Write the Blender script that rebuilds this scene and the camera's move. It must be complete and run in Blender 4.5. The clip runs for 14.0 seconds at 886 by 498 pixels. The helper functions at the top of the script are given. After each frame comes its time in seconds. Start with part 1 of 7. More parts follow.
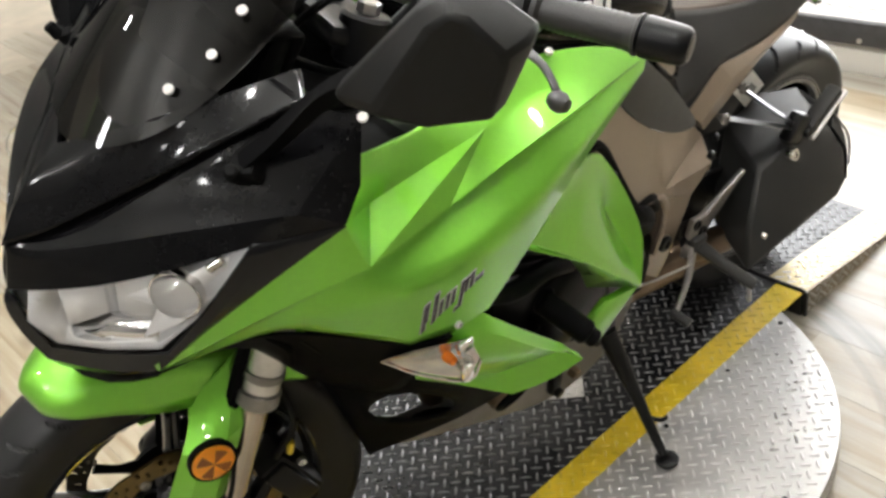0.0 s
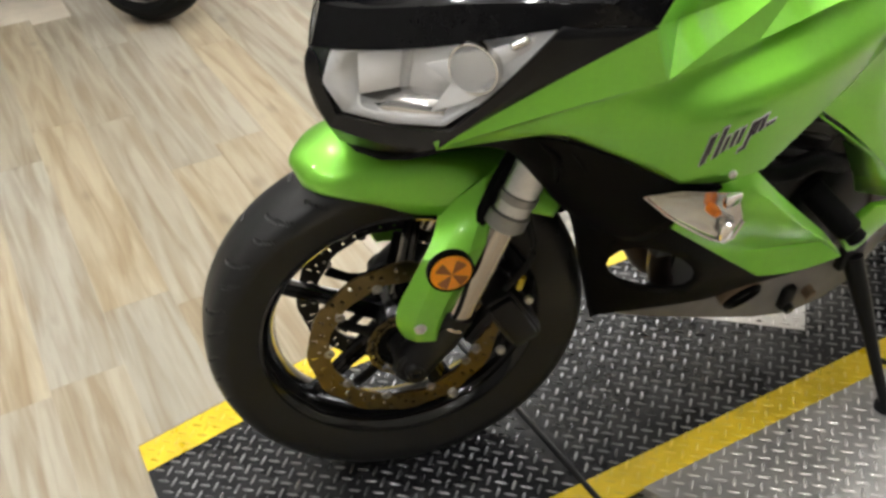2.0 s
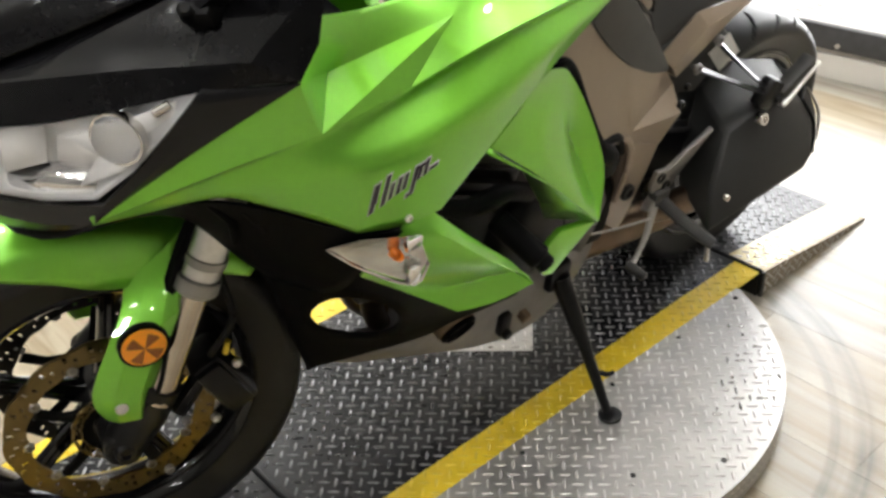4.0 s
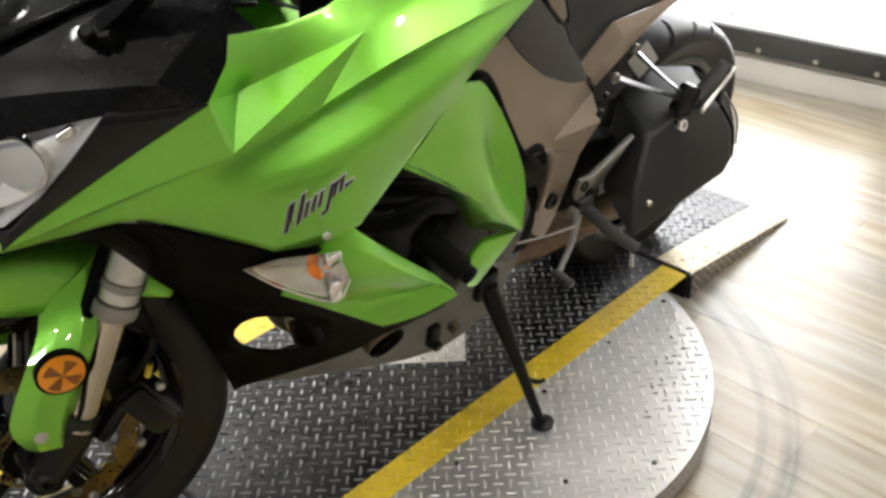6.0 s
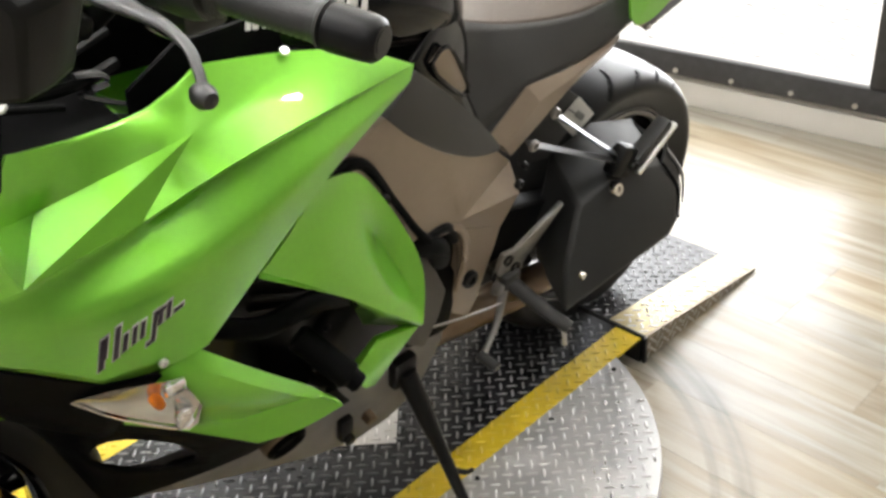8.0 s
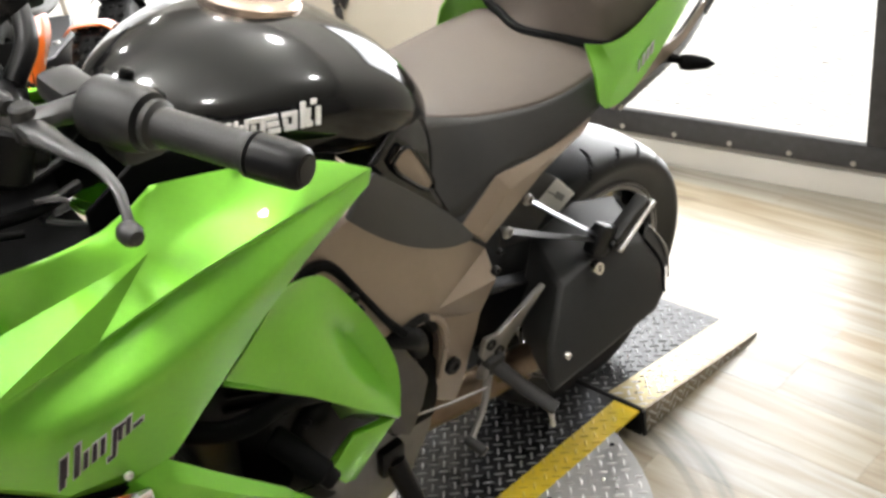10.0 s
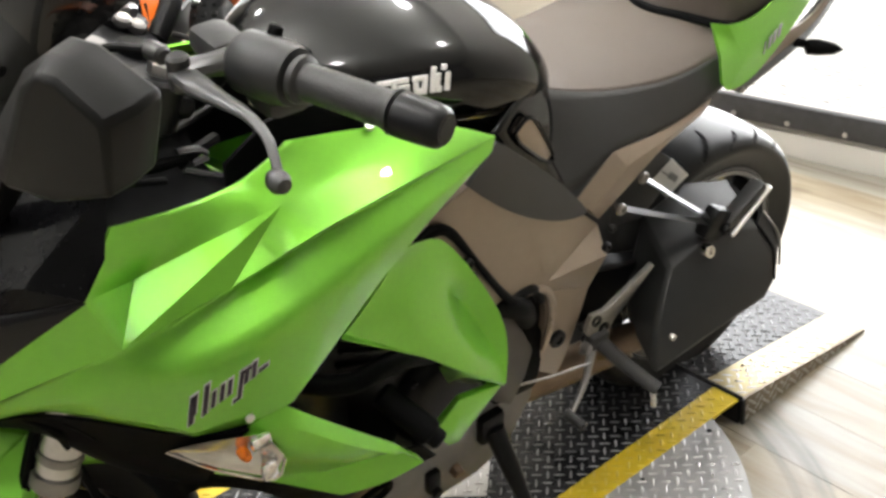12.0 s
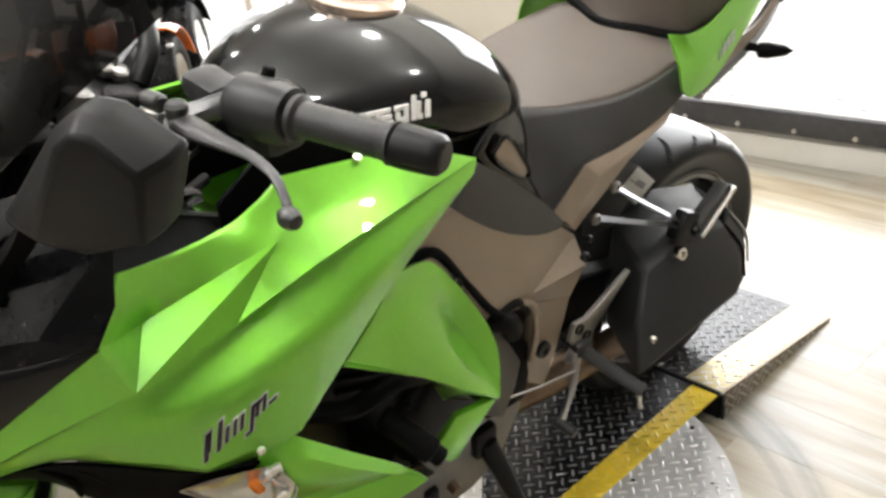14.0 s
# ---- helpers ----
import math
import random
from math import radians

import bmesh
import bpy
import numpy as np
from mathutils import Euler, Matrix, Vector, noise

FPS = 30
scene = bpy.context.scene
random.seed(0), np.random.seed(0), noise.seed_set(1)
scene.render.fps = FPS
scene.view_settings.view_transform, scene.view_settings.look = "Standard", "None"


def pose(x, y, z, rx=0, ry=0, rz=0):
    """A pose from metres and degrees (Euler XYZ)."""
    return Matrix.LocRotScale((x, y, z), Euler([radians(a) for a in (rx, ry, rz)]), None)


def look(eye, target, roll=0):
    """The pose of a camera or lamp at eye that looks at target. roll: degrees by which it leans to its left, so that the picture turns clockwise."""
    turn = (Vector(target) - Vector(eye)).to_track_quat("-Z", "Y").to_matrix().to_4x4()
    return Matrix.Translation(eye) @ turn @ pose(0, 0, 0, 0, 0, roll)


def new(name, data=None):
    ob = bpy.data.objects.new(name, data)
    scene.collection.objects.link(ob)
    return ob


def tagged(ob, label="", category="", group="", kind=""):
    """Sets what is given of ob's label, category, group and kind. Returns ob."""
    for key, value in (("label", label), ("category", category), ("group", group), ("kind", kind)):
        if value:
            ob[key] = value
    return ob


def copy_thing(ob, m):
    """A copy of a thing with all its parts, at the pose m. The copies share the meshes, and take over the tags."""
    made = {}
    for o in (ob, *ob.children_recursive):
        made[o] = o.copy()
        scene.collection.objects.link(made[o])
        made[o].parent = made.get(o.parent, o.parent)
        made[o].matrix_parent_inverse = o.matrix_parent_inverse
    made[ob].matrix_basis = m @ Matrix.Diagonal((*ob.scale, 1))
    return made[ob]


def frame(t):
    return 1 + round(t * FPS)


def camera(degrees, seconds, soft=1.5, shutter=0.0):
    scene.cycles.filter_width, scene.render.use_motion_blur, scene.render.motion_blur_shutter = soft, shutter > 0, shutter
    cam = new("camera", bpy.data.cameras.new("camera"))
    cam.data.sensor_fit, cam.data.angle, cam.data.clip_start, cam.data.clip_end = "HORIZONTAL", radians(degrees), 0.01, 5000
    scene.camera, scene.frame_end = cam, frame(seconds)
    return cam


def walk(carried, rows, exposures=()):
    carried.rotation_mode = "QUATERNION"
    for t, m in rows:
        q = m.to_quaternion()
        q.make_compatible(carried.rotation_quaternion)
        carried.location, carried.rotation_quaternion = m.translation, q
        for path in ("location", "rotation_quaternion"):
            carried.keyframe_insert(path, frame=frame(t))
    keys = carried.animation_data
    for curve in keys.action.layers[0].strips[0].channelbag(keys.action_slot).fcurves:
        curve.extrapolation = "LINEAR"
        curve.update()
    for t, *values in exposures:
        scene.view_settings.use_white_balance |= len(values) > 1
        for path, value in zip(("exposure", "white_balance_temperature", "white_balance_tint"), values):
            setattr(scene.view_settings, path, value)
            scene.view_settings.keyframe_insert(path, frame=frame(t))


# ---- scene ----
cam = camera(48.0, 14.0, soft=3.0)
PATH = [
    (0, (-0.291, -1.071, 1.399), (0.716, 0.265, 0.303), -10.3),
    (0.5, (-0.345, -1.088, 1.371), (0.532, 0.268, 0.191), -9.3),
    (1, (-0.382, -1.081, 1.343), (0.379, 0.302, 0.115), -8.6),
    (1.5, (-0.415, -1.066, 1.3), (0.232, 0.402, 0.105), -10.1),
    (2, (-0.446, -1.073, 1.262), (0.248, 0.439, 0.152), -5.5),
    (2.5, (-0.417, -1.094, 1.247), (0.379, 0.356, 0.121), -4.5),
    (3, (-0.383, -1.107, 1.247), (0.495, 0.292, 0.119), -5.0),
    (3.5, (-0.355, -1.112, 1.251), (0.595, 0.225, 0.107), -5.2),
    (4, (-0.324, -1.114, 1.263), (0.742, 0.188, 0.182), -3.8),
    (4.2, (-0.312, -1.115, 1.264), (0.779, 0.17, 0.187), -3.3),
    (6.3, (-0.293, -1.133, 1.272), (0.878, 0.082, 0.198), -4.3),
    (6.5, (-0.275, -1.131, 1.283), (0.907, 0.075, 0.211), -5.2),
    (7, (-0.163, -1.121, 1.291), (0.993, 0.119, 0.229), -5.1),
    (7.2, (-0.104, -1.119, 1.281), (1.035, 0.136, 0.22), -4.7),
    (9.3, (-0.004, -1.132, 1.284), (1.115, 0.159, 0.243), -7.5),
    (9.5, (0.013, -1.147, 1.295), (1.117, 0.162, 0.261), -8.4),
    (10, (0.025, -1.18, 1.324), (1.162, 0.162, 0.372), -8.6),
    (10.5, (-0.008, -1.177, 1.342), (1.004, 0.293, 0.44), -7.0),
    (11, (-0.012, -1.173, 1.332), (0.996, 0.27, 0.383), -9.2),
    (11.5, (-0.023, -1.168, 1.322), (0.954, 0.283, 0.353), -7.7),
    (12, (-0.018, -1.172, 1.323), (0.972, 0.274, 0.359), -8.1),
    (12.5, (-0.021, -1.171, 1.32), (0.967, 0.273, 0.351), -7.9),
    (13, (-0.014, -1.173, 1.322), (0.992, 0.26, 0.355), -8.3),
    (13.5, (-0.026, -1.175, 1.324), (0.989, 0.259, 0.369), -8.8),
    (14, (-0.067, -1.167, 1.349), (1.007, 0.231, 0.404), -10.8),
]
walk(cam, [(t, look(eye, target, roll)) for t, eye, target, roll in PATH])

# ---------- main sizes ----------
LAMPW, BULBW, WINW = 14.5, 46.0, 38.0
RWX, RWZ = 1.368, 0.278
LOGO_Y = 0.318
TANK = [(0.47, 0.06, 0.94, 0.965, 1.0, 0.03), (0.505, 0.1, 0.93, 0.968, 1.026, 0.045), (0.56, 0.15, 0.92, 0.968, 1.05, 0.065), (0.65, 0.195, 0.905, 0.966, 1.066, 0.088), (0.74, 0.207, 0.885, 0.955, 1.048, 0.115),
        (0.815, 0.19, 0.865, 0.935, 1.012, 0.115), (0.872, 0.152, 0.84, 0.9, 0.955, 0.095), (0.9, 0.11, 0.815, 0.845, 0.88, 0.07)]
CAP = (0.705, 0.0, 1.052)
WORD_O, WORD_U, WORD_V = Vector((0.5146, -0.1681, 0.9849)), Vector((0.723, -0.204, -0.037)), Vector((0.072, 0.358, 0.968))
SEAT = [(0.862, 0.17, 0.735, 0.09, 0.862, 0.874), (0.904, 0.177, 0.695, 0.098, 0.846, 0.857), (0.95, 0.18, 0.732, 0.112, 0.832, 0.845), (0.985, 0.181, 0.754, 0.125, 0.825, 0.843), (1.04, 0.184, 0.752, 0.142, 0.819, 0.842), (1.10, 0.186, 0.752, 0.156, 0.815, 0.842),
        (1.18, 0.184, 0.766, 0.162, 0.818, 0.85), (1.262, 0.175, 0.786, 0.152, 0.826, 0.85)]

# ---------- world and light ----------
EXPO = 0.0
world = bpy.data.worlds.new("world")
scene.world = world
world.use_nodes = True
wn = world.node_tree.nodes
sky = wn.new("ShaderNodeTexSky")
sky.sky_type = "NISHITA"
sky.sun_disc = False
sky.sun_elevation, sky.sun_rotation = radians(40), radians(200)
world.node_tree.links.new(sky.outputs[0], wn["Background"].inputs[0])
wn["Background"].inputs[1].default_value = 0.12
scene.view_settings.exposure = EXPO
FLOOR = -0.064


def area(name, m, sx, sy, watts, col, shape="RECTANGLE"):
    d = bpy.data.lights.new(name, "AREA")
    d.shape, d.size, d.energy, d.color = shape, sx, watts, col
    if shape in ("RECTANGLE", "ELLIPSE"):
        d.size_y = sy
    ob = new(name, d)
    ob.matrix_world = m
    return ob


# ---------- materials ----------
def mat(name, col, rough=0.5, metal=0.0, coat=0.0, vary=0.12, scale=30.0, bump=0.0, bscale=200.0, rvary=0.1, stretch=None, spec=0.5):
    m = bpy.data.materials.new(name)
    m.use_nodes = True
    nt = m.node_tree
    b = nt.nodes["Principled BSDF"]
    b.inputs["Metallic"].default_value = metal
    b.inputs["Coat Weight"].default_value = coat
    b.inputs["Coat Roughness"].default_value = 0.035
    b.inputs["Specular IOR Level"].default_value = spec
    tc = nt.nodes.new("ShaderNodeTexCoord")
    src = tc.outputs["Object"]
    if stretch:
        mp = nt.nodes.new("ShaderNodeMapping")
        mp.inputs["Scale"].default_value = stretch
        nt.links.new(src, mp.inputs[0])
        src = mp.outputs[0]
    n1 = nt.nodes.new("ShaderNodeTexNoise")
    n1.inputs["Scale"].default_value = scale
    n1.inputs["Detail"].default_value = 6
    nt.links.new(src, n1.inputs["Vector"])
    n2 = nt.nodes.new("ShaderNodeTexNoise")
    n2.inputs["Scale"].default_value = scale * 0.13
    n2.inputs["Detail"].default_value = 3
    nt.links.new(src, n2.inputs["Vector"])
    add = nt.nodes.new("ShaderNodeMath")
    add.operation = "ADD"
    nt.links.new(n1.outputs[0], add.inputs[0])
    nt.links.new(n2.outputs[0], add.inputs[1])
    ramp = nt.nodes.new("ShaderNodeMapRange")
    ramp.inputs[1].default_value, ramp.inputs[2].default_value = 0.6, 1.4
    ramp.inputs[3].default_value, ramp.inputs[4].default_value = 1 - vary, 1 + vary
    nt.links.new(add.outputs[0], ramp.inputs[0])
    mul = nt.nodes.new("ShaderNodeVectorMath")
    mul.operation = "SCALE"
    mul.inputs[0].default_value = col
    nt.links.new(ramp.outputs[0], mul.inputs["Scale"])
    nt.links.new(mul.outputs[0], b.inputs["Base Color"])
    rr = nt.nodes.new("ShaderNodeMapRange")
    rr.inputs[1].default_value, rr.inputs[2].default_value = 0.6, 1.4
    rr.inputs[3].default_value, rr.inputs[4].default_value = max(0.02, rough * (1 - rvary)), min(1.0, rough * (1 + rvary))
    nt.links.new(add.outputs[0], rr.inputs[0])
    nt.links.new(rr.outputs[0], b.inputs["Roughness"])
    if bump:
        n3 = nt.nodes.new("ShaderNodeTexNoise")
        n3.inputs["Scale"].default_value = bscale
        n3.inputs["Detail"].default_value = 4
        nt.links.new(src, n3.inputs["Vector"])
        bp = nt.nodes.new("ShaderNodeBump")
        bp.inputs["Strength"].default_value = bump
        bp.inputs["Distance"].default_value = 0.002
        nt.links.new(n3.outputs[0], bp.inputs["Height"])
        nt.links.new(bp.outputs[0], b.inputs["Normal"])
    return m


def glass(name, col, rough=0.02, trans=1.0, ior=1.45):
    m = bpy.data.materials.new(name)
    m.use_nodes = True
    b = m.node_tree.nodes["Principled BSDF"]
    b.inputs["Base Color"].default_value = (*col, 1)
    b.inputs["Roughness"].default_value = rough
    b.inputs["Transmission Weight"].default_value = trans
    b.inputs["IOR"].default_value = ior
    return m


def thin_glass(name, tint, ior=1.45):
    m = bpy.data.materials.new(name)
    m.use_nodes = True
    nt = m.node_tree
    nt.nodes.clear()
    out = nt.nodes.new("ShaderNodeOutputMaterial")
    tr = nt.nodes.new("ShaderNodeBsdfTransparent")
    tr.inputs[0].default_value = (*tint, 1)
    gl = nt.nodes.new("ShaderNodeBsdfGlossy")
    gl.inputs["Roughness"].default_value = 0.03
    fr = nt.nodes.new("ShaderNodeFresnel")
    fr.inputs[0].default_value = ior
    mx = nt.nodes.new("ShaderNodeMixShader")
    nt.links.new(fr.outputs[0], mx.inputs[0])
    nt.links.new(tr.outputs[0], mx.inputs[1])
    nt.links.new(gl.outputs[0], mx.inputs[2])
    nt.links.new(mx.outputs[0], out.inputs[0])
    return m


def glow(name, col, strength):
    m = bpy.data.materials.new(name)
    m.use_nodes = True
    nt = m.node_tree
    nt.nodes.clear()
    out = nt.nodes.new("ShaderNodeOutputMaterial")
    em = nt.nodes.new("ShaderNodeEmission")
    em.inputs[0].default_value, em.inputs[1].default_value = (*col, 1), strength
    nt.links.new(em.outputs[0], out.inputs[0])
    return m


GREEN = mat("lime_lacquer", (0.215, 0.585, 0.05), 0.44, 0.72, 1.0, 0.05, 900, rvary=0.05, spec=0.3)
GLOSSBLACK = mat("gloss_black_paint", (0.005, 0.005, 0.0052), 0.1, 0, 0, 0.2, 400, spec=0.45)
COWLBLACK = mat("gloss_black_plastic", (0.0045, 0.0045, 0.005), 0.08, 0, 0, 0.2, 200, 0.005, 600, spec=0.16)
CHINBLACK = mat("satin_charcoal_plastic", (0.006, 0.006, 0.0068), 0.24, 0, 0, 0.2, 60, spec=0.25)
SATINBLACK = mat("satin_black_plastic", (0.003, 0.003, 0.0033), 0.5, 0, 0, 0.2, 120, 0.05, 900, spec=0.04)
BLACK = mat("textured_black_plastic", (0.0035, 0.0035, 0.0036), 0.55, 0, 0, 0.25, 80, 0.1, 700, spec=0.08)
DARKMETAL = mat("black_coated_metal", (0.0045, 0.0045, 0.005), 0.34, 0.0, 0, 0.25, 60, 0.06, 300, spec=0.25)
RUBBER = mat("black_rubber", (0.004, 0.004, 0.004), 0.5, 0, 0, 0.25, 50, 0.15, 500, spec=0.12)
MIRRORGREY = mat("charcoal_plastic", (0.0075, 0.0073, 0.007), 0.45, 0, 0, 0.15, 150, 0.05, 900, spec=0.18)
LEVERGREY = mat("grey_anodised_lever", (0.06, 0.06, 0.06), 0.3, 0.7, 0, 0.04, 60, rvary=0.05)
TYRE = mat("tyre_rubber", (0.012, 0.012, 0.0125), 0.44, 0, 0, 0.25, 50, 0.12, 500, spec=0.34)
HANGERGREY = mat("dark_satin_alloy", (0.16, 0.16, 0.165), 0.34, 0.85, 0, 0.12, 120, 0.06, 500)
SWITCHGREY = mat("grey_black_switch_plastic", (0.02, 0.02, 0.0195), 0.4, 0, 0, 0.2, 90, 0.2, 500, spec=0.4)
GRIP = mat("grip_rubber", (0.028, 0.0275, 0.027), 0.42, 0, 0, 0.2, 60, 0.3, 400, spec=0.35)
TITAN = mat("bronze_grey_paint", (0.30, 0.238, 0.185), 0.4, 0.35, 0.3, 0.06, 500)
KNEEGREY = mat("dark_grey_matt_plastic", (0.045, 0.045, 0.045), 0.55, 0, 0, 0.12, 150, 0.12, 900)
CANBLACK = mat("black_heatproof_paint", (0.019, 0.019, 0.0185), 0.48, 0, 0, 0.15, 90, 0.12, 700)
ENGINEGREY = mat("grey_brown_engine_paint", (0.075, 0.066, 0.06), 0.4, 0.5, 0, 0.25, 30, 0.1, 300)
CASEGREY = mat("dull_grey_exhaust_box", (0.2, 0.19, 0.185), 0.45, 0.4, 0, 0.25, 25, 0.1, 200)
SEATTOP = mat("grey_brown_seat_vinyl", (0.09, 0.071, 0.058), 0.6, 0, 0, 0.12, 70, 0.25, 900)
SEATSIDE = mat("black_seat_vinyl", (0.026, 0.025, 0.024), 0.5, 0, 0, 0.15, 70, 0.25, 900)
ALLOY = mat("satin_aluminium", (0.62, 0.61, 0.6), 0.3, 1.0, 0, 0.08, 150, 0.03, 500)
GREYALLOY = mat("grey_cast_alloy", (0.3, 0.29, 0.28), 0.38, 0.9, 0, 0.12, 120, 0.08, 500)
CHROME = mat("chrome", (0.75, 0.73, 0.7), 0.12, 1.0, 0, 0.05, 100)
DISCSTEEL = mat("bronze_tinted_brake_disc", (0.17, 0.128, 0.06), 0.3, 1.0, 0, 0.15, 250, 0.04, 700)
# the far disc is the same steel; its shade is put into the colour
DISCSHADED = mat("shaded_brake_disc", (0.02, 0.019, 0.018), 0.45, 0.6, 0, 0.15, 250)
REFLECT = mat("chromed_reflector", (0.85, 0.85, 0.86), 0.1, 1.0, 0, 0.02, 60)
# bowl and reflectors: the light that chrome would mirror is put into pale colour
BOWL = mat("whitened_bowl", (0.78, 0.79, 0.82), 0.28, 0.0, 0, 0.03, 60)
BRIGHT = mat("whitened_reflector", (0.97, 0.97, 0.98), 0.2, 0.0, 0.0, 0.02, 60)
LENSGLASS = thin_glass("clear_lens", (0.99, 0.99, 0.99), 1.08)
PANEGLASS = thin_glass("window_glass", (0.99, 0.99, 0.99))
SMOKE = thin_glass("smoked_screen", (0.025, 0.024, 0.022))
AMBER = mat("amber_reflector", (0.95, 0.33, 0.003), 0.3, 0.0, 0.15, 0.1, 300)
DEEPAMBER = mat("deep_amber", (0.28, 0.08, 0.001), 0.3, 0.0, 0.15)
SIGNALGREY = mat("silvered_plastic", (0.72, 0.7, 0.66), 0.18, 0.9, 0, 0.2, 60)
AMBERBULB = mat("orange_bulb", (0.85, 0.2, 0.01), 0.2, 0, 0.5)
WHITEPAINT = mat("white_lettering", (0.72, 0.7, 0.68), 0.4)
DARKDECAL = mat("dark_purple_decal", (0.02, 0.012, 0.025), 0.35)
GREYDECAL = mat("silver_decal_edge", (0.45, 0.46, 0.44), 0.35, 0.3)
STICKER = mat("silver_sticker", (0.8, 0.8, 0.78), 0.35, 0.1, 0, 0.05, 40)
INKGREY = mat("grey_print", (0.3, 0.3, 0.3), 0.5)
EXHAUST = mat("heat_stained_steel", (0.2, 0.145, 0.1), 0.4, 0.9, 0, 0.3, 25)
BRASS = mat("copper_ring", (0.75, 0.6, 0.5), 0.25, 0.9, 0, 0.1, 60)
RADIATOR = mat("radiator_core", (0.02, 0.02, 0.02), 0.5, 0.3)
ORANGE = mat("orange_paint", (0.75, 0.15, 0.015), 0.3, 0, 0.8, 0.05)


# ---------- mesh tools ----------
def link_mesh(name, bm, material, parent=None, label="", sub=0, thick=0.0, bevel=0.0, sharp=38, recalc=True):
    if recalc:
        bmesh.ops.recalc_face_normals(bm, faces=bm.faces)
    me = bpy.data.meshes.new(name)
    bm.to_mesh(me)
    bm.free()
    me.materials.append(material)
    for p in me.polygons:
        p.use_smooth = True
    if not sub:
        me.set_sharp_from_angle(angle=radians(sharp))
    elif "crease_edge" in me.attributes:
        cr = me.attributes["crease_edge"].data
        se = me.attributes.new("sharp_edge", "BOOLEAN", "EDGE").data
        for i in range(len(me.edges)):
            se[i].value = cr[i].value > 0.78
    ob = new(name, me)
    if parent:
        ob.parent = parent
    if label:
        ob["label"] = label
    if sub:
        s = ob.modifiers.new("smooth", "SUBSURF")
        s.levels = s.render_levels = sub
        s.boundary_smooth = "PRESERVE_CORNERS"
    if thick:
        s = ob.modifiers.new("skin", "SOLIDIFY")
        s.thickness, s.offset = thick, -1
    if bevel:
        s = ob.modifiers.new("edge", "BEVEL")
        s.width, s.segments, s.limit_method, s.angle_limit = bevel, 2, "ANGLE", radians(40)
    return ob


def part(name, bm, material, parent, label="", **k):
    return link_mesh(name, bm, material, parent, label, **k)


def each(name, bms, material, parent, label="", **k):
    return [part(name, b, material, parent, label, **k) for b in bms]


def thing(name, label, category, m=None, group="", kind=""):
    ob = new(name)
    if m is not None:
        ob.matrix_world = m
    return tagged(ob, label, category, group, kind)


def moved(bm, m):
    bmesh.ops.transform(bm, matrix=m, verts=bm.verts)
    return bm


def merged(*bms):
    out = bmesh.new()
    for b in bms:
        me = bpy.data.meshes.new("t")
        b.to_mesh(me)
        b.free()
        out.from_mesh(me)
        bpy.data.meshes.remove(me)
    return out


def box(c, s, bev=0.0, m=None, seg=2):
    bm = bmesh.new()
    bmesh.ops.create_cube(bm, size=1, matrix=Matrix.Diagonal((*s, 1)))
    if bev:
        bmesh.ops.bevel(bm, geom=bm.edges[:], offset=bev, segments=seg, affect="EDGES", profile=0.5)
    bmesh.ops.transform(bm, matrix=Matrix.Translation(c) @ (m or Matrix()), verts=bm.verts)
    return bm


def grid(rows, crease=(), side=1, close=False, pins=(), folds=()):
    """A sheet through rows of points; crease: rows that stay sharp; pins: sharp corners; folds: sharp columns."""
    bm = bmesh.new()
    cl = bm.edges.layers.float.new("crease_edge")
    vl = bm.verts.layers.float.new("crease_vert")
    v = [[bm.verts.new((x, y * side, z)) for x, y, z in r] for r in rows]
    n = len(rows[0])
    for i in range(len(rows) - 1):
        for j in range(n - 1):
            bm.faces.new((v[i][j], v[i][j + 1], v[i + 1][j + 1], v[i + 1][j]))
    for i, c in crease:
        for j in range(n - 1):
            e = bm.edges.get((v[i][j], v[i][j + 1]))
            if e:
                e[cl] = c
    for j, c in folds:
        for i in range(len(rows) - 1):
            e = bm.edges.get((v[i][j], v[i + 1][j]))
            if e:
                e[cl] = max(e[cl], c)
    for i, j in pins:
        v[i][j][vl] = 1.0
    if close:
        for j in range(n - 1):
            bm.faces.new((v[-1][j], v[-1][j + 1], v[0][j + 1], v[0][j]))
    return bm


def facets(pts, faces, sharp=(), side=1, both=False):
    """A folded sheet: named points, faces between them, and chains of names along which it is sharp."""
    bm = bmesh.new()
    cl = bm.edges.layers.float.new("crease_edge")
    for sd in ((1, -1) if both else (side,)):
        v = {}
        for n, (x, y, z) in pts.items():
            old = None
            if both and y == 0 and sd < 0:
                old = next((w for w in bm.verts if abs(w.co.y) < 1e-9 and abs(w.co.x - x) < 1e-6 and abs(w.co.z - z) < 1e-6), None)
            v[n] = old or bm.verts.new((x, y * sd, z))
        for f in faces:
            bm.faces.new([v[n] for n in f.split()])
        for chain, c in sharp:
            ns = chain.split()
            for a, b in zip(ns, ns[1:]):
                e = bm.edges.get((v[a], v[b]))
                if e:
                    e[cl] = c
    # true corners of the sharp lines stay corners
    vl = bm.verts.layers.float.new("crease_vert")
    for w in bm.verts:
        hard = [(e.other_vert(w).co - w.co).normalized() for e in w.link_edges if e[cl] >= 0.84 or e.is_boundary]
        if len(hard) > 2 or (len(hard) == 2 and hard[0].dot(hard[1]) > -0.9):
            w[vl] = 1.0
    return bm


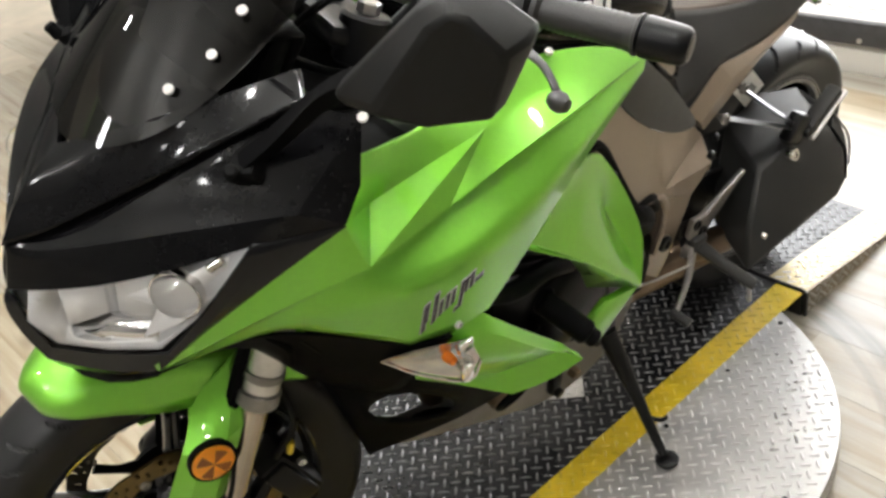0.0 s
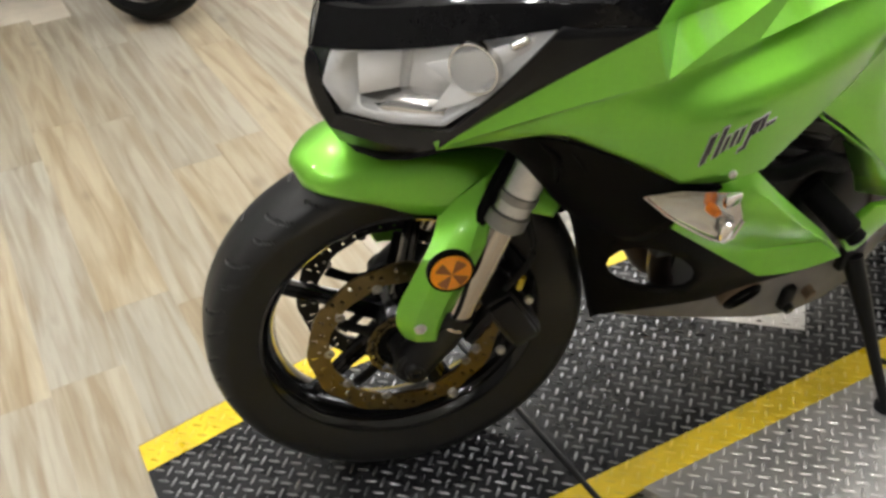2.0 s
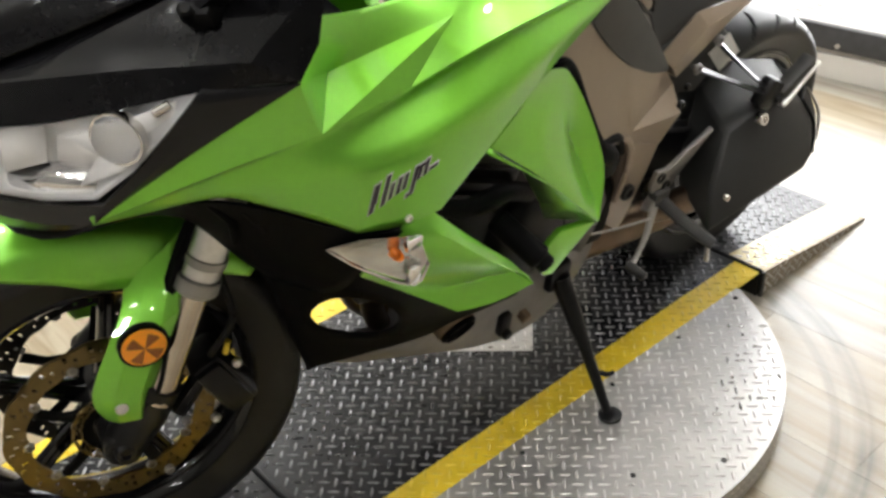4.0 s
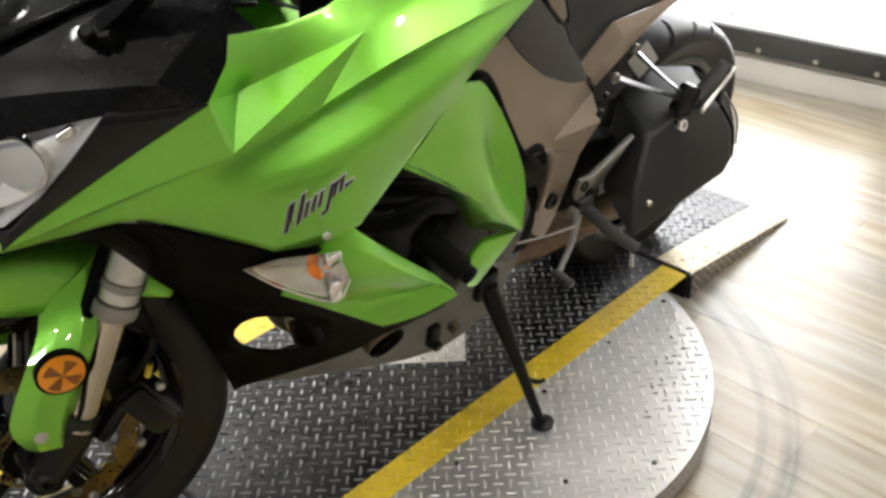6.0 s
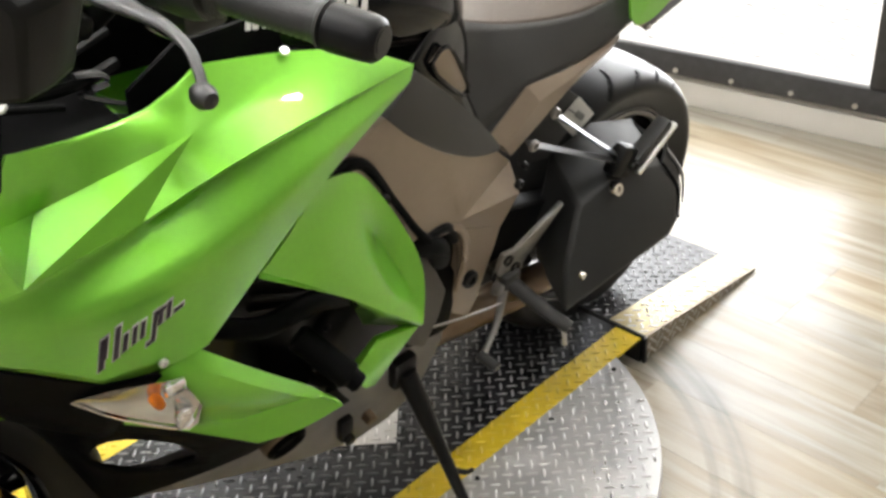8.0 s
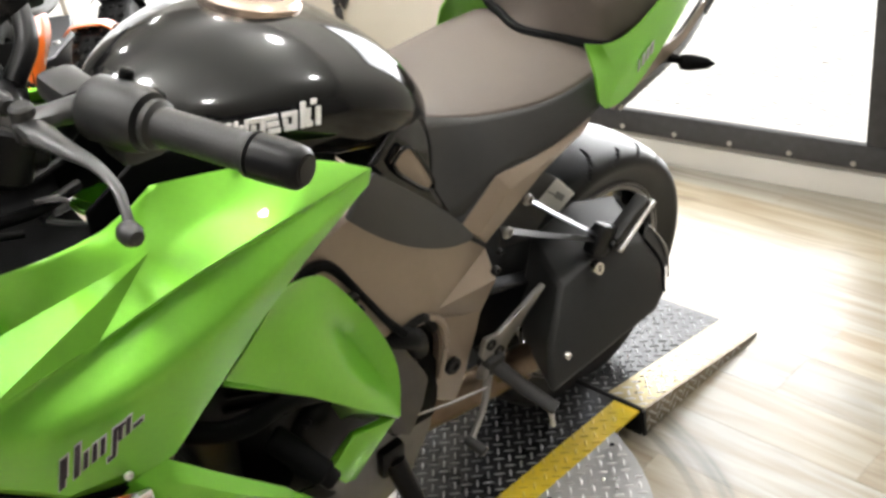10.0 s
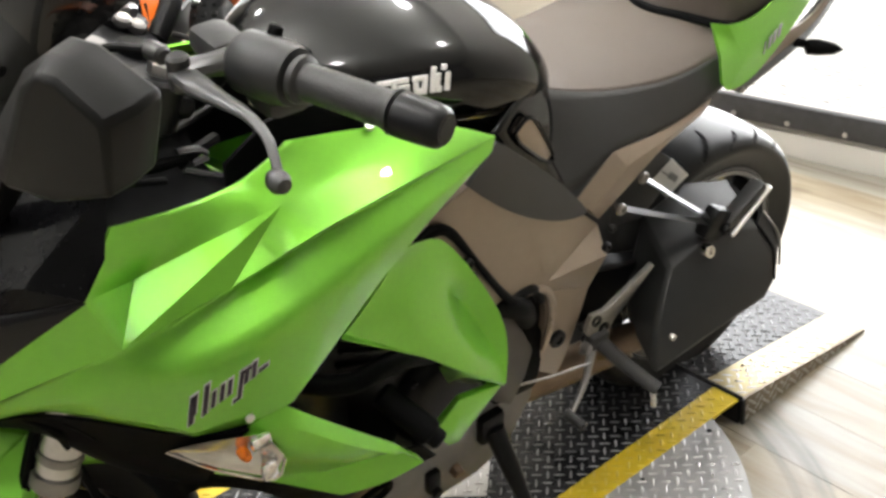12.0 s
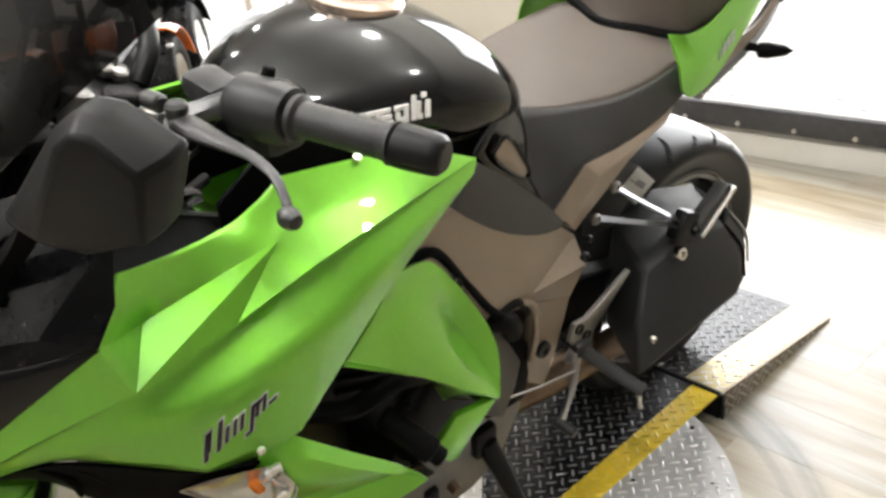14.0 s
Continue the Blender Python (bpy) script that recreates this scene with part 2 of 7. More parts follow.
def loft(rings, cap=True):
    bm = bmesh.new()
    v = [[bm.verts.new(p) for p in r] for r in rings]
    n = len(rings[0])
    for a, b in zip(v, v[1:]):
        for j in range(n):
            bm.faces.new((a[j], a[(j + 1) % n], b[(j + 1) % n], b[j]))
    if cap:
        bm.faces.new(v[0][::-1])
        bm.faces.new(v[-1])
    return bm


def smooth_path(pts, n=6):
    pts = [Vector(p) for p in pts]
    ext = [2 * pts[0] - pts[1]] + pts + [2 * pts[-1] - pts[-2]]
    out = []
    for i in range(1, len(ext) - 2):
        a, b, c, d = ext[i - 1:i + 3]
        for k in range(n):
            t = k / n
            out.append(0.5 * ((2 * b) + (c - a) * t + (2 * a - 5 * b + 4 * c - d) * t * t + (3 * b - a - 3 * c + d) * t ** 3))
    out.append(pts[-1])
    return out


def tube(pts, r, sides=10, smooth=6, flat=1.0, up=(0, 0, 1)):
    """A rod along a path; r: one radius or one for each point."""
    rs = r if hasattr(r, "__len__") else [r] * len(pts)
    path = smooth_path(pts, smooth) if smooth > 1 else [Vector(p) for p in pts]
    rings = []
    for i, p in enumerate(path):
        a, b = path[max(0, i - 1)], path[min(len(path) - 1, i + 1)]
        d = (b - a).normalized()
        s = d.cross(Vector(up))
        if s.length < 1e-3:
            s = d.cross(Vector((1, 0, 0)))
        s.normalize()
        u = s.cross(d)
        f = i / (len(path) - 1) * (len(rs) - 1)
        k = min(int(f), len(rs) - 2) if len(rs) > 1 else 0
        rad = rs[k] + (rs[min(k + 1, len(rs) - 1)] - rs[k]) * (f - k)
        rings.append([p + rad * (math.cos(t) * s + flat * math.sin(t) * u) for t in [2 * math.pi * j / sides for j in range(sides)]])
    return loft(rings)


def lathe(profile, n=48, axis="Y", close=False):
    """A body turned about the y axis; the profile holds (radius, y)."""
    bm = bmesh.new()
    v = []
    for i in range(n):
        a = 2 * math.pi * i / n
        v.append([bm.verts.new((r * math.cos(a), y, r * math.sin(a))) for r, y in profile])
    k = len(profile)
    for i in range(n):
        for j in range(k if close else k - 1):
            bm.faces.new((v[i][j], v[i][(j + 1) % k], v[(i + 1) % n][(j + 1) % k], v[(i + 1) % n][j]))
    if axis == "Z":
        bmesh.ops.rotate(bm, cent=(0, 0, 0), matrix=Matrix.Rotation(radians(90), 3, "X"), verts=bm.verts)
    return bm


def rod(a, b, r, sides=16, bev=0.0):
    """A capped cylinder from a to b, its rims rounded by bev."""
    a, b = Vector(a), Vector(b)
    d = (b - a)
    L = d.length
    prof = [(0.0001, 0), (r - bev, 0), (r, bev), (r, L - bev), (r - bev, L), (0.0001, L)] if bev else [(0.0001, 0), (r, 0), (r, L), (0.0001, L)]
    bm = lathe(prof, sides)
    q = Vector((0, 1, 0)).rotation_difference(d.normalized()).to_matrix().to_4x4()
    return moved(bm, Matrix.Translation(a) @ q)


def plate(outline, y0, y1, bev=0.002, side=1):
    """A plate cut to an outline of (x, z), from y0 to y1; y0 and y1 may be functions of x."""
    f0 = y0 if callable(y0) else (lambda x: y0)
    f1 = y1 if callable(y1) else (lambda x: y1)
    bm = bmesh.new()
    a = [bm.verts.new((x, side * f0(x), z)) for x, z in outline]
    b = [bm.verts.new((x, side * f1(x), z)) for x, z in outline]
    n = len(outline)
    bm.faces.new(a)
    bm.faces.new(b[::-1])
    for i in range(n):
        bm.faces.new((a[i], a[(i + 1) % n], b[(i + 1) % n], b[i]))
    bmesh.ops.recalc_face_normals(bm, faces=bm.faces)
    if bev:
        es = [e for e in bm.edges if len(e.link_faces) == 2 and e.calc_face_angle(0) > 0.6]
        bmesh.ops.bevel(bm, geom=es, offset=bev, segments=2, affect="EDGES", profile=0.5)
    return bm


def bolt(p, r=0.007, h=0.006, d=(0, -1, 0)):
    p, d = Vector(p), Vector(d).normalized()
    prof = [(0.0001, h * 0.5), (r * 0.45, h * 0.5), (r * 0.5, h), (r * 0.85, h), (r, h * 0.7), (r, 0), (0.0001, 0)]
    bm = lathe(prof, 14)
    return moved(bm, Matrix.Translation(p) @ Vector((0, 1, 0)).rotation_difference(d).to_matrix().to_4x4())


# ---------- room ----------
PLANK_W, PLANK_L = 0.155, 1.1
FLOOR_TURN = 90


def floor_mat():
    m = mat("pale_weathered_vinyl_plank", (0.335, 0.302, 0.236), 0.36, 0, 0, 0.12, 9, 0.05, 60, 0.25, stretch=(1.2, 11, 1), spec=0.65)
    nt = m.node_tree
    b = nt.nodes["Principled BSDF"]
    src = b.inputs["Base Color"].links[0].from_socket
    oi = nt.nodes.new("ShaderNodeObjectInfo")
    mr = nt.nodes.new("ShaderNodeMapRange")
    mr.inputs[3].default_value, mr.inputs[4].default_value = 0.86, 1.08
    nt.links.new(oi.outputs["Random"], mr.inputs[0])
    # knots and dark grain streaks
    tc = nt.nodes.new("ShaderNodeTexCoord")
    mp = nt.nodes.new("ShaderNodeMapping")
    mp.inputs["Scale"].default_value = (1.4, 20, 1)
    nt.links.new(tc.outputs["Object"], mp.inputs[0])
    off = nt.nodes.new("ShaderNodeVectorMath")
    off.operation = "ADD"
    nt.links.new(mp.outputs[0], off.inputs[0])
    sc = nt.nodes.new("ShaderNodeMath")
    sc.operation = "MULTIPLY"
    sc.inputs[1].default_value = 60
    nt.links.new(oi.outputs["Random"], sc.inputs[0])
    nt.links.new(sc.outputs[0], off.inputs[1])
    n = nt.nodes.new("ShaderNodeTexNoise")
    n.inputs["Scale"].default_value, n.inputs["Detail"].default_value, n.inputs["Distortion"].default_value = 1.5, 5, 0.7
    nt.links.new(off.outputs[0], n.inputs["Vector"])
    cr = nt.nodes.new("ShaderNodeValToRGB")
    cr.color_ramp.elements[0].position, cr.color_ramp.elements[0].color = 0.34, (0.66, 0.59, 0.5, 1)
    cr.color_ramp.elements[1].position, cr.color_ramp.elements[1].color = 0.6, (1, 1, 1, 1)
    nt.links.new(n.outputs[0], cr.inputs[0])
    m1 = nt.nodes.new("ShaderNodeVectorMath")
    m1.operation = "MULTIPLY"
    nt.links.new(src, m1.inputs[0])
    nt.links.new(cr.outputs[0], m1.inputs[1])
    m2 = nt.nodes.new("ShaderNodeVectorMath")
    m2.operation = "SCALE"
    nt.links.new(m1.outputs[0], m2.inputs[0])
    nt.links.new(mr.outputs[0], m2.inputs["Scale"])
    # knots: sparse dark spots, drawn out along the grain
    kmap = nt.nodes.new("ShaderNodeMapping")
    kmap.inputs["Scale"].default_value = (3.4, 7.5, 1)
    nt.links.new(tc.outputs["Object"], kmap.inputs[0])
    koff = nt.nodes.new("ShaderNodeVectorMath")
    koff.operation = "ADD"
    nt.links.new(kmap.outputs[0], koff.inputs[0])
    nt.links.new(sc.outputs[0], koff.inputs[1])
    vo = nt.nodes.new("ShaderNodeTexVoronoi")
    vo.inputs["Scale"].default_value = 1.0
    nt.links.new(koff.outputs[0], vo.inputs["Vector"])
    kr = nt.nodes.new("ShaderNodeMapRange")
    kr.inputs[1].default_value, kr.inputs[2].default_value = 0.05, 0.17
    kr.inputs[3].default_value, kr.inputs[4].default_value = 0.72, 1.0
    nt.links.new(vo.outputs["Distance"], kr.inputs[0])
    m2b = nt.nodes.new("ShaderNodeVectorMath")
    m2b.operation = "SCALE"
    nt.links.new(m2.outputs[0], m2b.inputs[0])
    nt.links.new(kr.outputs[0], m2b.inputs["Scale"])
    # greyer and creamier planks
    tint = nt.nodes.new("ShaderNodeMix")
    tint.data_type = "RGBA"
    tint.inputs[6].default_value, tint.inputs[7].default_value = (0.93, 0.97, 1.06, 1), (1.06, 1.0, 0.9, 1)
    tf = nt.nodes.new("ShaderNodeMath")
    tf.operation = "FRACT"
    nt.links.new(sc.outputs[0], tf.inputs[0])
    nt.links.new(tf.outputs[0], tint.inputs[0])
    m2c = nt.nodes.new("ShaderNodeVectorMath")
    m2c.operation = "MULTIPLY"
    nt.links.new(m2b.outputs[0], m2c.inputs[0])
    nt.links.new(tint.outputs[2], m2c.inputs[1])
    m2 = m2c
    # rubber scuffs left by turning wheels, in arcs round the turntable
    ge = nt.nodes.new("ShaderNodeNewGeometry")
    sub = nt.nodes.new("ShaderNodeVectorMath")
    sub.operation = "SUBTRACT"
    sub.inputs[1].default_value = (0.775, 0.02, FLOOR)
    nt.links.new(ge.outputs["Position"], sub.inputs[0])
    ln = nt.nodes.new("ShaderNodeVectorMath")
    ln.operation = "LENGTH"
    nt.links.new(sub.outputs[0], ln.inputs[0])
    sn = nt.nodes.new("ShaderNodeTexNoise")
    sn.inputs["Scale"].default_value, sn.inputs["Detail"].default_value = 5.0, 5
    nt.links.new(ge.outputs["Position"], sn.inputs["Vector"])
    rn = nt.nodes.new("ShaderNodeTexNoise")
    rn.noise_dimensions = "1D"
    rn.inputs["Scale"].default_value, rn.inputs["Detail"].default_value = 45.0, 3
    nt.links.new(ln.outputs["Value"], rn.inputs["W"])
    band = nt.nodes.new("ShaderNodeValToRGB")
    els = band.color_ramp.elements
    els[0].position, els[0].color = 0.60, (0, 0, 0, 1)
    els[1].position, els[1].color = 0.735, (0, 0, 0, 1)
    for pos, val in ((0.62, 0.8), (0.645, 0.25), (0.67, 0.9), (0.70, 0.3)):
        e = els.new(pos)
        e.color = (val, val, val, 1)
    nt.links.new(ln.outputs["Value"], band.inputs[0])
    k1 = nt.nodes.new("ShaderNodeMath")
    k1.operation = "MULTIPLY"
    nt.links.new(band.outputs[0], k1.inputs[0])
    nt.links.new(sn.outputs[0], k1.inputs[1])
    k2 = nt.nodes.new("ShaderNodeMath")
    k2.operation = "MULTIPLY"
    nt.links.new(k1.outputs[0], k2.inputs[0])
    nt.links.new(rn.outputs[0], k2.inputs[1])
    k3 = nt.nodes.new("ShaderNodeMapRange")
    k3.inputs[1].default_value, k3.inputs[2].default_value = 0.05, 0.3
    k3.inputs[3].default_value, k3.inputs[4].default_value = 1.0, 0.25
    nt.links.new(k2.outputs[0], k3.inputs[0])
    m3 = nt.nodes.new("ShaderNodeVectorMath")
    m3.operation = "SCALE"
    nt.links.new(m2.outputs[0], m3.inputs[0])
    nt.links.new(k3.outputs[0], m3.inputs["Scale"])
    nt.links.new(m3.outputs[0], b.inputs["Base Color"])
    return m


PLANK = floor_mat()
GROUT = mat("floor_joint", (0.40, 0.355, 0.285), 0.5)
WALLPAINT = mat("cream_wall_paint", (0.74, 0.71, 0.66), 0.6, 0, 0, 0.04, 8, 0.05, 200)
TAUPE = mat("taupe_wall_paint", (0.23, 0.225, 0.215), 0.6, 0, 0, 0.05, 8, 0.05, 200)
DOORPAINT = mat("beige_steel_door", (0.62, 0.57, 0.48), 0.45, 0, 0, 0.05, 6, 0.04, 400)
CEILPAINT = mat("white_ceiling", (0.75, 0.74, 0.71), 0.8, 0, 0, 0.04, 6)
FRAMEBLACK = mat("black_steel_frame", (0.055, 0.055, 0.058), 0.5, 0.3, 0, 0.3, 40, 0.3, 150)

floor = link_mesh("floor", box((0.2, 1.0, FLOOR - 0.052), (11, 13, 0.1)), GROUT)
tagged(floor, "pale weathered wood-look plank floor", "floor", kind="structure")

# the wall with the window runs almost across the turntable's length
WX, WTURN = 2.55, 6.0
WM = pose(WX, 0.0, 0, 0, 0, WTURN)


wall = thing("wall_east", "cream painted wall with a mesh-covered window", "wall", WM, kind="structure")
W0, W1, WZ0, WZ1 = -0.13, 0.93, 0.035, 1.9
G0, G1, GZ = 1.05, 2.6, 2.4
B0, B1, BZ0, BZ1 = 2.72, 5.2, -0.035, 2.3
for nm, a, b, c, d in (("pier", -5.5, W0, FLOOR, 3.2), ("plinth", W0, W1, FLOOR, WZ0), ("lintel", W0, W1, WZ1, 3.2), ("pier", W1, G0, FLOOR, 3.2),
                       ("lintel", G0, G1, GZ, 3.2), ("pier", G1, B0, FLOOR, 3.2), ("plinth", B0, B1, FLOOR, BZ0), ("lintel", B0, B1, BZ1, 3.2), ("pier", B1, 8.0, FLOOR, 3.2)):
    part(nm, box((0.075, (a + b) / 2, (c + d) / 2), (0.15, b - a, d - c)), WALLPAINT, wall)

bb = link_mesh("baseboard", merged(box((-0.006, (-5.5 + G0) / 2, FLOOR + 0.04), (0.012, 5.5 + G0, 0.08), 0.003)), WALLPAINT)
bb.matrix_world = WM
tagged(bb, "cream skirting board along the wall", "baseboard", kind="structure")

window = thing("window_1", "black steel window frame with wire mesh before bright daylight", "window", WM, kind="structure")
f = 0.075
part("frame_bottom", box((-0.012, (W0 + W1) / 2, WZ0 + f / 2), (0.03, W1 - W0, f), 0.003), FRAMEBLACK, window)
part("frame_top", box((-0.012, (W0 + W1) / 2, WZ1 - f / 2), (0.03, W1 - W0, f), 0.003), FRAMEBLACK, window)
part("frame_side", box((-0.012, W0 + 0.03, (WZ0 + WZ1) / 2), (0.031, 0.06, WZ1 - WZ0 - 2 * f - 0.004), 0.003), FRAMEBLACK, window)
part("frame_side", box((-0.012, W1 - 0.03, (WZ0 + WZ1) / 2), (0.031, 0.06, WZ1 - WZ0 - 2 * f - 0.004), 0.003), FRAMEBLACK, window)
for k in range(6):
    part("frame_bolt", bolt((-0.027, W0 + 0.09 + k * 0.185, WZ0 + 0.018), 0.008, 0.006, (-1, 0, 0)), ALLOY, window)


def mesh_wire():
    """Expanded-metal mesh: diamonds of thin strands."""
    bm = bmesh.new()
    dy, dz, w = 0.035, 0.014, 0.001
    ny, nz = int((W1 - W0 - 0.12) / dy), int((WZ1 - WZ0 - 2 * f) / dz / 2)
    for i in range(ny):
        for j in range(nz * 2):
            y, z = W0 + 0.06 + i * dy, WZ0 + f + j * dz
            s = 1 if (i + j) % 2 else -1
            za, zb = (z, z + dz) if s > 0 else (z + dz, z)
            vs = [bm.verts.new((0.02, y, za - w)), bm.verts.new((0.02, y + dy, zb - w)), bm.verts.new((0.02, y + dy, zb + w)), bm.verts.new((0.02, y, za + w)),
                  bm.verts.new((0.023, y, za - w)), bm.verts.new((0.023, y + dy, zb - w)), bm.verts.new((0.023, y + dy, zb + w)), bm.verts.new((0.023, y, za + w))]
            for q in ((0, 1, 2, 3), (7, 6, 5, 4), (0, 4, 5, 1), (3, 2, 6, 7)):
                bm.faces.new([vs[t] for t in q])
    return bm


part("wire_mesh", mesh_wire(), mat("grey_wire", (0.42, 0.42, 0.42), 0.5, 0.2), window, "expanded-metal mesh", recalc=False)
pane = part("pane", box((0.06, (W0 + W1) / 2, (WZ0 + WZ1) / 2), (0.006, W1 - W0, WZ1 - WZ0)), PANEGLASS, window)
pane.visible_shadow = False

gdoor = thing("garage_door", "beige sectional garage door with black lock handle", "door", WM, kind="structure")
for k in range(5):
    z0 = FLOOR + 0.005 + k * 0.49
    part("door_panel", box((0.05, (G0 + G1) / 2, z0 + 0.243), (0.04, G1 - G0 - 0.01, 0.482), 0.006), DOORPAINT, gdoor)
part("lock_plate", plate([(1.94, 0.37), (1.965, 0.33), (1.99, 0.37), (1.985, 0.43), (1.945, 0.43)], 0, 0.012, 0.002), FRAMEBLACK, gdoor).matrix_local = pose(0.03, 0, 0, 0, 0, 90) @ pose(0, 0, 0)
part("lock_handle", merged(tube([(0.02, 1.965, 0.44), (-0.01, 1.965, 0.40), (-0.012, 1.965, 0.33), (0.0, 1.965, 0.27)], [0.012, 0.016, 0.016, 0.006], 8)), FRAMEBLACK, gdoor, "black lock handle")

win2 = thing("window_2", "bright glazed opening in a white frame", "window", WM, kind="structure")
for a, b, c, d in ((B0, B1, BZ0, BZ0 + 0.06), (B0, B1, BZ1 - 0.06, BZ1), (B0, B0 + 0.05, BZ0 + 0.062, BZ1 - 0.062), (B1 - 0.05, B1, BZ0 + 0.062, BZ1 - 0.062), (2.965, 3.015, BZ0 + 0.062, BZ1 - 0.062), (4.1, 4.15, BZ0 + 0.062, BZ1 - 0.062)):
    part("window_frame", box((0.05, (a + b) / 2, (c + d) / 2), (0.06, b - a, d - c), 0.004), WALLPAINT, win2)
p2 = part("pane", box((0.07, (B0 + B1) / 2, (BZ0 + BZ1) / 2), (0.006, B1 - B0, BZ1 - BZ0)), LENSGLASS, win2)
p2.visible_shadow = False

# ground added outside; it bounces the backdrop's light so the panes look white
yard = link_mesh("pavement", box((1.16, 5.0, FLOOR - 0.04), (1.98, 18, 0.1)), mat("pale_bounce_ground", (0.4, 0.395, 0.38), 0.8, 0, 0, 0.15, 3, 0.1, 60))
yard.matrix_world = WM
tagged(yard, "pale ground added outside the windows to whiten the view", "pavement", kind="structure")
back = link_mesh("backdrop", box((2.2, 7.0, 1.0), (0.02, 28, 9)), glow("bright_daylight", (1.0, 0.985, 0.96), 7.0))
back.matrix_world = WM
tagged(back, "overexposed daylight outside the windows", "backdrop", kind="structure")

for nm, c, s in (("wall_north", (-0.6, 7.4, 1.55), (11, 0.15, 3.3)), ("wall_south", (-0.6, -5.3, 1.55), (11, 0.15, 3.3)), ("wall_west", (-5.2, 1.0, 1.55), (0.15, 13, 3.3))):
    tagged(link_mesh(nm, box(c, s), TAUPE), "plain taupe painted wall", "wall", kind="structure")
tagged(link_mesh("ceiling", box((-0.8, 1.0, 3.25), (9, 13, 0.1)), CEILPAINT), "plain white ceiling", "ceiling", kind="structure")

LAMPHEAD = mat("white_lamp_housing", (0.7, 0.7, 0.68), 0.5)
# no lamp is in view; the recessed ones before the nose are added fill
LAMPS = [(x, y, True) for x in (-2.1, -0.2, 1.7) for y in (-1.0, 0.1, 1.2)] + [(x, y, False) for x, y in ((-3.5, -0.7), (-3.6, -2.2), (-2.4, -2.4), (-3.4, -3.7), (0.6, 2.6), (1.8, 3.6), (-1.6, 2.8))]
spot0 = bulb0 = None
for x, y, hung in LAMPS:
    if hung:
        # known only as reflected spots; bulbs and rods are added to light the ceiling
        if bulb0 is None:
            bulb0 = thing("pendant_lamp", "small round white pendant lamp out of view, added to light the ceiling", "lamp", pose(x, y, 3.19), group="pendant lamps")
            part("canopy", lathe([(0.0001, 0.0), (0.05, 0.0), (0.05, -0.014), (0.012, -0.024), (0.0001, -0.024)], 24, "Z"), LAMPHEAD, bulb0)
            part("rod", rod((0, 0, -0.02), (0, 0, -0.34), 0.005, 8), LAMPHEAD, bulb0)
        else:
            copy_thing(bulb0, pose(x, y, 3.19))
        d = bpy.data.lights.new("bulb_light", "POINT")
        d.energy, d.shadow_soft_size, d.color = BULBW * (0.5 if x < -2 else 1.0) * (0.75 if y < 0 else 1.3 if y < 1 else 1.0), 0.07, (0.985, 0.98, 0.965)
        new("bulb_light", d).matrix_world = pose(x, y, 2.77)
        continue
    if spot0 is None:
        spot0 = thing("ceiling_lamp", "round white recessed ceiling lamp out of view, added as fill light", "lamp", pose(x, y, 3.19), group="ceiling lamps")
        part("housing", lathe([(0.105, 0.0), (0.113, -0.012), (0.105, -0.02), (0.09, -0.015), (0.087, 0.0)], 32, "Z", True), LAMPHEAD, spot0)
    else:
        copy_thing(spot0, pose(x, y, 3.19))
    area("lamp_light", pose(x, y, 3.175), 0.14, 0.14, LAMPW * (0.6 if x < -2 else 1.0), (0.985, 0.98, 0.965), "DISK")
area("daylight_through_window", WM @ pose(-0.06, (W0 + W1) / 2, 0.95, 0, 90, 0), 1.7, W1 - W0 - 0.1, WINW, (0.95, 0.97, 1.0))
area("daylight_through_far_window", WM @ pose(-0.06, (B0 + B1) / 2, 1.2, 0, 90, 0), 2.0, 2.3, WINW * 0.5, (0.95, 0.97, 1.0))

# ---------- turntable ----------
PAINTBLACK = mat("worn_black_plate_paint", (0.015, 0.015, 0.0165), 0.28, 0.0, 0, 0.35, 8, 0.06, 60, 0.3, spec=0.24)
PAINTYELLOW = mat("worn_yellow_plate_paint", (0.7, 0.5, 0.016), 0.33, 0.0, 0, 0.25, 22, 0.12, 90, 0.3, spec=0.6)
# the rear ramp's stripe is paler and greyer than the other yellow
PAINTBEIGE = mat("pale_yellow_plate_paint", (0.36, 0.295, 0.14), 0.36, 0.3, 0, 0.35, 22, 0.12, 90, 0.3)
PLATESTEEL = mat("scuffed_aluminium_plate", (0.42, 0.41, 0.395), 0.4, 0.75, 0, 0.25, 12, 0.12, 90, 0.4)
TREADBLACK = mat("worn_black_tread", (0.2, 0.2, 0.205), 0.3, 0.85, 0, 0.7, 12, 0, 0, 0.3)
TREADYELLOW = mat("worn_yellow_tread", (0.68, 0.5, 0.05), 0.3, 0.1, 0, 0.35, 25, 0, 0, 0.3, spec=0.6)
TREADSTEEL = mat("shiny_aluminium_tread", (0.58, 0.57, 0.555), 0.32, 0.9, 0, 0.2, 25, 0, 0, 0.3)
RAMPSIDE = mat("dull_steel_ramp_side", (0.26, 0.22, 0.17), 0.5, 0.6, 0, 0.3, 20, 0.2, 90, 0.3)
X0, X1 = 0.213, 1.348
YN, YNI, YFI, YF = -0.168, -0.106, 0.38, 0.455
DC, DR = (0.775, 0.02), 0.52
RAMP0, RAMP1 = -0.42, 1.795


def deck_z(x):
    if x < -0.07:
        return (x + 0.07) / (RAMP0 + 0.07) * (FLOOR + 0.008)
    if x > X1:
        return (x - X1) / (RAMP1 - X1) * (FLOOR + 0.008)
    return 0.0


turn = thing("motorcycle_turntable", "round aluminium tread-plate turntable with black and yellow painted track and ramps", "turntable")
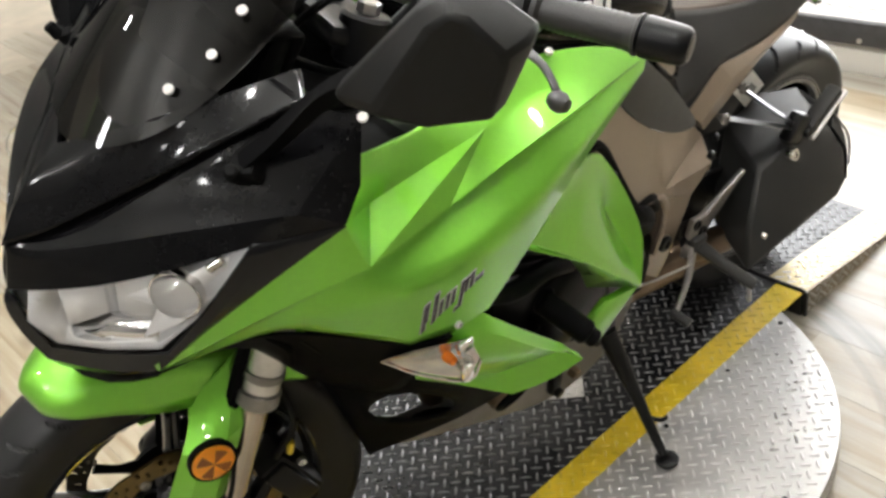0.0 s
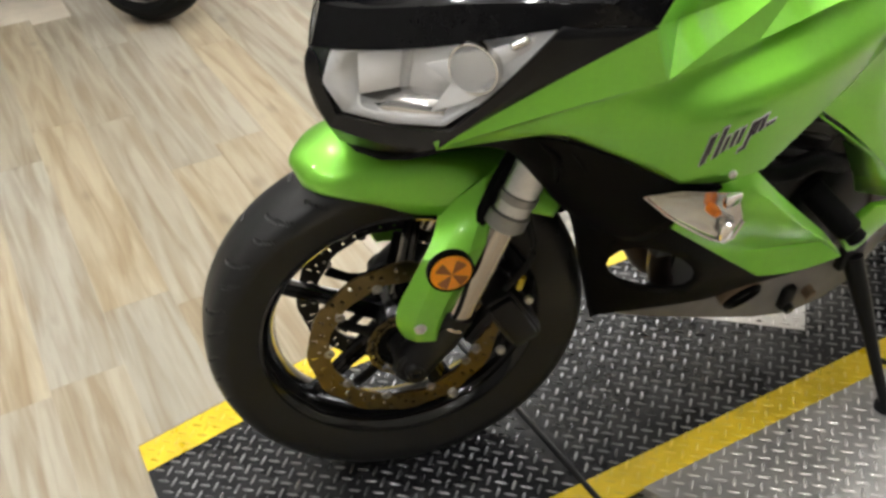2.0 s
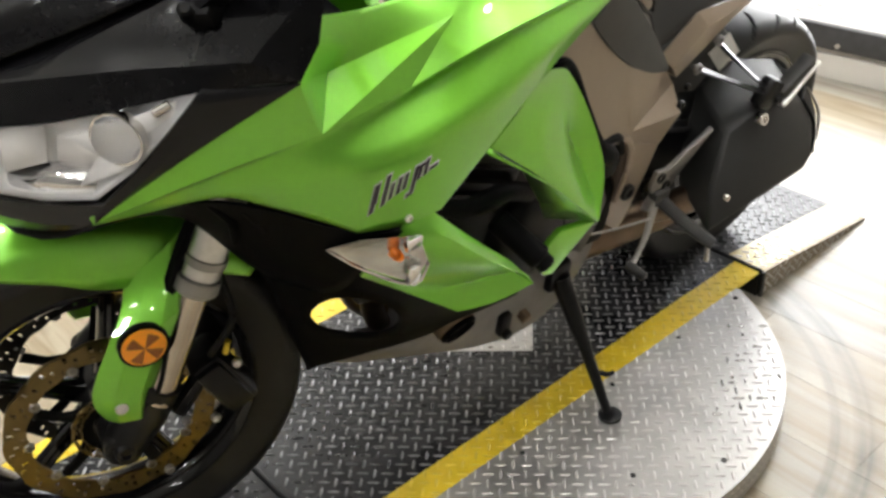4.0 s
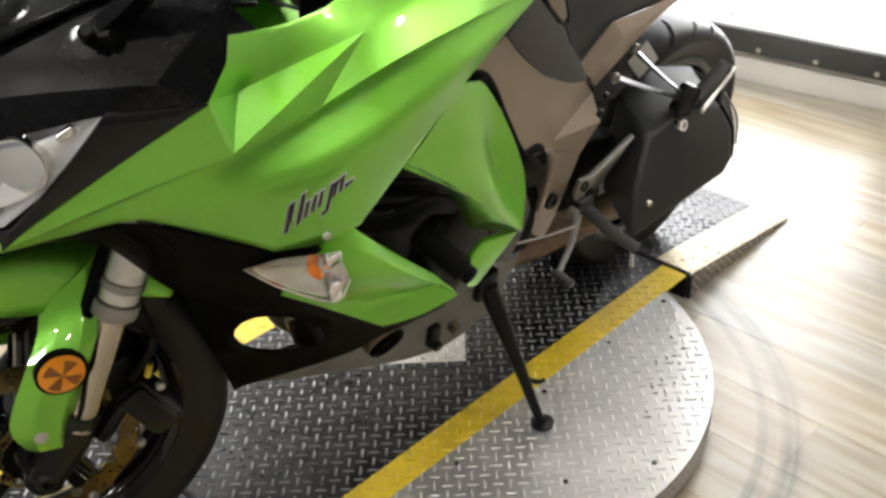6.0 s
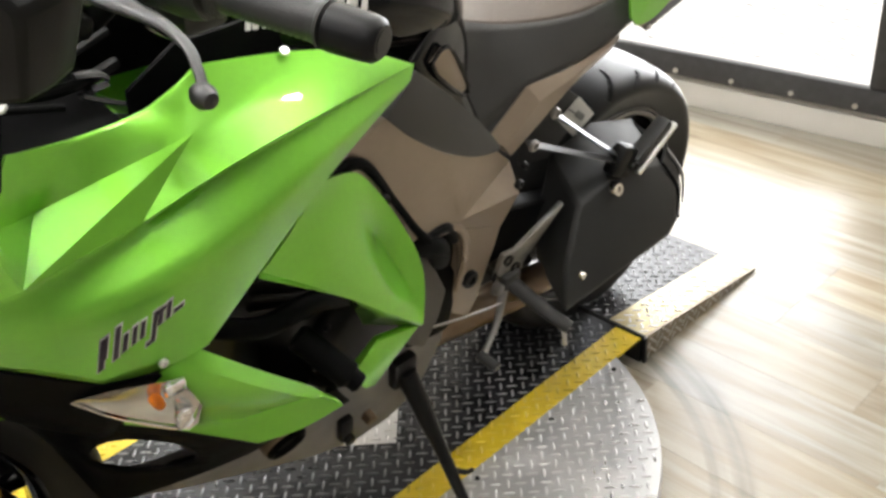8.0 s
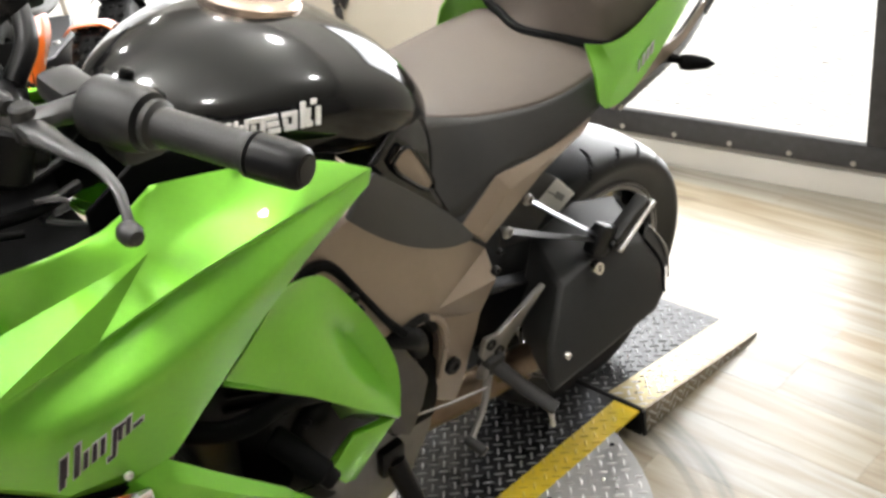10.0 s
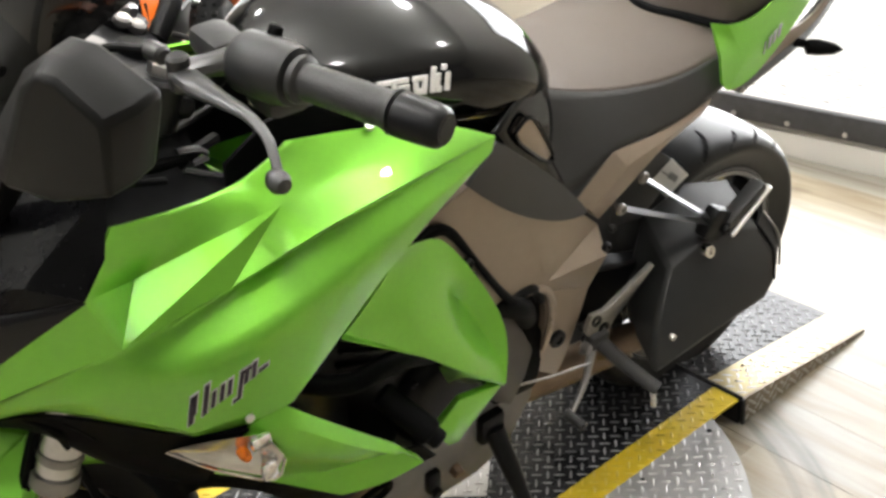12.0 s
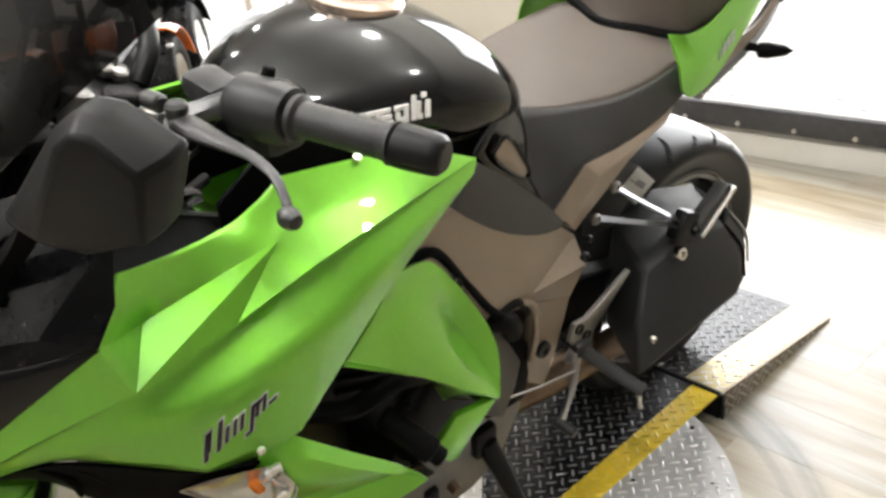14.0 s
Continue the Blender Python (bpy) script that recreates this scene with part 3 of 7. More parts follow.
SEAM = 0.004


def deck_strip(x0, x1, y0, y1, low=None):
    n = max(1, int((x1 - x0) / 0.06))
    xs = [x0 + (x1 - x0) * i / n for i in range(n + 1)]
    if x0 < -0.07 < x1:
        xs = sorted(set(xs + [-0.07]))
    bm = bmesh.new()
    top = [[bm.verts.new((x, y, deck_z(x))) for x in xs] for y in (y0, y1)]
    bot = [[bm.verts.new((x, y, min(deck_z(x) - 0.006, low if low is not None else 9))) for x in xs] for y in (y0, y1)]
    for i in range(len(xs) - 1):
        bm.faces.new((top[0][i], top[0][i + 1], top[1][i + 1], top[1][i]))
        bm.faces.new((bot[1][i], bot[1][i + 1], bot[0][i + 1], bot[0][i]))
        for k in (0, 1):
            bm.faces.new((top[k][i], bot[k][i], bot[k][i + 1], top[k][i + 1]))
    for i in (0, -1):
        bm.faces.new((top[0][i], top[1][i], bot[1][i], bot[0][i]))
    return bm


def near_line(x):
    """Where yellow meets black on the near side: the rear ramp's stripe is wider."""
    return YNI + 0.028 if x > X1 else YNI


PATCH = (0.797, -0.009)
PATCH_S = 0.2
for nm, a, b in (("front_ramp", RAMP0, X0 - SEAM), ("track_plate", X0 + SEAM, X1 - SEAM), ("rear_ramp", X1 + SEAM, RAMP1)):
    ramp_low = FLOOR if nm != "track_plate" else None
    yi = near_line((a + b) / 2)
    part(nm, deck_strip(a, b, yi, YFI, ramp_low), PAINTBLACK, turn, "worn black painted tread plate")
    stripe = PAINTBEIGE if nm == "rear_ramp" else PAINTYELLOW
    part("yellow_stripe", deck_strip(a, b, YN, yi, ramp_low), stripe, turn)
    part("yellow_stripe", deck_strip(a, b, YFI, YF, ramp_low), stripe, turn)
part("bare_patch", box((PATCH[0], PATCH[1] + PATCH_S * 0.7071, -0.0008), (PATCH_S, PATCH_S, 0.003), 0, Matrix.Rotation(radians(45), 4, "Z")), PLATESTEEL, turn, "unpainted square of tread plate")
# the ramps' sides and the track's ends
for a, b in ((RAMP0, X0 - SEAM), (X1 + SEAM, RAMP1)):
    for y in (YN - 0.003, YF + 0.003):
        n = 12
        bm = bmesh.new()
        xs = [a + (b - a) * i / n for i in range(n + 1)]
        rows = [[bm.verts.new((x, y + s, z)) for x in xs] for s in (-0.0025, 0.0025) for z in (0, 1)]
        for i, x in enumerate(xs):
            for k in (0, 2):
                rows[k][i].co.z = FLOOR
                rows[k + 1][i].co.z = deck_z(x) - 0.001
        for i in range(n):
            for p, q in ((0, 1), (2, 3), (1, 3)):
                bm.faces.new((rows[p][i], rows[p][i + 1], rows[q][i + 1], rows[q][i]))
        part("ramp_side", bm, RAMPSIDE, turn, "dull steel ramp side")
        rs = [moved(lathe([(0.0001, 0.0012), (0.0026, 0.001), (0.0042, 0)], 6, "Y"), Matrix.Translation((a + 0.012 + 0.0235 * i + (0.0118 if r % 2 else 0), y - 0.0026 if y < 0 else y + 0.0026, FLOOR + 0.008 + 0.0118 * r)) @ Matrix.Rotation(radians(40 if (i + r) % 2 else -40), 4, "Y") @ Matrix.Diagonal((2.6, -1 if y < 0 else 1, 0.8, 1))) for i in range(int((b - a) / 0.0235)) for r in range(5) if FLOOR + 0.014 + 0.0118 * r < deck_z(a + 0.024 + 0.0235 * i) - 0.002]
        ob = part("side_treads", merged(*rs), TREADSTEEL, turn)
        ob["kind"] = "stuff"
SEAMDARK = mat("dark_steel_seam", (0.012, 0.012, 0.012), 0.5, 0.3)
for x in (X0, X1):
    part("hinge_bar", rod((x, YN - 0.004, -0.001), (x, YF + 0.004, -0.001), 0.006, 10), SEAMDARK, turn)
    part("end_face", box((x, (YN + YF) / 2, (FLOOR - 0.008) / 2), (0.012, YF - YN, -FLOOR - 0.008)), SEAMDARK, turn)
part("end_strap", box((X1, YN - 0.008, -0.032), (0.01, 0.006, 0.062), 0.001), SEAMDARK, turn)


def disc_segment(sign):
    edge = (YN if sign < 0 else YF)
    h = abs(edge - DC[1])
    a0 = math.asin(min(1, h / DR))
    n = 40
    pts = []
    for i in range(n + 1):
        a = a0 + (math.pi - 2 * a0) * i / n
        pts.append((DC[0] + DR * math.cos(a), DC[1] + sign * DR * math.sin(a)))
    return pts


for sgn in (-1, 1):
    pts = disc_segment(sgn)
    bm = bmesh.new()
    t = [bm.verts.new((x, y, 0.0)) for x, y in pts]
    b = [bm.verts.new((x, y, -0.05)) for x, y in pts]
    bm.faces.new(t)
    for i in range(len(pts) - 1):
        bm.faces.new((t[i], t[i + 1], b[i + 1], b[i]))
    part("disc_plate", bm, PLATESTEEL, turn, "bare aluminium tread plate")
for x, y in ((0.579, -0.196), (0.83, -0.187), (1.032, -0.188), (1.225, -0.188), (0.674, -0.366), (0.813, -0.452)):
    part("disc_bolt", bolt((x, y, 0), 0.005, 0.002, (0, 0, 1)), DARKMETAL, turn)
part("base_ring", moved(lathe([(DR - 0.03, 0.0), (DR - 0.03, -0.02), (DR - 0.09, -0.02)], 64, "Z"), Matrix.Translation((DC[0], DC[1], -0.045))), SEAMDARK, turn)


def tread_field(inside, x0, x1, y0, y1):
    """Raised lozenges of tread plate, alternately turned, where inside(x, y) holds."""
    p = 0.0155
    vs, fs = [], []
    i0, i1 = int((x0 - 0.6695) / p), int((x1 - 0.6695) / p)
    j0, j1 = int((y0 - 0.0735) / p), int((y1 - 0.0735) / p)
    for i in range(i0, i1 + 1):
        for j in range(j0, j1 + 1):
            x, y = 0.6695 + i * p, 0.0735 + j * p
            if (i + j) % 2 or not inside(x, y):
                continue
            a = radians(-45 if i % 2 else 45)
            c, s = math.cos(a), math.sin(a)
            n0 = len(vs)
            for u, v, h in ((-0.0125, 0, 0.0), (-0.006, 0.0024, 0.0), (0.006, 0.0024, 0.0), (0.0125, 0, 0.0), (0.006, -0.0024, 0.0), (-0.006, -0.0024, 0.0),
                            (-0.009, 0, 0.0016), (-0.0045, 0.0008, 0.002), (0.0045, 0.0008, 0.002), (0.009, 0, 0.0016), (0.0045, -0.0008, 0.002), (-0.0045, -0.0008, 0.002)):
                X, Y = x + u * c - v * s, y + u * s + v * c
                vs.append((X, Y, deck_z(X) + h + 0.0003))
            for k in range(6):
                fs.append((n0 + k, n0 + (k + 1) % 6, n0 + 6 + (k + 1) % 6, n0 + 6 + k))
            fs.append(tuple(n0 + 6 + k for k in range(6)))
    return vs, fs


def treads(name, material, inside, ext, label):
    vs, fs = tread_field(inside, *ext)
    me = bpy.data.meshes.new(name)
    me.from_pydata(vs, [], fs)
    me.materials.append(material)
    me.polygons.foreach_set("use_smooth", [True] * len(me.polygons))
    ob = new(name, me)
    ob.parent = turn
    ob["kind"] = "stuff"
    ob["label"] = label


sk = []
for i in range(150):
    a = radians(200 + i * 140 / 149)
    for r in range(2):
        aa = a + (0.008 if r else 0)
        sk.append(moved(lathe([(0.0001, 0.0012), (0.0022, 0.001), (0.0036, 0)], 6, "Y"), Matrix.Translation((DC[0] + (DR + 0.0004) * math.cos(aa), DC[1] + (DR + 0.0004) * math.sin(aa), -0.014 - 0.0165 * r)) @ Matrix.Rotation(aa - math.pi / 2, 4, "Z") @ Matrix.Rotation(radians(40 if (i + r) % 2 else -40), 4, "Y") @ Matrix.Diagonal((2.5, 1, 0.8, 1))))
so_ = part("skirt_treads", merged(*sk), TREADSTEEL, turn, "raised lozenges on the disc's rim")
so_["kind"] = "stuff"


def off_seam(x):
    return abs(x - X0) > 0.013 and abs(x - X1) > 0.013


def on_patch(x, y):
    return abs(x - PATCH[0]) + abs(y - PATCH[1] - PATCH_S * 0.7071) < PATCH_S * 0.7071 - 0.004


EXT = (RAMP0 + 0.01, RAMP1 - 0.01, -0.52, 0.56)
treads("black_treads", TREADBLACK, lambda x, y: near_line(x) + 0.004 < y < YFI - 0.004 and off_seam(x) and not on_patch(x, y), EXT, "worn black raised lozenges")
treads("yellow_treads", TREADYELLOW, lambda x, y: (YN + 0.005 < y < near_line(x) - 0.004 or YFI + 0.005 < y < YF - 0.005) and off_seam(x) and x < X1, EXT, "yellow raised lozenges")
treads("bare_treads", TREADSTEEL, lambda x, y: on_patch(x, y) or (x > X1 + 0.013 and YN + 0.005 < y < near_line(x) - 0.004) or ((y < YN - 0.005 or y > YF + 0.005) and math.hypot(x - DC[0], y - DC[1]) < DR - 0.01), EXT, "shiny raised lozenges")


# ---------- motorcycle ----------
BIKE_M = pose(0, 0.135, 0, 11, 0, -1.4)
bike = thing("sport_motorcycle", "lime green and black sports touring motorcycle leaning on its side stand", "motorcycle", BIKE_M)
RAKE = radians(24)
STEER = -14
AX = Vector((-0.1, 0, 0))
ST = Matrix.Translation(AX) @ Matrix.Rotation(radians(STEER), 4, Vector((math.sin(RAKE), 0, math.cos(RAKE)))) @ Matrix.Translation(-AX)
FR, RR = 0.301, 0.300
FC, RC = Vector((0.0, 0.0, 0.306)), Vector((RWX, -0.012, RWZ))


def tyre_mesh(R, w, groove):
    """A tyre with its rounded crown, shoulders, side walls and grooves cut into the tread."""
    N, K = 720, 44
    rim = 0.222
    vs, fs = [], []
    h = R - rim
    for i in range(N):
        a = 2 * math.pi * i / N
        for k in range(K + 1):
            b = -1 + 2 * k / K
            t = b * 2.0
            y = w * math.sin(min(1.0, abs(b) / 0.72) * math.pi / 2) * (1 if b > 0 else -1) if abs(b) < 0.72 else (w - (abs(b) - 0.72) / 0.28 * w * 0.22) * (1 if b > 0 else -1)
            r = rim + h * (1 - 0.42 * (abs(b) / 0.72) ** 2.6) if abs(b) < 0.72 else rim + h * 0.58 * (1 - (abs(b) - 0.72) / 0.28)
            if groove(a, b):
                r -= 0.005
            vs.append((r * math.cos(a), y, r * math.sin(a)))
    for i in range(N):
        for k in range(K):
            fs.append((i * (K + 1) + k, i * (K + 1) + k + 1, ((i + 1) % N) * (K + 1) + k + 1, ((i + 1) % N) * (K + 1) + k))
    bm = bmesh.new()
    me = bpy.data.meshes.new("t")
    me.from_pydata(vs, [], fs)
    bm.from_mesh(me)
    bpy.data.meshes.remove(me)
    return bm


def groove_fn(count, sense):
    """Long slits that sweep from near the crown to the shoulder, left and right in turn."""
    def g(a, b):
        s = abs(b) / 0.72
        ph = (a * count / (2 * math.pi) + sense * 0.55 * s * s + (0.5 if b > 0 else 0)) % 1
        return (0.2 < s < 0.8 and ph < 0.036) or (0.45 < s < 0.85 and 0.47 < ph < 0.50)
    return g


def petal_disc(ro, ri, n, th):
    """A petal brake disc with rows of drilled round holes, staggered."""
    bm = bmesh.new()
    SEG = 24
    N = n * SEG
    step = (ro - ri) / 12
    radii = [ri + step * k for k in range(12)] + [ro]
    K = 12
    rings = []
    for y in (-th / 2, th / 2):
        ring = []
        for i in range(N):
            a = 2 * math.pi * i / N
            wv = 0.5 + 0.5 * math.cos(a * n)
            row = []
            for k, r in enumerate(radii):
                rr = r - (0.007 * (1 - wv) ** 2 if k == K else 0) + (0.004 * (1 - wv) if k == 0 else 0)
                row.append(bm.verts.new((rr * math.cos(a), y, rr * math.sin(a))))
            ring.append(row)
        rings.append(ring)
    drills = ((2, 3), (10, 5.5), (18, 3), (2, 8.5), (14, 8.5), (22, 6))

    def hole(i, k):
        c = i % SEG
        arc = 2 * math.pi * (ri + step * k) / N
        return any(((c + 0.5 - hc) * arc) ** 2 + ((k + 0.5 - hk) * step) ** 2 < 0.0036 ** 2 for hc, hk in drills)
    for i in range(N):
        j = (i + 1) % N
        for k in range(K):
            if hole(i, k):
                if k > 0 and not hole(i, k - 1):
                    bm.faces.new((rings[0][i][k], rings[0][j][k], rings[1][j][k], rings[1][i][k]))
                if k < K - 1 and not hole(i, k + 1):
                    bm.faces.new((rings[0][i][k + 1], rings[0][j][k + 1], rings[1][j][k + 1], rings[1][i][k + 1]))
                continue
            for q in (0, 1):
                bm.faces.new((rings[q][i][k], rings[q][j][k], rings[q][j][k + 1], rings[q][i][k + 1]))
        for k in (0, K):
            bm.faces.new((rings[0][i][k], rings[0][j][k], rings[1][j][k], rings[1][i][k]))
    return bm


def spokes(n, r0, r1, w0, w1, y):
    out = []
    for i in range(n):
        a = 2 * math.pi * i / n + 0.12
        for s in (-1, 1):
            p0 = Vector((r0 * math.cos(a + s * 0.22), 0, r0 * math.sin(a + s * 0.22)))
            p1 = Vector((r1 * math.cos(a + s * 0.018), 0, r1 * math.sin(a + s * 0.018)))
            out.append(tube([p0, (p0 + p1) / 2, p1], [w0, w1, w1 * 1.2], 8, 3, 1.5, (0, 1, 0)))
    return merged(*out)


def rim_mesh(R, w):
    return lathe([(R + 0.002, -w), (R - 0.004, -w - 0.004), (R - 0.012, -w + 0.002), (R - 0.022, -w + 0.02), (R - 0.03, 0), (R - 0.022, w - 0.02), (R - 0.012, w - 0.002),
                  (R - 0.004, w + 0.004), (R + 0.002, w), (R - 0.008, w - 0.012), (R - 0.02, 0), (R - 0.008, -w + 0.012)], 96, "Y", True)


SHIFT = Matrix.Translation((0.031, 0.011, -0.015))
M_F = ST @ Matrix.Translation((0, 0.03, 0)) @ Matrix.Translation(FC)
fw = part("front_wheel", moved(rim_mesh(0.222, 0.046), M_F), GLOSSBLACK, bike, "gloss black cast wheel")
part("tyre", moved(tyre_mesh(FR, 0.061, groove_fn(20, 1)), M_F), TYRE, fw, "black tyre with curved tread grooves", sharp=25)
part("spokes", moved(spokes(5, 0.035, 0.2, 0.011, 0.0075, 0), M_F), GLOSSBLACK, fw)
part("hub", moved(lathe([(0.012, -0.07), (0.03, -0.07), (0.036, -0.05), (0.04, 0), (0.036, 0.05), (0.03, 0.07), (0.012, 0.07)], 32), M_F), GLOSSBLACK, fw)
for s in (-1, 1):
    MD = M_F @ Matrix.Translation((0, s * 0.064, 0))
    d = part("brake_disc", moved(petal_disc(0.152, 0.116, 12, 0.005), MD), DISCSTEEL if s < 0 else DISCSHADED, fw, "petal-edged drilled brake disc", sharp=30)
    arms = []
    for i in range(5):
        a = 2 * math.pi * i / 5
        arms.append(tube([(0.04 * math.cos(a), 0, 0.04 * math.sin(a)), (0.075 * math.cos(a + 0.12), 0, 0.075 * math.sin(a + 0.12)), (0.112 * math.cos(a + 0.1), 0, 0.112 * math.sin(a + 0.1))], [0.016, 0.009, 0.01], 8, 3, 0.4, (0, 1, 0)))
    part("disc_carrier", moved(merged(lathe([(0.03, -0.004), (0.052, -0.004), (0.052, 0.004), (0.03, 0.004)], 32, "Y", True), *arms), MD), BLACK, fw)
    each("disc_button", [moved(bolt((0.118 * math.cos(a), 0, 0.118 * math.sin(a)), 0.008, 0.005, (0, s, 0)), MD) for a in [2 * math.pi * i / 10 for i in range(10)]], GREYALLOY, fw)
part("sensor_ring", moved(petal_disc(0.062, 0.046, 16, 0.003), M_F @ Matrix.Translation((0, -0.076, 0))), DISCSTEEL, fw, "slotted bronze sensor ring", sharp=30)

# fork and front brakes
UP = Vector((math.sin(RAKE), 0, math.cos(RAKE)))
for s in (-1, 1):
    base = Vector((0.022, s * 0.108, 0.306)) + Vector((0.0, 0, 0.0))
    P = lambda d: base + UP * d
    fk = part("fork_leg", moved(rod(P(0.285), P(0.60), 0.027, 24, 0.003), ST), ALLOY, bike, "satin aluminium upside-down fork tube")
    part("fork_collar", moved(merged(rod(P(0.272), P(0.30), 0.0305, 24, 0.004), rod(P(0.315), P(0.33), 0.029, 24, 0.002)), ST), GREYALLOY, fk)
    part("fork_bracket", moved(tube([P(0.22) + Vector((-0.02, -s * 0.01, 0)), P(0.27) + Vector((-0.03, -s * 0.01, 0)), P(0.36) + Vector((-0.03, -s * 0.01, 0)), P(0.44) + Vector((-0.022, -s * 0.01, 0))], [0.006, 0.012, 0.012, 0.008], 8, 4), ST), SATINBLACK, fk, "black bracket behind the fork tube")
    part("fork_slider", moved(rod(P(0.09), P(0.29), 0.0205, 24), ST), mat("smoky_chrome", (0.5, 0.44, 0.38), 0.18, 1.0) if s < 0 else CHROME, fk)
    part("fork_foot", moved(merged(tube([P(0.12), P(0.05) + Vector((0, 0.02, 0)), base + Vector((-0.015, 0.03, 0)), base + Vector((-0.024, 0.03, -0.028))], [0.026, 0.029, 0.032, 0.026], 14, 4),
                                   rod(base + Vector((-0.022, 0.03 + s * 0.02, 0)), base + Vector((-0.022, 0.03 - s * 0.05, 0)), 0.026, 18, 0.004)), ST), DARKMETAL, fk)
    part("axle_nut", moved(bolt(base + Vector((-0.022, 0.03 + s * 0.022, 0)), 0.015, 0.012, (0, s, 0)), ST), DARKMETAL, fk)
    each("pinch_bolt", (moved(bolt(base + Vector((-0.002, s * 0.029, -0.02)), 0.007, 0.008, (0, s, 0)), ST @ SHIFT), moved(bolt(base + Vector((0.035, s * 0.028, 0.06)), 0.007, 0.008, (0, s, 0)), ST @ SHIFT)), GREYALLOY, fk)
    cal = part("brake_caliper", moved(merged(box((0.125, s * 0.075, 0.375), (0.055, 0.07, 0.115), 0.014, pose(0, 0, 0, 0, -28, 0)), box((0.122, s * 0.112, 0.38), (0.04, 0.014, 0.09), 0.006, pose(0, 0, 0, 0, -28, 0)),
                                             tube([(0.05, s * 0.108, 0.36), (0.09, s * 0.1, 0.4), (0.12, s * 0.09, 0.42)], 0.014, 8)), ST @ SHIFT), DARKMETAL, bike, "black radial brake caliper")
    each("caliper_bolt", (moved(bolt((0.10, s * 0.118, 0.335), 0.007, 0.007, (0, s, 0)), ST @ SHIFT), moved(bolt((0.142, s * 0.118, 0.425), 0.007, 0.007, (0, s, 0)), ST @ SHIFT)), ALLOY, cal)
    part("bleed_nipple", moved(rod((0.13, s * 0.11, 0.44), (0.135, s * 0.112, 0.462), 0.005, 8), ST @ SHIFT), mat("yellow_cap", (0.6, 0.45, 0.03), 0.5) if s < 0 else DARKMETAL, cal)
    part("brake_hose", moved(tube([(0.14, s * 0.1, 0.43), (0.175, s * 0.115, 0.5), (0.165, s * 0.1, 0.6), (0.19, s * 0.07, 0.72)], 0.0055, 8, 8), ST), RUBBER, bike)
part("sensor_cable", moved(tube([(0.02, -0.1, 0.36), (0.06, -0.125, 0.42), (0.095, -0.115, 0.52), (0.15, -0.09, 0.62), (0.18, -0.06, 0.72)], 0.0035, 6, 8), ST), RUBBER, bike)


# front fender with fork guards
def fender():
    rows = []
    for k in range(19):
        f = (k / 18) ** 1.7
        a = radians(112.5 - 66 * f)
        q = min(1, f * 5.5)
        rad = 0.344 + 0.024 * math.sqrt(1 - (1 - q) ** 2) - 0.024 * min(1, f * 1.5)
        hw = 0.006 + 0.077 * math.sqrt(1 - (1 - q) ** 2)
        drop = (0.004 + 0.068 * min(1, f * 2.6) ** 0.9) * (1 - 0.7 * max(0, (f - 0.5) / 0.5))
        row = []
        for j in range(9):
            u = -1 + j / 4
            au = abs(u)
            if au <= 0.75:
                y, r = hw * u / 0.75 * 0.97, rad + 0.010 * (1 - (au / 0.75) ** 2) - 0.012 * (au / 0.75) ** 2
            else:
                y, r = hw * (1 if u > 0 else -1), rad - 0.012 - drop
            row.append((FC.x + r * math.cos(a), y, FC.z + r * math.sin(a)))
        rows.append(row)
    return grid(rows)


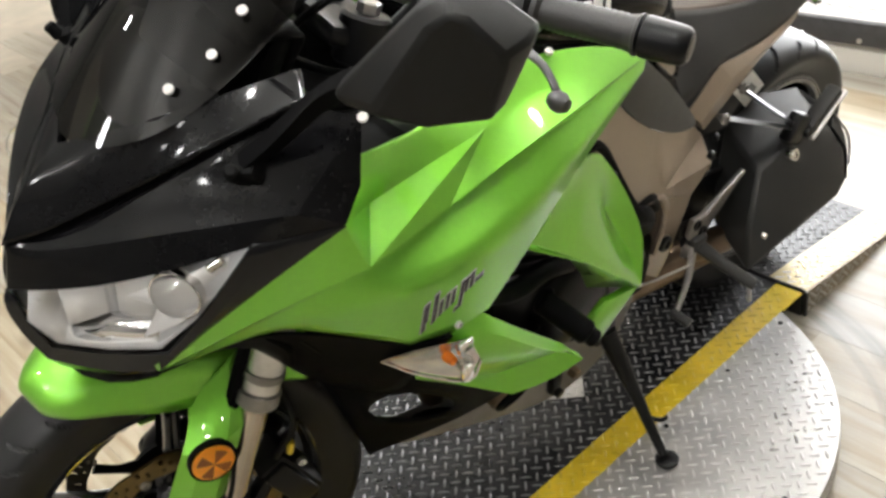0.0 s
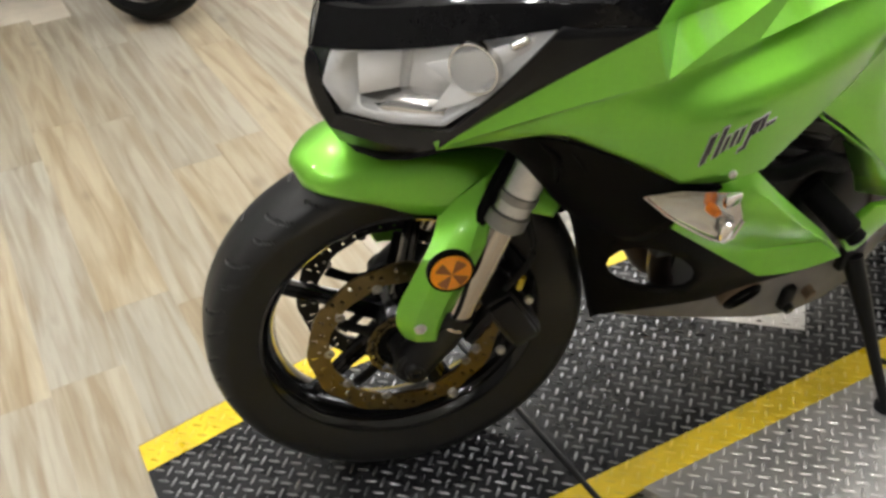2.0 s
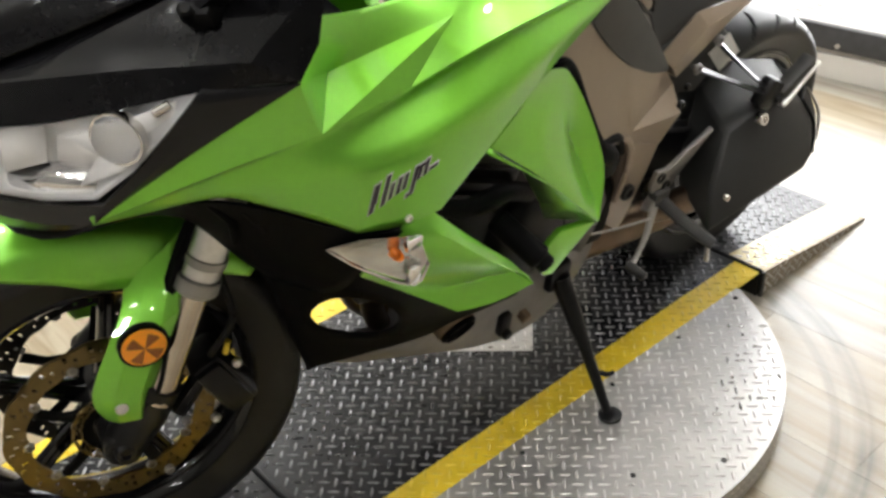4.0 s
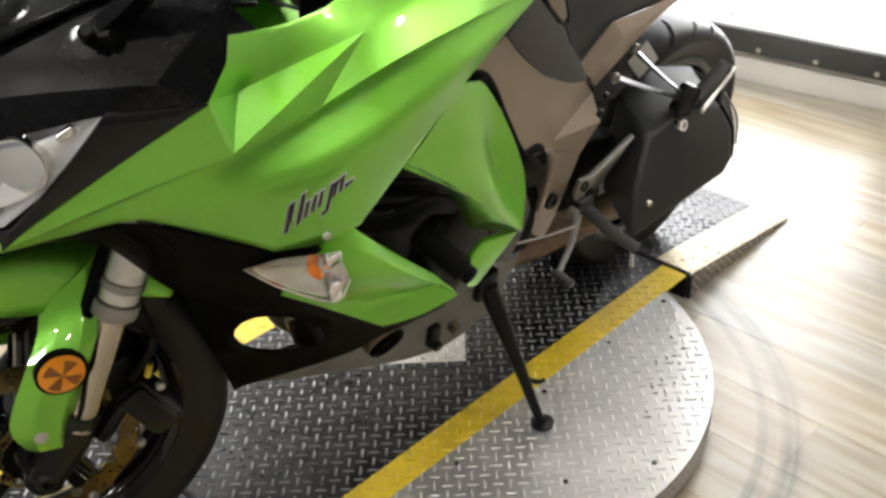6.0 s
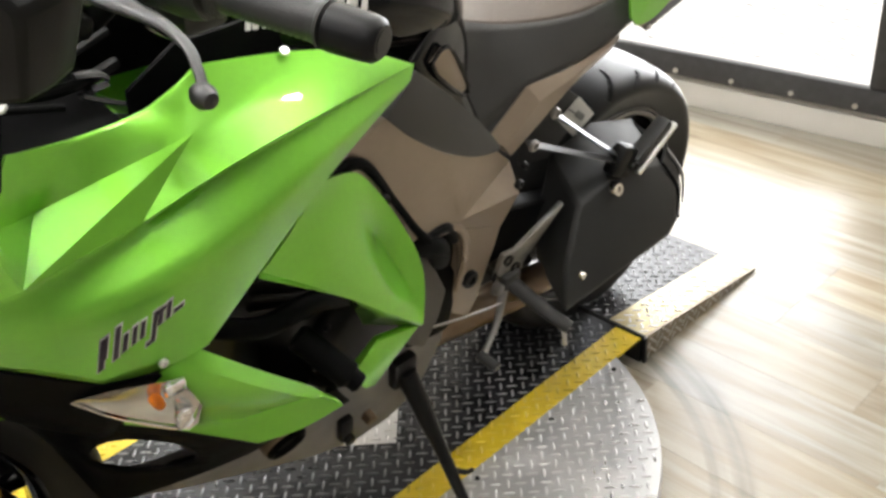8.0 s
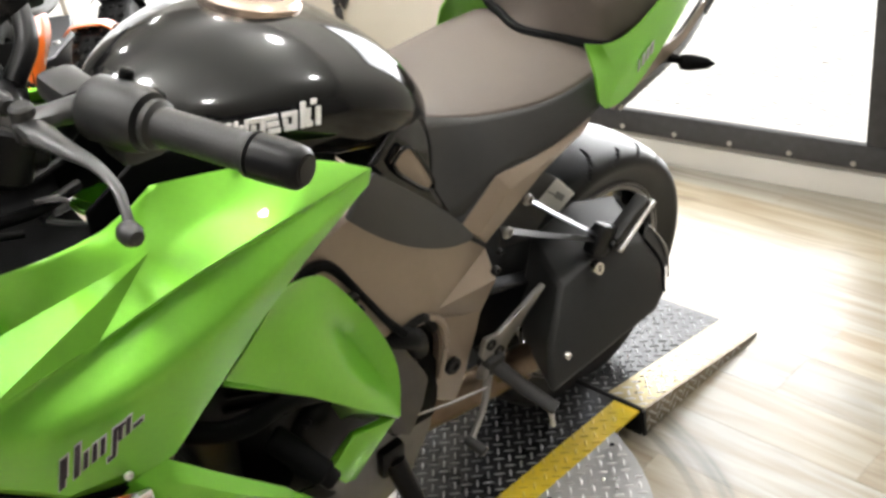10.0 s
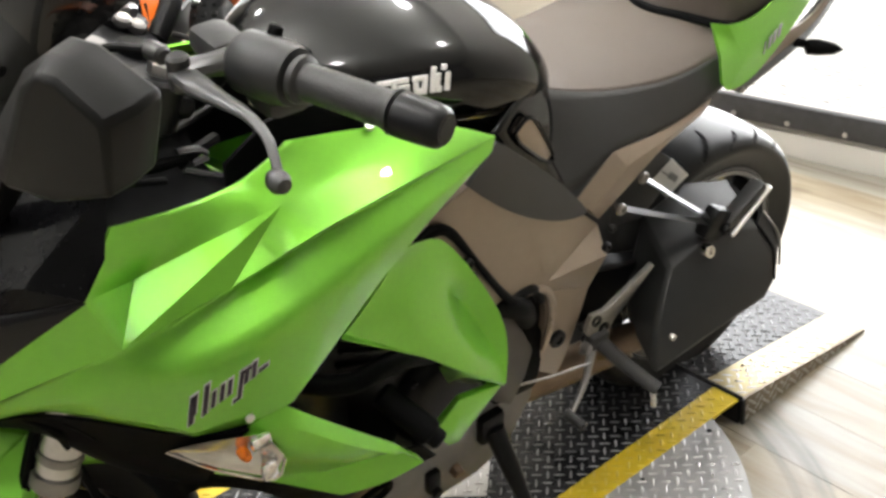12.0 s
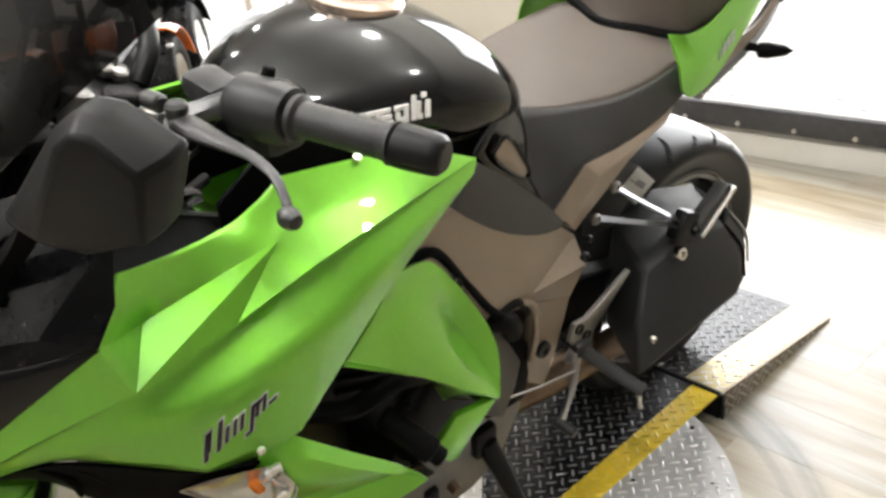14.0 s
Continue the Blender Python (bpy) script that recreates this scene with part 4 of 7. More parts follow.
fend = part("front_fender", moved(fender(), ST), GREEN, bike, "lime green front mudguard", sub=2, thick=0.004)
for s in (-1, 1):
    g = [[(0.02, -0.09, 0.59), (0.05, -0.094, 0.61), (0.085, -0.096, 0.635), (0.125, -0.09, 0.66)],
         [(0.012, -0.1, 0.558), (0.04, -0.106, 0.572), (0.075, -0.11, 0.589), (0.108, -0.1, 0.605)],
         [(-0.012, -0.122, 0.535), (0.010, -0.136, 0.538), (0.05, -0.139, 0.545), (0.08, -0.13, 0.552)],
         [(-0.038, -0.124, 0.488), (-0.010, -0.139, 0.488), (0.028, -0.139, 0.485), (0.052, -0.128, 0.482)],
         [(-0.062, -0.120, 0.432), (-0.035, -0.133, 0.428), (0.0, -0.133, 0.424), (0.022, -0.122, 0.42)],
         [(-0.042, -0.118, 0.392), (-0.028, -0.125, 0.387), (0.0, -0.126, 0.383), (0.012, -0.118, 0.384)]]
    part("fork_guard", moved(grid(g, [(0, 1), (2, 0.95), (5, 1)], -s, folds=((0, 1), (1, 0.95), (2, 0.95), (3, 1))), ST @ SHIFT), GREEN, fend, sub=2, thick=0.004)
    part("guard_bolt", moved(bolt((-0.022, s * 0.13, 0.418), 0.009, 0.005, (0, s, 0)), ST @ SHIFT), ALLOY, fend)
    rf = part("side_reflector", moved(merged(moved(lathe([(0.0001, 0.010), (0.02, 0.010), (0.029, 0.007), (0.030, 0.0), (0.0001, 0.0)], 32), Matrix.Translation((0.022, s * 0.139, 0.522)) @ Matrix.Rotation(0 if s > 0 else math.pi, 4, "X"))), ST @ SHIFT), AMBER, bike, "round amber reflector")
    for i in range(4):
        a = math.pi / 2 * i + 0.5
        wed = bmesh.new()
        wed.faces.new([wed.verts.new((0.022, s * 0.1497, 0.522))] + [wed.verts.new((0.022 + 0.024 * math.cos(a + t * 0.26), s * 0.1497, 0.522 + 0.024 * math.sin(a + t * 0.26))) for t in range(4)])
        part("reflector_facet", moved(wed, ST @ SHIFT), DEEPAMBER, rf)
    part("reflector_rim", moved(moved(lathe([(0.029, 0.006), (0.033, 0.006), (0.033, -0.004), (0.029, -0.004)], 32, "Y", True), Matrix.Translation((0.022, s * 0.141, 0.522))), ST @ SHIFT), BLACK, rf)


# ---------- bodywork ----------
def side_fairing(s):
    """The big side panel: a flat top, a spear-shaped fold, a sharp waist line and a hollow below it."""
    p = dict(t0=(-0.025, -0.163, 0.79), t1=(0.075, -0.217, 0.872), t2=(0.172, -0.272, 0.945), t3=(0.222, -0.235, 0.988), t4=(0.285, -0.222, 0.968), t5=(0.37, -0.205, 0.962),
             t6=(0.407, -0.2, 0.972), t7=(0.432, -0.2, 0.987), t8=(0.53, -0.208, 0.972), t9=(0.62, -0.225, 0.955), tip=(0.695, -0.24, 0.913),
             r=(0.232, -0.232, 0.917), a=(0.398, -0.243, 0.942), f1=(0.493, -0.233, 0.950), f2=(0.585, -0.254, 0.936),
             e0=(-0.023, -0.165, 0.783), e1=(0.085, -0.229, 0.84), e2=(0.19, -0.283, 0.882), e3=(0.316, -0.271, 0.888), e4=(0.385, -0.279, 0.911), e5=(0.446, -0.284, 0.926), e6=(0.528, -0.274, 0.926),
             v0=(-0.022, -0.163, 0.781), v1=(0.088, -0.222, 0.83), v2=(0.19, -0.258, 0.868), v3=(0.305, -0.246, 0.871), v4=(0.385, -0.256, 0.896), v5=(0.445, -0.267, 0.914), v6=(0.55, -0.266, 0.913),
             b0=(-0.022, -0.162, 0.779), b1=(0.1, -0.216, 0.81), b2=(0.19, -0.283, 0.825), b3=(0.3, -0.312, 0.836), b4=(0.39, -0.312, 0.854), b5=(0.455, -0.307, 0.872), b6=(0.545, -0.287, 0.892),
             w0=(-0.021, -0.160, 0.776), w1=(0.108, -0.207, 0.79), w2=(0.185, -0.258, 0.758), w2b=(0.24, -0.278, 0.72), w3=(0.30, -0.292, 0.708), w4=(0.355, -0.295, 0.714), w5=(0.425, -0.298, 0.78), w6=(0.52, -0.288, 0.852), low=(0.685, -0.246, 0.897))
    faces = ["t0 t1 e1 e0", "t1 t2 e2 e1", "t2 r e2", "t2 t3 t4 r", "t4 t5 a r", "r a e2", "a e3 e2", "t5 t6 t7 a", "a t7 t8 f1", "t8 t9 f2 f1", "t9 tip f2", "a f1 e5 e4", "a e4 e3", "f1 e6 e5", "f1 f2 e6", "f2 tip e6",
             "e0 e1 v1 v0", "e1 e2 v2 v1", "e2 e3 v3 v2", "e3 e4 v4 v3", "e4 e5 v5 v4", "e5 e6 v6 v5", "e6 tip v6",
             "v0 v1 b1 b0", "v1 v2 b2 b1", "v2 v3 b3 b2", "v3 v4 b4 b3", "v4 v5 b5 b4", "v5 v6 b6 b5", "v6 tip low b6",
             "b0 b1 w1 w0", "b1 b2 w2 w1", "b2 b3 w3 w2b w2", "b3 b4 w4 w3", "b4 b5 w5 w4", "b5 b6 w6 w5", "b6 low w6"]
    sharp = [("e0 e1 e2 e3 e4 e5 e6 tip", 1), ("a e2 r a e3", 1), ("a r t2 e2", 0.85), ("t2 t3 t4", 0.9), ("t5 a", 0.5), ("t0 t1 t2 t3", 1), ("t6 t7", 0.6), ("t7 t8 t9 tip", 1), ("v3 v4 v5 v6 tip", 0.7), ("b2 b3 b4 b5 b6 tip", 0.45), ("b6 low", 0.5),
             ("a f1", 0.6), ("f1 e6", 0.97), ("f2 tip", 0.3), ("w3 w4 w5 w6 low", 1), ("w0 w1 w2", 0.4), ("tip low", 1)]
    return facets(p, faces, sharp, -s)


def letters(strokes, origin, ux, uz, n, th, lean=0.35):
    """Slanted bars standing for lettering: each stroke is (u, v, w, h)."""
    out = []
    for u, v, w, h in strokes:
        c = [(u, v), (u + w, v), (u + w + h * lean, v + h), (u + h * lean, v + h)]
        bm = bmesh.new()
        lo = [bm.verts.new(origin + ux * a + uz * b) for a, b in c]
        hi = [bm.verts.new(origin + ux * a + uz * b + n * th) for a, b in c]
        bm.faces.new(hi)
        bm.faces.new(lo[::-1])
        for i in range(4):
            bm.faces.new((lo[i], lo[(i + 1) % 4], hi[(i + 1) % 4], hi[i]))
        out.append(bm)
    return out


DECAL = [(0.0, 0.0, 0.006, 0.036), (0.008, 0.01, 0.005, 0.026), (0.016, 0.0, 0.006, 0.038), (0.027, 0.002, 0.005, 0.02), (0.037, 0.002, 0.005, 0.021), (0.046, 0.002, 0.005, 0.02),
         (0.053, -0.012, 0.005, 0.034), (0.047, -0.014, 0.01, 0.004), (0.066, 0.002, 0.005, 0.019), (0.075, 0.002, 0.005, 0.02), (0.07, 0.017, 0.012, 0.004), (0.084, 0.003, 0.012, 0.004)]

for s in (-1, 1):
    sf = part("side_fairing", moved(side_fairing(s), Matrix() if s < 0 else Matrix.Translation((0, -0.012, -0.045))), GREEN, bike, "folded lime green side fairing", sub=3, thick=0.004)
    o = Vector((0.224, s * LOGO_Y, 0.782))
    ux = Vector((0.965, 0.0 * s, 0.255)).normalized()
    uz = Vector((-0.255, -s * 0.06, 0.965)).normalized()
    nn = Vector((0, s, 0))
    if s > 0:
        o = o + ux * 0.1
        ux = -ux
    each("decal_edge", letters([(u * 1.06 - 0.0016, v * 0.84 - 0.0014, w * 0.95 + 0.0032, h * 0.84 + 0.0028) for u, v, w, h in DECAL], o, ux, uz, nn, 0.0008, 0.6), GREYDECAL, sf)
    each("decal_bar", letters([(u * 1.06, v * 0.84, w * 0.95, h * 0.84) for u, v, w, h in DECAL], o + nn * 0.001, ux, uz, nn, 0.0008, 0.6), DARKDECAL, sf)

    each("fairing_screw", (bolt((0.298, s * 0.3, 0.730), 0.0055, 0.004, (0, s, 0)), bolt((0.531, s * 0.214, 0.973), 0.0055, 0.004, (0, s * 0.3, 1))), ALLOY, sf)

    # lower fairing beside the radiator
    lp = dict(a=(0.346, -0.292, 0.712), r1=(0.397, -0.302, 0.656), h=(0.474, -0.318, 0.581), c=(0.507, -0.334, 0.535), a1=(0.333, -0.306, 0.709), r2=(0.383, -0.322, 0.650), h1=(0.470, -0.334, 0.573),
              l1=(0.386, -0.272, 0.542), l2=(0.430, -0.288, 0.547), l3=(0.485, -0.312, 0.553), e=(0.405, -0.293, 0.505), d=(0.457, -0.315, 0.508), i=(0.300, -0.290, 0.707), f=(0.258, -0.262, 0.628), f2=(0.322, -0.268, 0.572), m=(0.315, -0.314, 0.66), n=(0.40, -0.329, 0.60))
    part("lower_fairing", facets(lp, ["i a a1 m", "i m f", "a r1 r2 a1", "r1 h h1 r2", "h c l3 h1", "a1 r2 n m", "r2 h1 l3 n", "n l3 l2", "m n l2 l1", "f m l1 f2", "f2 l1 e", "l1 l2 d e", "l2 l3 c d"],
                                 [("i a r1 h c", 1), ("a1 r2 h1", 0.95), ("h1 l3", 0.5), ("l1 l2 l3 c", 0.95), ("c d e f2 f i", 1), ("h h1", 0.6), ("l1 f2", 0.6)], -s), GREEN, bike, "lime green lower cowl", sub=2, thick=0.004)

    # rear scoop panel and its small triangle
    sp = dict(l0=(0.525, -0.278, 0.842), l1=(0.47, -0.29, 0.80), l2=(0.432, -0.291, 0.772), top=(0.592, -0.252, 0.815), k=(0.610, -0.250, 0.799), r1=(0.650, -0.257, 0.737), r2=(0.695, -0.272, 0.636), r3=(0.694, -0.282, 0.593), foot=(0.679, -0.297, 0.541),
              d1=(0.514, -0.302, 0.705), d2=(0.592, -0.302, 0.624), q1=(0.542, -0.283, 0.786), q2=(0.516, -0.294, 0.755), q3=(0.538, -0.298, 0.707), q4=(0.60, -0.301, 0.632),
              s1=(0.590, -0.285, 0.702), s2=(0.611, -0.288, 0.650), s3=(0.650, -0.292, 0.585), v0=(0.600, -0.270, 0.732), v1=(0.632, -0.246, 0.691), v2=(0.662, -0.249, 0.636), v3=(0.682, -0.276, 0.572))
    sc = part("radiator_side_panel", facets(sp, ["l0 l1 q1 top", "l1 l2 q2 q1", "l2 d1 q3 q2", "d1 d2 q4 q3", "d2 foot s3 q4", "q1 q2 s1 v0", "q2 q3 s1", "q3 q4 s2 s1", "q4 s3 s2", "s1 s2 v1 v0", "s2 s3 v2 v1", "s3 foot v3 v2",
                                                 "foot r3 v3", "r3 r2 v2 v3", "r2 r1 v1 v2", "r1 k v0 v1", "k top q1 v0"],
                                            [("l0 top k r1 r2 r3 foot", 1), ("l0 l1 l2 d1 d2 foot", 1), ("q1 q2 q3 q4", 0.5), ("v0 v1 v2 v3", 0.95), ("s1 s2 s3", 0.35)], -s), GREEN, bike, "lime green hollowed panel behind the radiator opening", sub=3, thick=0.004)
    inner = [[(0.43, -0.290, 0.766), (0.50, -0.295, 0.711), (0.575, -0.295, 0.648), (0.62, -0.295, 0.60), (0.676, -0.297, 0.543)],
             [(0.47, -0.24, 0.76), (0.52, -0.235, 0.69), (0.57, -0.23, 0.64), (0.61, -0.235, 0.57), (0.62, -0.24, 0.54)]]
    part("panel_return", grid(inner, [], -s), GREEN, sc, thick=0.003)
    part("panel_foot", plate([(0.676, 0.541), (0.605, 0.552), (0.558, 0.512), (0.583, 0.472), (0.60, 0.468)], lambda x: -0.29 - 0.06 * (x - 0.6), lambda x: -0.278 - 0.06 * (x - 0.6), 0.002, -s), GREEN, sc)

    # indicator
    ip = dict(o=(0.212, -0.256, 0.690), t1=(0.24, -0.287, 0.712), t2=(0.31, -0.313, 0.703), r=(0.329, -0.313, 0.652), d=(0.314, -0.304, 0.615), u=(0.256, -0.277, 0.648), m=(0.283, -0.316, 0.668))
    ifc = ["o t1 m", "t1 t2 m", "t2 r m", "r d m", "d u m", "u o m"]
    ind = part("indicator_lens", facets(ip, ifc, [("o t1 t2 r d u o", 1)], -s), LENSGLASS, bike, "clear wedge-shaped turn signal", sub=2)
    ii = {n: (x, y * 0.985 if n != "m" else y * 0.9, z) for n, (x, y, z) in ip.items()}
    part("indicator_reflector", facets(ii, ifc, [("o t1 t2 r d u o", 1), ("t2 m d", 0.9)], -s), SIGNALGREY, ind, sub=1)
    part("indicator_bulb", moved(lathe([(0.0001, -0.012), (0.005, -0.010), (0.007, -0.004), (0.007, 0.006), (0.0001, 0.010)], 16), Matrix.Translation((0.285, s * 0.297, 0.677))), AMBERBULB, ind)
    part("indicator_rim", tube([ip[q][:1] + (ip[q][1] * -s * 0.99,) + ip[q][2:] for q in ("o", "u", "d", "r")], [0.001, 0.002, 0.003, 0.002], 8, 3), CHROME, ind)
    each("indicator_cap", (box((0.304, s * 0.306, 0.693), (0.026, 0.01, 0.02), 0.005), box((0.309, s * 0.305, 0.638), (0.022, 0.01, 0.03), 0.006)), REFLECT, ind)

    # black inner cowl around the fork, and the belly pan
    arch = [[(-0.02, -0.158, 0.775), (0.05, -0.18, 0.785), (0.108, -0.203, 0.788), (0.18, -0.252, 0.757), (0.245, -0.275, 0.714), (0.30, -0.288, 0.703)],
            [(0.0, -0.145, 0.765), (0.06, -0.165, 0.765), (0.11, -0.19, 0.758), (0.165, -0.222, 0.722), (0.205, -0.238, 0.68), (0.255, -0.262, 0.645)],
            [(0.02, -0.13, 0.76), (0.07, -0.15, 0.745), (0.115, -0.17, 0.72), (0.15, -0.19, 0.675), (0.195, -0.20, 0.62), (0.26, -0.225, 0.57)],
            [(0.04, -0.11, 0.76), (0.08, -0.13, 0.74), (0.12, -0.14, 0.69), (0.15, -0.15, 0.64), (0.19, -0.16, 0.59), (0.235, -0.175, 0.555)]]
    ic = part("inner_cowl", grid(arch, [(0, 1)], -s), SATINBLACK, bike, "satin black inner cowl with vent gills", sub=2, thick=0.004)
    for k in range(4):
        x = 0.115 + k * 0.034
        part("vent_gill", tube([(x - 0.02, s * (0.196 + 0.017 * k), 0.775 - 0.014 * k), (x + 0.005, s * (0.197 + 0.014 * k), 0.74 - 0.016 * k), (x + 0.012, s * (0.19 + 0.012 * k), 0.70 - 0.012 * k)], [0.003, 0.007, 0.003], 8, 5), SATINBLACK, ic)
    pan = [[(0.15, -0.165, 0.655), (0.25, -0.232, 0.63), (0.33, -0.262, 0.59), (0.40, -0.262, 0.53), (0.47, -0.262, 0.492), (0.56, -0.255, 0.46)],
           [(0.185, -0.15, 0.59), (0.265, -0.205, 0.56), (0.34, -0.24, 0.52), (0.42, -0.242, 0.46), (0.50, -0.24, 0.42), (0.60, -0.232, 0.385)],
           [(0.215, -0.13, 0.50), (0.26, -0.16, 0.47), (0.36, -0.20, 0.43), (0.46, -0.2, 0.37), (0.55, -0.195, 0.335), (0.64, -0.19, 0.32)],
           [(0.262, -0.128, 0.329), (0.30, -0.148, 0.340), (0.38, -0.165, 0.333), (0.47, -0.165, 0.306), (0.54, -0.162, 0.30), (0.62, -0.155, 0.295)],
           [(0.28, -0.09, 0.325), (0.31, -0.10, 0.33), (0.39, -0.11, 0.322), (0.48, -0.11, 0.30), (0.55, -0.11, 0.295), (0.62, -0.11, 0.29)]]
    pg = grid(pan, [(0, 1), (3, 0.8)], -s, pins=((3, 0), (2, 0)))
    # the oval opening in the pan's side
    hit_faces = [f for f in pg.faces if 0.27 < f.calc_center_median().x < 0.33 and 0.40 < f.calc_center_median().z < 0.54]
    hole = hit_faces[0]
    mid = hole.calc_center_median()
    for hv in hole.verts:
        hv.co = mid + (hv.co - mid) * 1.45 + Vector((-0.008, 0, -0.012))
    bmesh.ops.delete(pg, geom=[hole], context="FACES")
    part("belly_pan", pg, SATINBLACK, bike, "black plastic belly pan", sub=2, thick=0.004)
    part("frame_slider", merged(rod((0.50, s * 0.25, 0.60), (0.535, s * 0.318, 0.553), 0.019, 20, 0.005), rod((0.533, s * 0.315, 0.556), (0.54, s * 0.329, 0.546), 0.014, 16, 0.003)), BLACK, bike, "black crash bobbin")


def half_mirror(rows, crease=(), ridge=0.0, folds=()):
    """Both halves of a shell from the rows of its left half, centre point first."""
    full = [[(x, -y, z) for x, y, z in r[:0:-1]] + list(r) for r in rows]
    n = len(rows[0]) - 1
    return grid(full, crease, folds=[(n, ridge)] + [(n + t * k, v) for k, v in folds for t in (-1, 1)])


cp = dict(c0=(-0.104, 0, 0.845), h0=(-0.09, -0.03, 0.855), h1=(-0.05, -0.10, 0.88), h2=(0.02, -0.185, 0.92), h3=(0.083, -0.235, 0.949), k=(0.172, -0.273, 0.947),
          n1=(-0.088, 0, 0.90), m0=(-0.068, -0.04, 0.905), m1=(-0.028, -0.105, 0.932), m2=(0.045, -0.192, 0.964), m3=(0.128, -0.253, 0.972), o1=(0.202, -0.262, 0.975), o2=(0.226, -0.241, 1.038),
          g0=(-0.045, -0.04, 0.915), g1=(0.034, -0.10, 0.962), g2=(0.108, -0.162, 1.016), g3=(0.185, -0.2, 1.048), i0=(-0.05, 0, 0.925), j0=(-0.005, 0, 0.97), j1=(0.075, -0.085, 1.012), j2=(0.14, -0.12, 1.03), j3=(0.205, -0.158, 1.042))
nose = part("nose_cowl", facets(cp, ["c0 h0 m0 n1", "h0 h1 m1 m0", "h1 h2 m2 m1", "h2 h3 m3 m2", "h3 k m3", "m3 k o1", "m3 o1 o2", "m3 o2 g3 g2", "m2 m3 g2 g1", "m1 m2 g1 g0", "m0 m1 g0", "n1 m0 g0 i0", "i0 g0 g1 j1 j0", "g1 g2 j2 j1", "g2 g3 j3 j2"],
                                  [("c0 h0 h1 h2 h3 k", 1), ("n1 m0 m1 m2 m3", 0.9), ("m3 k o1 o2 m3 o1", 0.95), ("i0 g0 g1 g2 g3", 0.5), ("c0 n1 i0", 0.8), ("m3 g2", 0.5), ("o2 g3", 1)], both=True), COWLBLACK, bike, "black upper nose cowl", sub=3, thick=0.004)
bp_ = dict(n1=(-0.092, 0, 0.903), n2=(-0.06, 0, 0.955), n3=(0.0, 0, 0.992), g0=(-0.05, -0.042, 0.925), g1=(0.03, -0.103, 0.972), g2=(0.105, -0.164, 1.026), g3=(0.185, -0.205, 1.06),
           s0=(0.035, -0.05, 1.014), s1=(0.078, -0.097, 1.037), s2=(0.14, -0.133, 1.054), s3=(0.21, -0.165, 1.068), q=(-0.015, -0.05, 0.972))
part("screen_band", facets(bp_, ["n1 g0 q n2", "g0 g1 q", "n2 q s0 n3", "q g1 s1 s0", "g1 g2 s2 s1", "g2 g3 s3 s2"], [("n1 g0 g1 g2 g3", 0.6), ("n3 s0 s1 s2 s3", 0.9), ("n1 n2 n3", 0.8), ("g0 q s0", 0.5), ("g1 s1", 0.4)], both=True), COWLBLACK, nose, "gloss black band below the screen", sub=3, thick=0.005)
chin = [[(-0.104, 0, 0.845), (-0.102, -0.018, 0.838), (-0.103, -0.02, 0.81), (-0.09, -0.03, 0.764), (-0.055, -0.095, 0.777), (-0.012, -0.178, 0.812), (0.026, -0.206, 0.863), (0.083, -0.235, 0.948)],
        [(-0.108, 0, 0.842), (-0.112, -0.006, 0.83), (-0.112, -0.008, 0.79), (-0.097, -0.02, 0.742), (-0.058, -0.10, 0.751), (-0.02, -0.168, 0.785), (0.045, -0.214, 0.862), (0.10, -0.243, 0.945)],
        [(-0.108, 0, 0.80), (-0.11, -0.003, 0.79), (-0.104, -0.004, 0.755), (-0.083, -0.012, 0.712), (-0.05, -0.08, 0.718), (-0.025, -0.162, 0.78), (0.075, -0.22, 0.87), (0.172, -0.273, 0.944)]]
part("headlight_surround", half_mirror(chin, [(0, 1), (1, 1), (2, 1)], 0.8, ((3, 1), (5, 1))), CHINBLACK, bike, "black headlight surround and chin", sub=2, thick=0.004)
part("nose_underside", half_mirror([[(-0.09, 0, 0.71), (-0.055, -0.08, 0.712), (-0.025, -0.162, 0.778)], [(-0.02, 0, 0.70), (0.0, -0.07, 0.715), (0.03, -0.14, 0.765)], [(0.09, 0, 0.72), (0.09, -0.06, 0.73), (0.09, -0.12, 0.76)]]), BLACK, bike, sub=1, thick=0.004)
each("screen_screw", [moved(bolt((0, 0, 0), 0.0058, 0.003, (-0.45, -0.35, 0.8)), Matrix.Translation(p)) for p in ((0.096, -0.095, 1.06), (0.142, -0.112, 1.088), (0.18, -0.12, 1.126), (0.224, -0.246, 1.04))], WHITEPAINT, nose)

